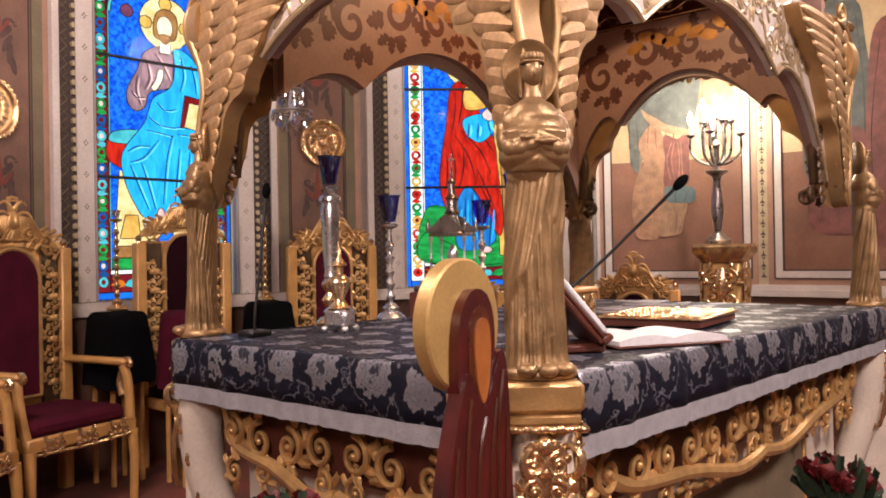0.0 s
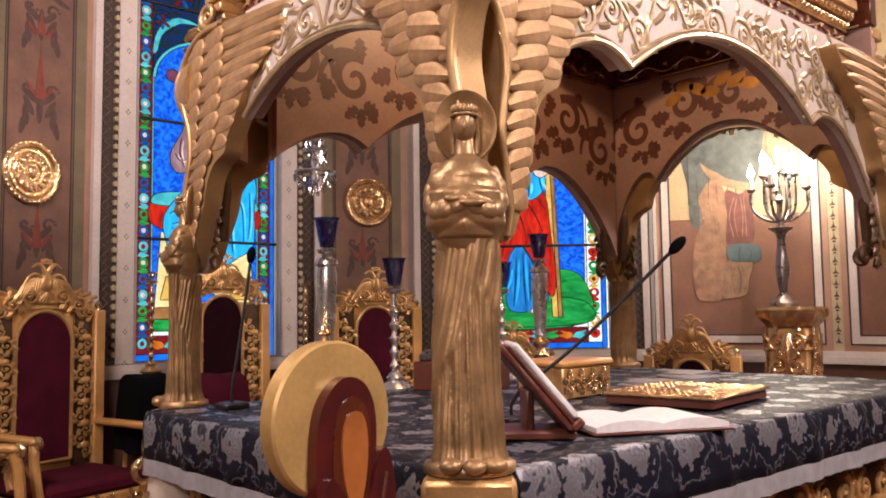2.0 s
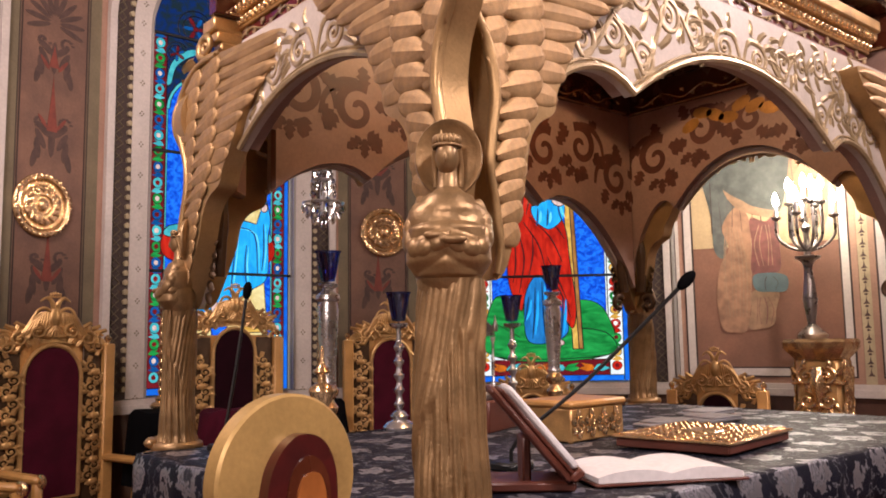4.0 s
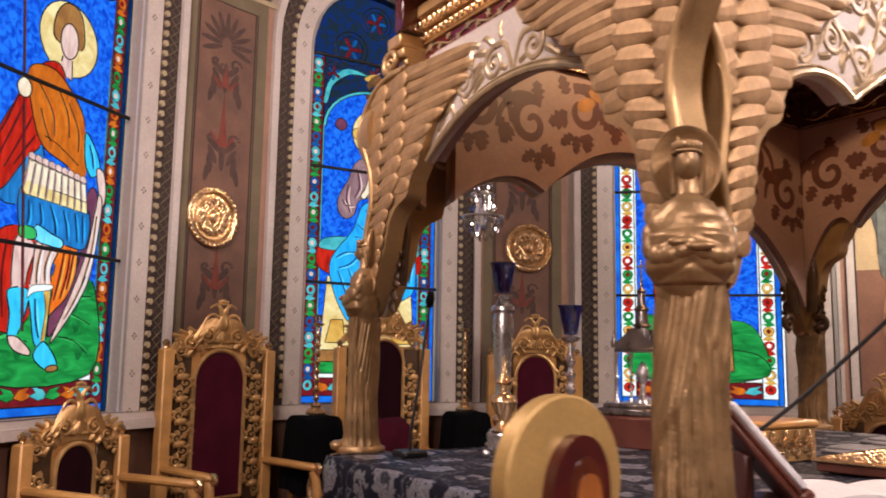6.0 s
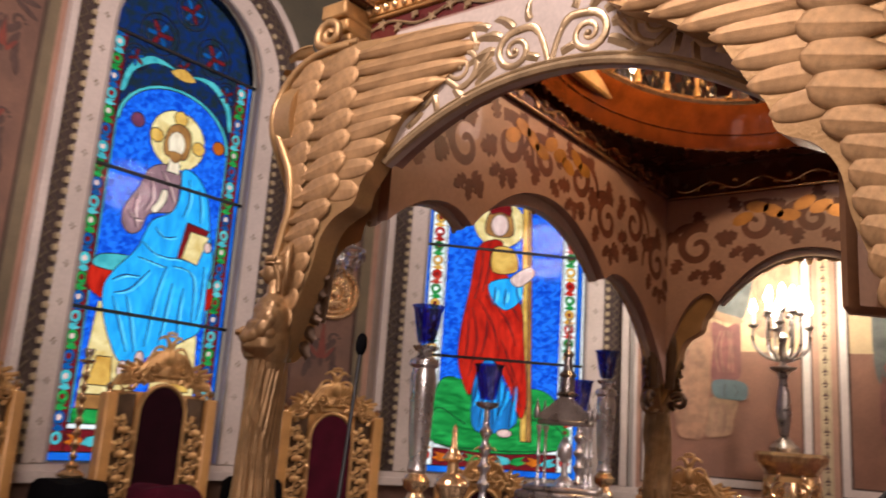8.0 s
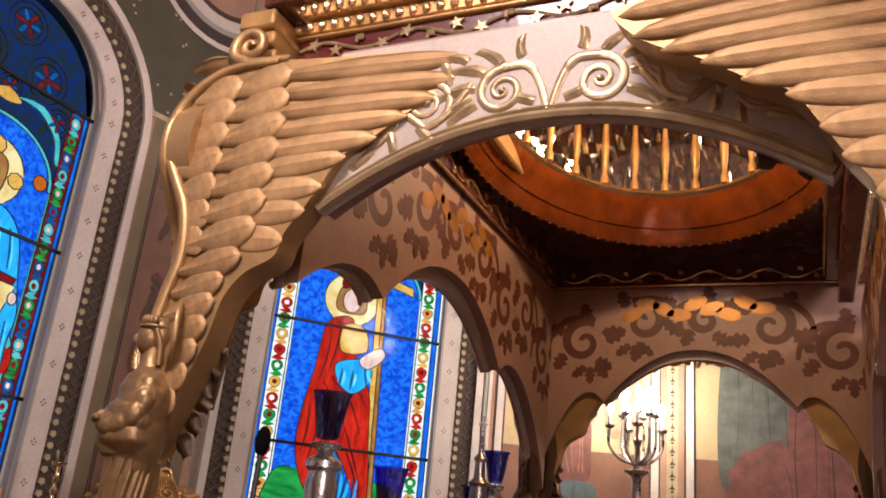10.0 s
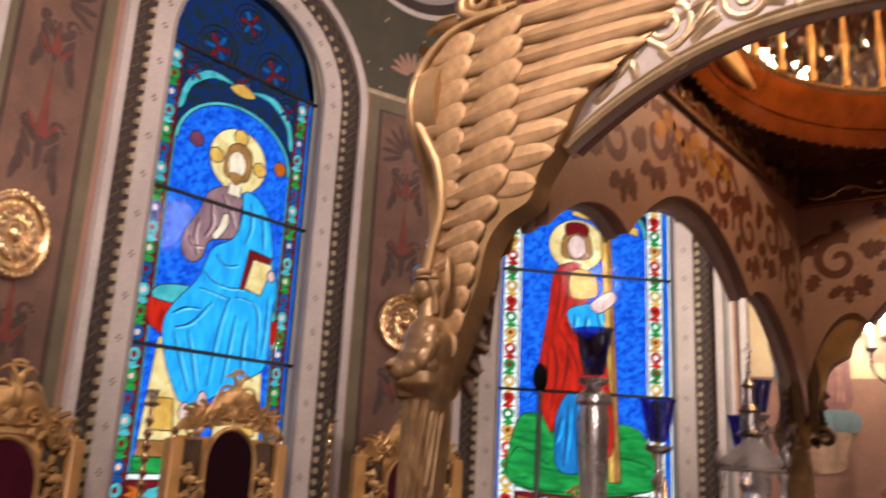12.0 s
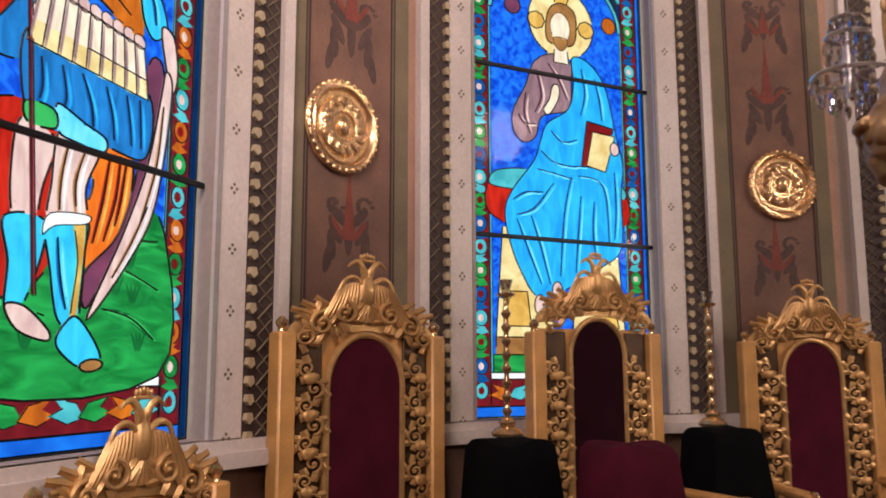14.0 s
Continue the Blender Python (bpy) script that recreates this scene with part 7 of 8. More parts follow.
# ---- covered stands with gilt candlesticks between the thrones ----
def draped_stand(x, y, facing, cloth=None, label="small stand under a plain black cloth beside the thrones"):
    root = thing("draped_stand", label, "stand", pose(x, y, 0, 0, 0, facing + 90), "draped stands")
    g = Geo()
    n = 40
    vs = []
    prof = ((0.0, 1.04), (0.10, 1.04), (0.17, 1.035), (0.195, 1.01), (0.21, 0.90), (0.235, 0.72), (0.25, 0.60))
    for r, z in prof:
        for i in range(n):
            a = 2 * math.pi * i / n
            f = 1 + (0.06 * math.sin(7 * a) + 0.03 * math.sin(13 * a)) * max(0, (0.98 - z) / 0.4)
            c, s = math.cos(a), math.sin(a)
            sq = 1 / max(abs(c), abs(s)) ** 0.55
            vs.append((0.76 * r * f * c * sq, 0.72 * r * f * s * sq, z + 0.012 * math.sin(3 * a + x * 7) * (r / 0.2)))
    g.add(vs, [[j * n + i, j * n + (i + 1) % n, (j + 1) * n + (i + 1) % n, (j + 1) * n + i] for j in range(len(prof) - 1) for i in range(n)])
    part("cloth", g, cloth or BLACK_CLOTH, root, "hanging cloth cover")
    for sx in (-1, 1):
        for sy in (-1, 1):
            part("leg", Geo().tube([(sx * 0.10, sy * 0.09, 0.98), (sx * 0.10, sy * 0.09, 0.0)], 0.016, 8), OAK, root)
    return root


draped_stand(-3.72, 0.76, 8)
draped_stand(-3.74, 1.90, -8)
draped_stand(-3.36, 1.04, 0, VELVET, "low stand under a wine velvet cover before the middle throne")


def candlestick(x, y, z, h, mat, label, cup=None, group="candlesticks", stout=False):
    root = thing("candlestick", label, "candlestick", pose(x, y, z), group)
    prof = [(0.0, 0.0), (0.062, 0.0), (0.066, 0.012), (0.05, 0.03), (0.03, 0.04), (0.036, 0.055), (0.018, 0.075)]
    part("foot", Geo().lathe(prof + [(0.0, 0.08)], 18), GOLD_LIT if stout else mat, root)
    if stout:
        part("knop", Geo().lathe([(0.018, 0.07), (0.034, 0.085), (0.040, 0.105), (0.026, 0.125), (0.022, 0.135), (0.038, 0.150), (0.042, 0.170), (0.026, 0.190), (0.0, 0.195)], 18), GOLD_LIT, root, "gilt double knop")
        part("stem", Geo().lathe([(0.024, 0.19), (0.030, 0.20), (0.026, 0.22), (0.033, 0.30), (0.037, 0.40), (0.040, 0.47), (0.034, 0.50), (0.046, 0.51), (0.044, 0.525), (0.022, 0.54), (0.012, h - 0.01), (0.0, h)], 18), mat, root, "thick silver stem")
    else:
        st, zz = [(0.012, 0.07)], 0.08
        while zz < h - 0.07:
            st += [(0.011, zz), (0.019, zz + 0.014), (0.021, zz + 0.022), (0.012, zz + 0.034), (0.010, zz + 0.052)]
            zz += 0.056
        part("stem", Geo().lathe(st + [(0.010, h - 0.01), (0.0, h)], 14), mat, root)
    part("drip_pan", Geo().lathe([(0.008, h - 0.03), (0.034, h - 0.02), (0.04, h - 0.008), (0.036, h - 0.006), (0.014, h - 0.016)], 18), mat, root)
    if cup:
        part("cup", Geo().lathe([(0.0, h), (0.026, h + 0.004), (0.034, h + 0.04), (0.046, h + 0.11), (0.052, h + 0.118), (0.049, h + 0.116), (0.043, h + 0.108), (0.031, h + 0.042), (0.022, h + 0.012), (0.0, h + 0.010)], 20), cup, root, "cobalt glass oil cup")
    else:
        part("socket", Geo().lathe([(0.0, h - 0.01), (0.012, h - 0.01), (0.02, h + 0.01), (0.03, h + 0.05), (0.027, h + 0.05), (0.016, h + 0.012)], 16), G_CRYSTAL, root, "small crystal socket")
    return root


candlestick(-3.82, 0.81, 1.04, 0.58, GOLD_LIT, "tall gilt turned candlestick on a black-draped stand")
candlestick(-3.84, 1.95, 1.04, 0.58, GOLD_LIT, "tall gilt turned candlestick on a black-draped stand")

# lamps along the far edge of the altar
candlestick(-1.43, 0.53, TOP, 0.575, SILVER, "tall thick-stemmed silver candlestick with a cobalt glass cup on the altar", G_CUP, "blue cup lamps", True)
candlestick(-1.43, 1.77, TOP, 0.575, SILVER, "tall thick-stemmed silver candlestick with a cobalt glass cup on the altar", G_CUP, "blue cup lamps", True)
candlestick(-1.40, 0.84, TOP, 0.425, SILVER, "shorter silver candlestick with a cobalt glass cup on the altar", G_CUP, "blue cup lamps")
candlestick(-1.38, 1.45, TOP, 0.425, SILVER, "shorter silver candlestick with a cobalt glass cup on the altar", G_CUP, "blue cup lamps")


def tabernacle(x, y, z):
    """A silver shrine: stepped wooden base, slim columns, a small vaulted roof and a tiered spire."""
    root = thing("tabernacle", "silver columned tabernacle with a tiered spire on a dark wooden base", "tabernacle", pose(x, y, z, 0, 0, 20) @ Matrix.Diagonal((0.78, 0.78, 1, 1)))
    part("base", Geo().box((0, 0, 0.06), (0.40, 0.34, 0.12), 0.008), LEATHER, root, "dark brown wooden base")
    part("slab", Geo().box((0, 0, 0.135), (0.36, 0.30, 0.03), 0.008).box((0, 0, 0.158), (0.31, 0.26, 0.018), 0.006), PEWTER, root, "dark silver slab")
    col = Geo().lathe([(0.0, 0.0), (0.014, 0.0), (0.014, 0.01), (0.007, 0.02), (0.006, 0.09), (0.010, 0.10), (0.006, 0.11), (0.006, 0.17), (0.013, 0.185), (0.013, 0.195), (0.0, 0.195)], 12).mesh("column", SILVER, 40)
    for sx in (-1, 1):
        for sy in (-1, 1):
            part("column", col, None, root, "slim silver column", pose(sx * 0.10, sy * 0.08, 0.165))
    part("vessel", Geo().lathe([(0.0, 0.165), (0.045, 0.165), (0.04, 0.18), (0.015, 0.20), (0.012, 0.24), (0.03, 0.26), (0.032, 0.29), (0.012, 0.32), (0.0, 0.33)], 16), SILVER, root, "silver vessel")
    roof = Geo().box((0, 0, 0.37), (0.22, 0.18, 0.016), 0.005)
    for sx in (-1, 1):
        roof.prism(flat([(-0.10, 0.38), (-0.06, 0.42), (0.0, 0.455), (0.06, 0.42), (0.10, 0.38)], 4), sx * 0.095 - 0.006, sx * 0.095 + 0.006)
    for sx in (-1, 1):
        for sy in (-1, 1):
            roof.lathe([(0.012, 0.38), (0.016, 0.40), (0.006, 0.425), (0.0, 0.45)], 10, pose(sx * 0.11, sy * 0.09, 0))
    part("roof", roof, PEWTER, root, "small vaulted silver roof")
    part("spire", Geo().lathe([(0.045, 0.375), (0.042, 0.42), (0.03, 0.455), (0.05, 0.465), (0.034, 0.475), (0.03, 0.52), (0.04, 0.53), (0.022, 0.545), (0.018, 0.59), (0.026, 0.60), (0.010, 0.615), (0.006, 0.66), (0.0, 0.67)], 20), PEWTER, root, "tiered silver spire")
    part("finial", Geo().box((0, 0, 0.695), (0.008, 0.008, 0.06), 0.002).box((0, 0, 0.70), (0.036, 0.008, 0.008), 0.002), SILVER, root, "small silver cross")
    return root


tabernacle(-1.22, 1.05, TOP)


def reliquary(x, y, z):
    """A small silver box on feet with a gilt vase-shaped stem and finial."""
    root = thing("reliquary", "silver box with gilt vase-shaped stem on the altar", "reliquary", pose(x, y, z, 0, 0, 20))
    part("foot_box", Geo().box((0, 0, 0.055), (0.09, 0.09, 0.07), 0.012), SILVER, root)
    for sx in (-1, 1):
        for sy in (-1, 1):
            part("foot", Geo().ell((sx * 0.042, sy * 0.042, 0.014), (0.014, 0.014, 0.014), 10, 7), SILVER, root)
    part("stem", Geo().lathe([(0.05, 0.09), (0.03, 0.10), (0.018, 0.12), (0.022, 0.135), (0.038, 0.165), (0.046, 0.185), (0.04, 0.20), (0.016, 0.215), (0.014, 0.24), (0.03, 0.25), (0.02, 0.262), (0.008, 0.28), (0.006, 0.33), (0.0, 0.34)], 20), GOLD_LIT, root, "gilt vase-shaped stem")
    return root


reliquary(-1.16, 0.34, TOP)


def microphone(base, tip, name_label):
    root = thing("microphone", name_label, "microphone", pose(*base))
    b, t = Vector(base), Vector(tip)
    d = t - b
    part("base_block", Geo().box((0, 0, 0.012), (0.09, 0.09, 0.024), 0.006), BLACK_METAL, root)
    pts = [(0, 0, 0.02), (0, 0, 0.05)] + [tuple(p) for p in smooth_path([(d.x * 0.05, d.y * 0.05, max(0.09, d.z * 0.18)), tuple(d * 0.45 + Vector((0, 0, 0.02))), tuple(d)], 8)]
    part("gooseneck", Geo().tube(pts, 0.0055, 7), BLACK_METAL, root)
    w = d.normalized()
    part("windscreen", Geo().ell((0, 0, 0.0), (0.016, 0.016, 0.032), 12, 9), BLACK_CLOTH, root, "black foam windscreen", Matrix.Translation(d) @ w.to_track_quat("Z", "Y").to_matrix().to_4x4())
    return root


microphone((-0.36, 0.44, TOP), (0.01, 0.735, 1.57), "black gooseneck microphone standing on the altar")
microphone((-1.30, 0.06, TOP), (-1.355, 0.16, 1.605), "black gooseneck microphone at the altar corner")


def book_stand(x, y, z):
    """A sloping wooden stand with an open book, seen from its side."""
    root = thing("book_stand", "sloping dark wooden book stand on the altar", "book stand", pose(x, y, z, 0, 0, 51))
    tilt = 50
    q = pose(0, 0, 0.03, 0, tilt, 0)
    part("board", Geo().box((-0.13, 0, 0.0), (0.27, 0.21, 0.018), 0.006), LEATHER, root, "", q)
    part("ledge", Geo().box((0.005, 0, 0.02), (0.02, 0.21, 0.035), 0.005), LEATHER, root, "", q)
    part("strut", Geo().box((-0.09, 0, 0.065), (0.02, 0.12, 0.11), 0.005), LEATHER, root)
    part("foot", Geo().box((-0.08, 0, 0.012), (0.20, 0.16, 0.024), 0.006), LEATHER, root)
    b = thing("altar_book", "thick red-brown bound book resting on the stand", "book", pose(x, y, z, 0, 0, 51) @ q)
    part("cover", Geo().box((-0.125, 0, 0.0155), (0.245, 0.20, 0.010), 0.003), LEATHER, b)
    part("page_block", Geo().box((-0.125, 0, 0.030), (0.235, 0.19, 0.018), 0.006), PAPER, b)
    return root


book_stand(-0.085, 0.34, TOP + 0.004)


def open_book(x, y, z, rz):
    root = thing("open_book", "open white-paged book lying on the altar", "book", pose(x, y, z, 0, 0, rz))
    w, h, n = 0.185, 0.24, 10
    part("cover", Geo().box((0, 0, 0.004), (2 * w + 0.02, h + 0.02, 0.006), 0.002), LEATHER, root)
    for s in (-1, 1):
        low = [(s * w * i / n, 0.008) for i in range(n + 1)]
        high = [(s * w * i / n, 0.012 + 0.024 * math.sin(math.pi * min(1, 0.12 + 0.8 * i / n)) ** 0.7) for i in range(n + 1)]
        part("page_block", Geo().strip(low, high, -h / 2, h / 2), PAPER, root)
    return root


open_book(-0.03, 0.60, TOP + 0.005, 62)


def gospel(x, y, z, rz):
    """A gilded metal book cover with bosses, flat on the table."""
    root = thing("gospel_book", "gilded metal-covered gospel book with jewelled bosses", "book", pose(x, y, z, 0, 0, rz) @ Matrix.Diagonal((1.12, 1.05, 1, 1)))
    part("page_block", Geo().box((0, 0, 0.018), (0.33, 0.44, 0.028), 0.004), LEATHER, root)
    part("cover", Geo().box((0, 0, 0.037), (0.35, 0.46, 0.010), 0.003), GOLD_LIT, root)
    g = Geo()
    for i in range(9):
        for j in range(12):
            if 2 < i < 6 and 3 < j < 8:
                continue
            g.ell((-0.15 + 0.0375 * i, -0.20 + 0.0365 * j, 0.043), (0.013, 0.013, 0.007), 7, 4)
    g.ell((0, 0, 0.043), (0.06, 0.08, 0.008), 18, 6)
    part("boss_relief", g, GOLD_LIT, root, "gilded bosses")
    return root


gospel(-0.28, 1.22, TOP + 0.005, 8)


def casket(x, y, z, rz):
    root = thing("casket", "small gilded casket with lid on the altar", "casket", pose(x, y, z, 0, 0, rz))
    part("box", Geo().box((0, 0, 0.055), (0.20, 0.30, 0.11), 0.006), GOLD, root)
    part("lid", Geo().box((0, 0, 0.122), (0.22, 0.32, 0.024), 0.008), OAK, root, "brown wooden lid")
    g = Geo()
    for s in (-1, 1):
        for i in range(4):
            acanthus(g, pose(s * 0.101, -0.105 + 0.07 * i, 0.055, 0, 0, 90 * s), 0.026, s, 4)
    part("relief", g, GOLD_LIT, root, "gilded scroll relief")
    for sx in (-1, 1):
        for sy in (-1, 1):
            part("foot", Geo().ell((sx * 0.085, sy * 0.135, 0.006), (0.014, 0.014, 0.012), 8, 6), GOLD, root)
    return root


casket(-0.70, 1.08, TOP + 0.008, 4)


def altar_glare(x, y, z):
    """Pale flat slabs in the middle of the altar, put in for the brocade's glare."""
    for i, (dx, dy, w, h, a) in enumerate(((0, 0, 0.16, 0.22, 10), (0.02, 0.28, 0.18, 0.2, -8), (-0.14, 0.5, 0.16, 0.24, 4))):
        solid("glare_slab", Geo().box((0, 0, 0.006), (w, h, 0.012), 0.005).box((0.01, 0.01, 0.017), (w * 0.9, h * 0.85, 0.010), 0.004), LACE, "white slab standing in for glare on the altar brocade", "cloth", pose(x + dx, y + dy, z, 0, 0, a), "folded cloths")


altar_glare(-0.72, 1.62, TOP + 0.006)


# ---- painted figure board in front of the altar ----
def icon_board(x, y, rz):
    """A cut-out painted board: gilded round ground behind a dark red hooded shape, on a staff."""
    root = thing("painted_board", "cut-out painted board with gold disc and dark red mantle", "icon", pose(x, y, 0, 0, 0, rz))
    q = pose(0, 0.008, 1.229, 90, 0, 0)
    part("gold_disc", Geo().lathe([(0.0, 0.014), (0.118, 0.014), (0.122, 0.010), (0.122, -0.016), (0.118, -0.020), (0.0, -0.020)], 56), ICON_GOLD, root, "gilded round ground", q)
    hood = flat([(-0.050, 1.10), (-0.056, 1.18), (-0.045, 1.25), (-0.006, 1.292), (0.040, 1.286), (0.066, 1.245), (0.070, 1.18), (0.062, 1.10), (0.0, 1.05)], 6)
    part("hood", Geo().prism(hood, -0.026, 0.0), ICON_RED, root, "dark red painted hood")
    part("hood_lining", Geo().prism(flat([(-0.020, 1.12), (-0.024, 1.19), (-0.012, 1.245), (0.020, 1.264), (0.050, 1.235), (0.056, 1.17), (0.045, 1.10), (0.01, 1.075)], 6), -0.0285, -0.024), MAHOGANY, root, "dark brown painted lining")
    part("oval_patch", Geo().prism(flat([(0.004, 1.235), (-0.008, 1.195), (-0.002, 1.13), (0.018, 1.085), (0.038, 1.12), (0.046, 1.19), (0.034, 1.236)], 6), -0.032, -0.027), ICON_SKIN, root, "plain ochre oval")
    mantle = flat([(-0.13, 0.45), (-0.128, 0.72), (-0.118, 0.90), (-0.085, 1.03), (-0.052, 1.115), (-0.030, 1.145), (0.0, 1.10), (0.022, 1.075), (0.045, 1.10), (0.068, 1.165), (0.088, 1.175), (0.104, 1.12), (0.112, 0.98), (0.122, 0.75), (0.12, 0.45)], 6)
    part("mantle", Geo().prism(mantle, -0.034, -0.002), ICON_RED, root, "dark red painted mantle")
    folds = ([(0.02, 1.06), (-0.01, 0.95), (-0.03, 0.6)], [(0.085, 1.14), (0.060, 0.98), (0.07, 0.6)], [(-0.075, 1.02), (-0.09, 0.88), (-0.08, 0.55)], [(-0.03, 1.10), (-0.05, 0.95), (-0.055, 0.7)], [(0.06, 1.09), (0.035, 0.95), (0.03, 0.7)], [(0.10, 1.05), (0.09, 0.9), (0.10, 0.6)])
    for ln in folds:
        part("fold_line", Geo().tube(smooth_path([(fx, -0.035, fz) for fx, fz in ln], 6), 0.0045, 6), MAHOGANY, root)
    part("staff", Geo().tube([(0, 0.018, 0.0), (0, 0.018, 1.1)], 0.018, 10), OAK, root)
    part("foot_plate", Geo().lathe([(0.0, 0.0), (0.15, 0.0), (0.15, 0.02), (0.05, 0.05), (0.02, 0.07), (0.0, 0.07)], 26), OAK, root)
    return root


icon_board(0.20, -0.545, 98)


# ---- flowers in front of the altar ----
def bouquet(x, y, z, seed):
    root = thing("bouquet", "dark red and green flowers in front of the altar", "flowers", pose(x, y, 0), "bouquets")
    rnd = random.Random(seed)
    part("vase", Geo().lathe([(0.0, 0.0), (0.06, 0.0), (0.08, 0.1), (0.09, z - 0.25), (0.06, z - 0.12), (0.075, z - 0.08), (0.06, z - 0.09), (0.0, z - 0.12)], 18), SILVER, root)
    petal = leaf_geo(0.045, 0.04, 0.012, 0.0, 4)
    for i in range(10):
        a, r = rnd.uniform(0, 6.28), rnd.uniform(0.02, 0.12)
        fx, fy, fz = r * math.cos(a), r * math.sin(a), z + rnd.uniform(-0.06, 0.05)
        g = Geo()
        for k in range(9):
            g.add(petal.v, petal.f, pose(fx, fy, fz, rnd.uniform(-50, 50), rnd.uniform(-60, -10), 40 * k))
        fl = part("flower", g, FLOWER_RED, root, "dark red bloom")
        part("stalk", Geo().tube([(fx * 0.3, fy * 0.3, z - 0.14), (fx, fy, fz)], 0.004, 5), FOLIAGE, fl)
    lf = Geo()
    for i in range(26):
        m = pose(rnd.uniform(-0.05, 0.05), rnd.uniform(-0.05, 0.05), z - 0.08, rnd.uniform(-40, 40), rnd.uniform(-80, 10), rnd.uniform(0, 360))
        p = leaf_geo(0.15, 0.05, 0.01, 0.02, 5)
        lf.add(p.v, p.f, m)
    part("foliage", lf, FOLIAGE, root, "dark green leaves")
    return root


bouquet(-0.50, -0.42, 0.70, 3)
bouquet(0.37, 1.05, 0.64, 5)


# ---- the painted wall beyond the third window ----
def painted_panel(a_left, a_right, name, figures, shapes=()):
    """A framed wall painting between two angles: brown below, cream above, plain draped shapes."""
    a0 = (a_left + a_right) / 2
    hw = math.radians(abs(a_left - a_right) / 2) * RW
    root = thing(name, "framed wall painting with brown ground and plain draped shapes", "wall painting", kind="structure")
    z0, z1 = 1.20, 3.9
    g = Geo()
    curved_rect(g, a0, -hw, hw, z0, z1, 0.0, 0.006, 12)
    part("brown_ground", g, BROWN_WALL, root, smooth=0)
    g = Geo()
    curved_rect(g, a0, -hw, hw, 2.07, z1, 0.005, 0.010, 12)
    part("cream_ground", g, CREAM_WALL, root, smooth=0)
    for d0, d1, h, mat in ((0.0, 0.012, 0.016, UMBER), (0.012, 0.062, 0.022, MARBLE), (0.062, 0.072, 0.026, UMBER), (0.072, 0.115, 0.018, SALMON)):
        g = Geo()
        for s in (-1, 1):
            x0, x1 = sorted((s * (hw + d0), s * (hw + d1)))
            curved_rect(g, a0, x0, x1, z0 - d1, z1, 0.0, h, 2)
        curved_rect(g, a0, -hw - d0, hw + d0, z0 - d1, z0 - d0, 0.0, h, 12)
        part("frame_moulding", g, mat, root, smooth=0)
    for i, (x, w, zt, zb, mat, nf) in enumerate(figures):
        g, f = Geo(), Geo()
        ctrl = [(x - w * 0.35, zt), (x - w * 0.55, zt - 0.3 * (zt - zb)), (x - w * 0.62, zb + 0.25 * (zt - zb)), (x - w * 0.5, zb), (x, zb - 0.03), (x + w * 0.5, zb), (x + w * 0.6, zb + 0.3 * (zt - zb)), (x + w * 0.45, zt - 0.25 * (zt - zb)), (x + w * 0.3, zt)]
        curved(g, a0, flat(ctrl, 5), 0.0115 + 0.0015 * i, 0.006)
        p = part("draped_shape", g, mat, root, smooth=0)
        rnd = random.Random(i * 7 + int(a0))
        for k in range(nf):
            t = (k + 0.5) / nf - 0.5
            pts = [on_wall(a0, x + w * (t * 0.7), zt - 0.1, 0.012 + 0.0015 * i), on_wall(a0, x + w * (t * 0.9) + rnd.uniform(-0.06, 0.06), (zt + zb) / 2 + rnd.uniform(-0.15, 0.15), 0.012 + 0.0015 * i), on_wall(a0, x + w * t, zb + 0.05, 0.012 + 0.0015 * i)]
            f.tube(smooth_path(pts, 5), rnd.uniform(0.0015, 0.0035), 4)
        if nf:
            part("fold_lines", f, ROBE_ROSE if mat in (ROBE_TAN, ROBE_PEACH) else UMBER, p, smooth=0)
    for i, (mat, fold, nf, ctrl) in enumerate(shapes):
        g, f, lay = Geo(), Geo(), 0.0125 + 0.0012 * (i + len(figures))
        curved(g, a0, flat(ctrl, 6), lay, 0.006)
        p = part("draped_shape", g, mat, root, smooth=0)
        zs = [z for x, z in ctrl]
        xs = [x for x, z in ctrl]
        mid, wide, zt, zb = sum(xs) / len(xs), max(xs) - min(xs), max(zs), min(zs)
        rnd = random.Random(40 + i)
        for k in range(nf):
            t = (k + 0.5) / nf - 0.5
            pts = [on_wall(a0, mid + wide * 0.45 * t, zt - 0.16 * (zt - zb), lay), on_wall(a0, mid + wide * 0.6 * t + rnd.uniform(-0.03, 0.03), (zt + zb) / 2, lay), on_wall(a0, mid + wide * 0.62 * t, zb + 0.12 * (zt - zb), lay)]
            f.tube(smooth_path(pts, 6), rnd.uniform(0.002, 0.0045), 4)
        if nf:
            part("fold_lines", f, fold, p, smooth=0)
    return root


MANTLE = [(-0.46, 3.55), (-0.44, 3.0), (-0.425, 2.63), (-0.36, 2.30), (-0.349, 2.06), (-0.29, 1.99), (-0.25, 2.10), (-0.20, 2.34), (0.06, 2.28), (0.16, 2.40), (0.22, 2.9), (0.18, 3.5)]
SASH = [(-0.30, 2.72), (-0.25, 2.46), (-0.13, 2.325), (0.08, 2.262), (0.115, 2.30), (-0.08, 2.37), (-0.20, 2.50), (-0.25, 2.74)]
SKIRT = [(-0.18, 2.365), (-0.285, 2.22), (-0.245, 2.06), (-0.31, 1.93), (-0.345, 1.70), (-0.315, 1.48), (-0.23, 1.445), (-0.14, 1.475), (-0.10, 1.78), (-0.085, 2.05), (-0.095, 2.28)]
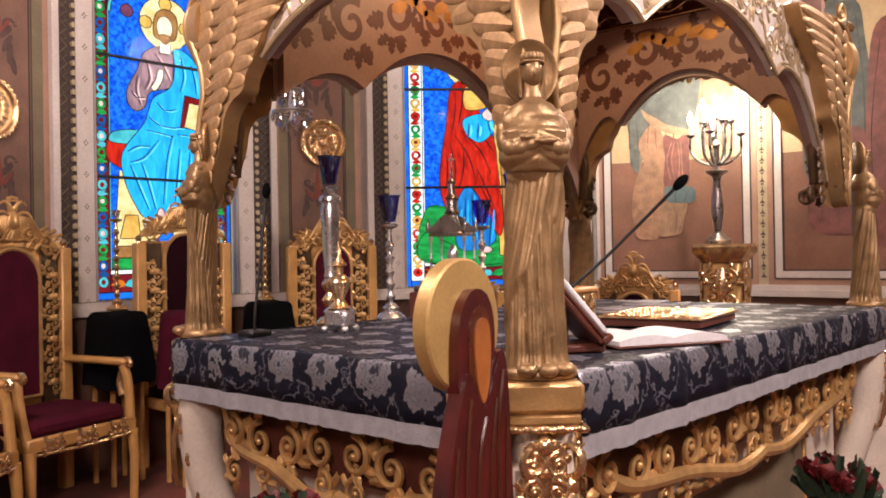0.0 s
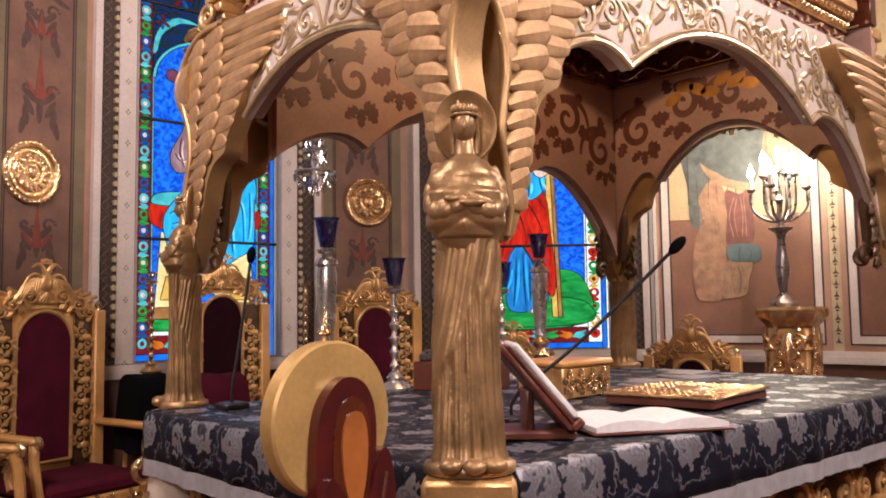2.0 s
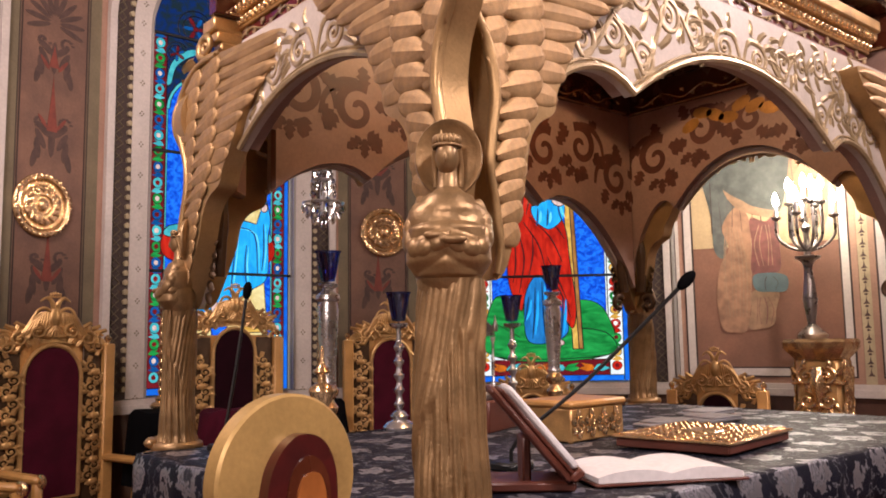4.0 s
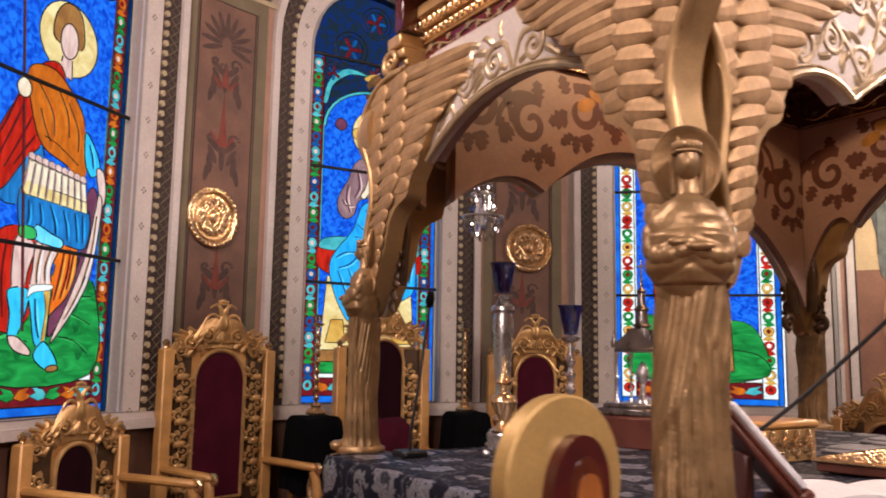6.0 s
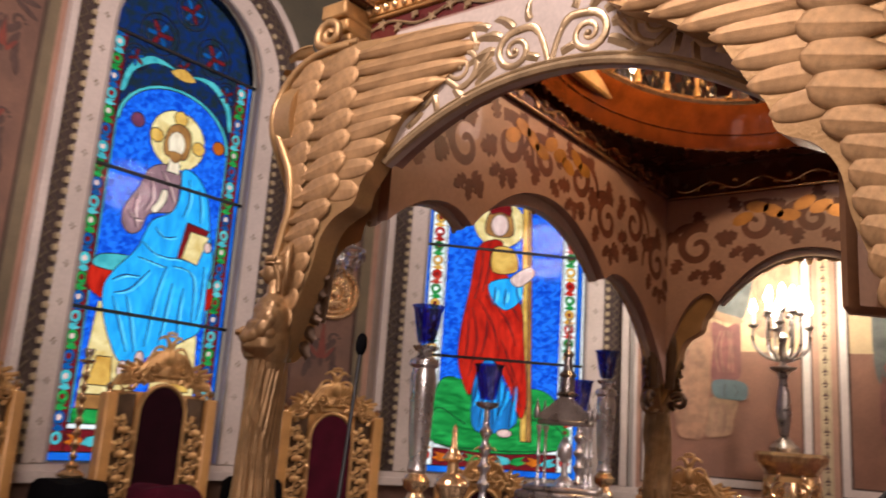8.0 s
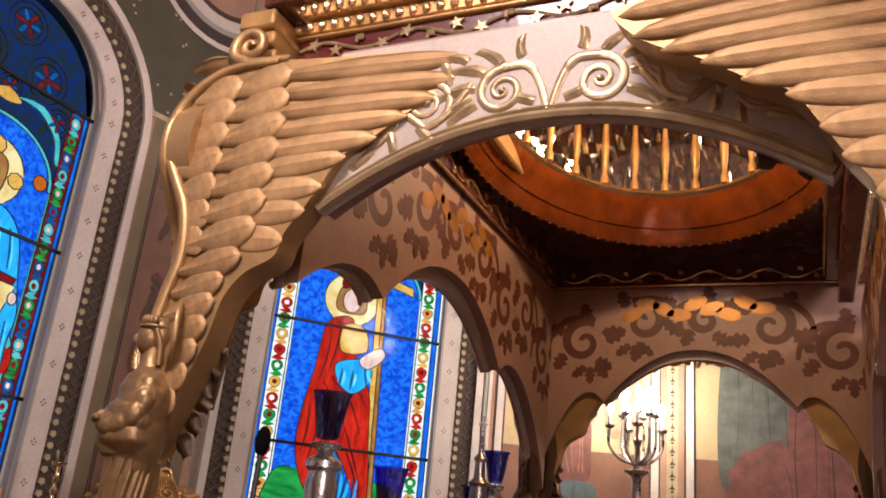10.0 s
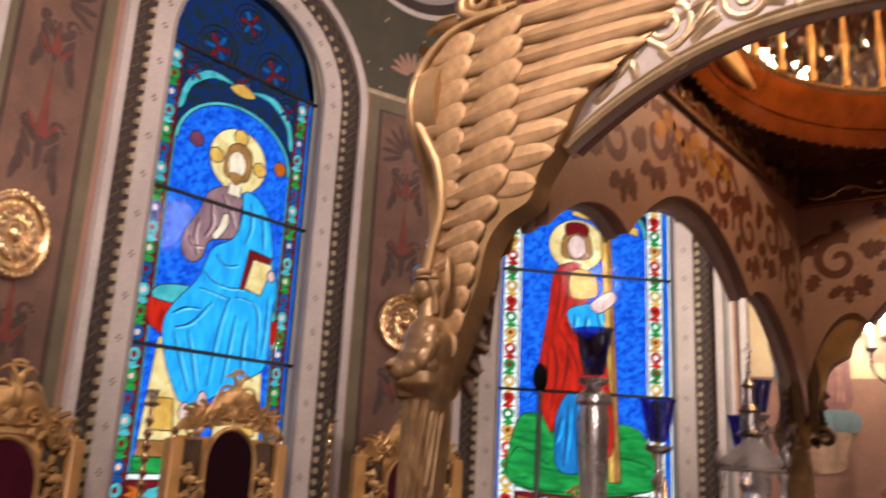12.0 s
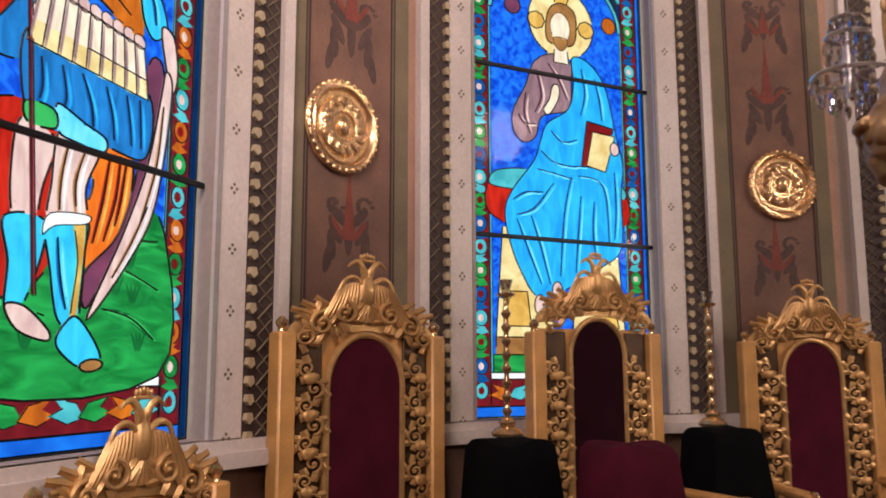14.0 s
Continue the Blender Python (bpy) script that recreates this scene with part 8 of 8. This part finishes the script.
TUNIC = [(-0.085, 2.27), (0.02, 2.24), (0.10, 2.28), (0.11, 2.05), (0.10, 1.885), (0.0, 1.87), (-0.09, 1.88), (-0.08, 2.08)]
APRON = [(-0.07, 1.86), (0.13, 1.85), (0.14, 1.74), (0.03, 1.73), (-0.07, 1.75)]
HEM = [(-0.09, 1.74), (0.08, 1.73), (0.06, 1.60), (0.04, 1.50), (-0.04, 1.47), (-0.13, 1.475), (-0.11, 1.60)]
painted_panel(117.0, 99.8, "wall_painting_1", ((0.32, 0.22, 3.3, 2.2, ROBE_TAN, 3),),
              ((ROBE_GREY, UMBER, 6, MANTLE), (ROBE_PEACH, ROBE_TAN, 7, SKIRT), (ROBE_TAN, ROBE_ROSE, 4, HEM), (ROBE_ROSE, ROBE_PEACH, 4, TUNIC), (ROBE_TEAL, UMBER, 2, APRON), (ROBE_TAN, UMBER, 0, SASH)))
painted_panel(94.6, 77.4, "wall_painting_2", ((-0.10, 0.42, 3.1, 1.85, ROBE_GREY, 6), (-0.08, 0.40, 2.2, 1.48, ROBE_ROSE, 6), (0.28, 0.34, 2.9, 1.4, ROBE_ROSE, 5)))
# ornamented pilaster strips between the paintings
for a in (97.2, 74.8):
    g, d = Geo(), Geo()
    curved_rect(g, a, -0.036, 0.036, 1.085, 3.9, 0.0, 0.012, 2)
    st = part("painted_strip", g, TAN, None, smooth=0)
    tagged(st, "tan painted strip with a row of dark leaves", "painted strip", kind="structure")
    z = 1.14
    while z < 3.85:
        curved(d, a, [(-0.022, z), (0.022, z), (0.005, z + 0.02), (0.0, z + 0.055), (-0.005, z + 0.02)], 0.0145, 0.011)
        curved(d, a, oval(0, z + 0.066, 0.012, 0.008, 8), 0.0145, 0.011)
        z += 0.08
    part("leaf_row", d, STENCIL, st, smooth=0)
# a grey column face between the third window and the paintings
for a, w, mat in ((119.5, 0.012, REVEAL), (119.0, 0.012, MARBLE)):
    g = Geo()
    curved_rect(g, a, -w, w, 1.085, 3.9, 0.0, 0.03, 3)
    tagged(part("pilaster", g, mat), "plain pale pilaster beside the window", "pilaster", kind="structure")


# ---- candelabrum on a carved pedestal ----
def candelabrum_pedestal(x, y):
    root = thing("carved_pedestal", "gilded carved square pedestal against the painted wall", "pedestal", pose(x, y, 0, 0, 0, 12))
    part("shaft", Geo().box((0, 0, 0.66), (0.26, 0.26, 1.22), 0.02), GOLD, root)
    part("plinth", Geo().box((0, 0, 0.05), (0.36, 0.36, 0.10), 0.015), GOLD, root)
    n, vs = 48, []
    for z, r in ((1.26, 0.15), (1.30, 0.185), (1.335, 0.215), (1.375, 0.22), (1.395, 0.205), (1.40, 0.0)):
        for i in range(n):
            a = 2 * math.pi * i / n
            k = 1 / max(abs(math.cos(a)), abs(math.sin(a))) ** 0.8 * (1 - 0.10 * math.cos(4 * a) ** 2)
            vs.append((r * k * math.cos(a), r * k * math.sin(a), z))
    part("top", Geo().add(vs, [[j * n + i, j * n + (i + 1) % n, (j + 1) * n + (i + 1) % n, (j + 1) * n + i] for j in range(5) for i in range(n)]), GOLD_LIT, root, "gilded serpentine top")
    for s in range(4):
        g = Geo()
        for sx in (-1, 1):
            for i in range(4):
                acanthus(g, Matrix.Translation((sx * 0.06, -0.135, 1.16 - 0.15 * i)), 0.06, sx if i % 2 else -sx, 5)
        lf = leaf_geo(0.28, 0.12, 0.04)
        g.add(lf.v, lf.f, pose(0, -0.135, 1.22, 0, 90, 0))
        part("carving", g, GOLD_LIT, root, "gilded leaf carving", pose(0, 0, 0, 0, 0, 90 * s))
    return root


def candelabrum(x, y, z):
    root = thing("candelabrum", "dark bronze candelabrum with lit bulbs on a carved pedestal", "candelabrum", pose(x, y, z) @ Matrix.Diagonal((1.1, 1.1, 1.12, 1)))
    part("stem", Geo().lathe([(0.0, 0.0), (0.08, 0.0), (0.085, 0.02), (0.05, 0.05), (0.022, 0.08), (0.03, 0.14), (0.042, 0.22), (0.03, 0.32), (0.022, 0.40), (0.035, 0.44), (0.07, 0.46), (0.072, 0.47), (0.02, 0.48), (0.016, 0.60), (0.028, 0.64), (0.0, 0.68)], 18), PEWTER, root)
    for i in range(10):
        a = 2 * math.pi * i / 9
        r = (0.16 if i % 2 else 0.10) if i < 9 else 0.0
        zt = 0.70 + (0.0 if i % 2 else 0.07) if i < 9 else 0.80
        tipx, tipy = r * math.cos(a), r * math.sin(a)
        arm = Geo().tube(smooth_path([(0, 0, 0.50), (tipx * 0.6, tipy * 0.6, 0.53), (tipx, tipy, 0.60), (tipx, tipy, zt)], 6), 0.009, 7)
        arm.lathe([(0.008, zt - 0.01), (0.026, zt), (0.03, zt + 0.012), (0.012, zt + 0.014)], 12, Matrix.Translation((tipx, tipy, 0)))
        p = part("arm", arm, PEWTER, root, "dark bronze arm")
        part("candle_tube", Geo().lathe([(0.010, zt + 0.01), (0.010, zt + 0.08), (0.0, zt + 0.082)], 10, Matrix.Translation((tipx, tipy, 0))), PAPER, p, "white candle tube")
        part("bulb", Geo().lathe([(0.008, zt + 0.08), (0.017, zt + 0.10), (0.018, zt + 0.118), (0.008, zt + 0.15), (0.0, zt + 0.165)], 12, Matrix.Translation((tipx, tipy, 0))), BULB, p, "lit flame-shaped bulb")
    return root


candelabrum_pedestal(-1.31, 4.14)
candelabrum(-1.34, 4.10, 1.40)


# ---- tall silver standard with a crystal crown behind the altar ----
def crystal_lamp(x, y):
    """A small hanging lamp: chain, two silver hoops, a bowl and rows of cut drops."""
    root = thing("crystal_lamp", "small hanging lamp of clear crystal drops on silver hoops", "hanging lamp", pose(x, y, 0))
    ch = Geo()
    ch.tube([(0, 0, 2.33), (0, 0, WALL_TOP)], 0.004, 6)
    part("chain", ch, PEWTER, root, "thin dark chain")
    part("stem", Geo().lathe([(0.0, 2.07), (0.012, 2.08), (0.018, 2.11), (0.01, 2.15), (0.02, 2.19), (0.012, 2.26), (0.024, 2.30), (0.006, 2.34), (0.0, 2.34)], 14), SILVER, root)
    for r, z in ((0.105, 2.145), (0.06, 2.265), (0.045, 2.315)):
        ring = [(r * math.cos(2 * math.pi * i / 24), r * math.sin(2 * math.pi * i / 24), z) for i in range(25)]
        hoop = Geo().tube(ring, 0.006, 6)
        for i in range(4):
            a = math.pi * i / 2
            hoop.tube([(0, 0, z + 0.01), (r * math.cos(a), r * math.sin(a), z)], 0.004, 5)
        part("hoop", hoop, SILVER, root, "silver hoop")
    drop = Geo().ell((0, 0, 0), (0.011, 0.006, 0.021), 6, 4).mesh("crystal_drop", G_CRYSTAL, 0)
    for ring_r, z, n in ((0.105, 2.115, 16), (0.085, 2.085, 13), (0.06, 2.235, 10), (0.06, 2.195, 9), (0.045, 2.29, 8), (0.055, 2.055, 8), (0.02, 2.035, 4)):
        for i in range(n):
            a = 2 * math.pi * i / n
            part("crystal_drop", drop, None, root, "clear cut crystal", pose(ring_r * math.cos(a), ring_r * math.sin(a), z, 0, 0, math.degrees(a)))
    return root


crystal_lamp(-2.42, 1.115)
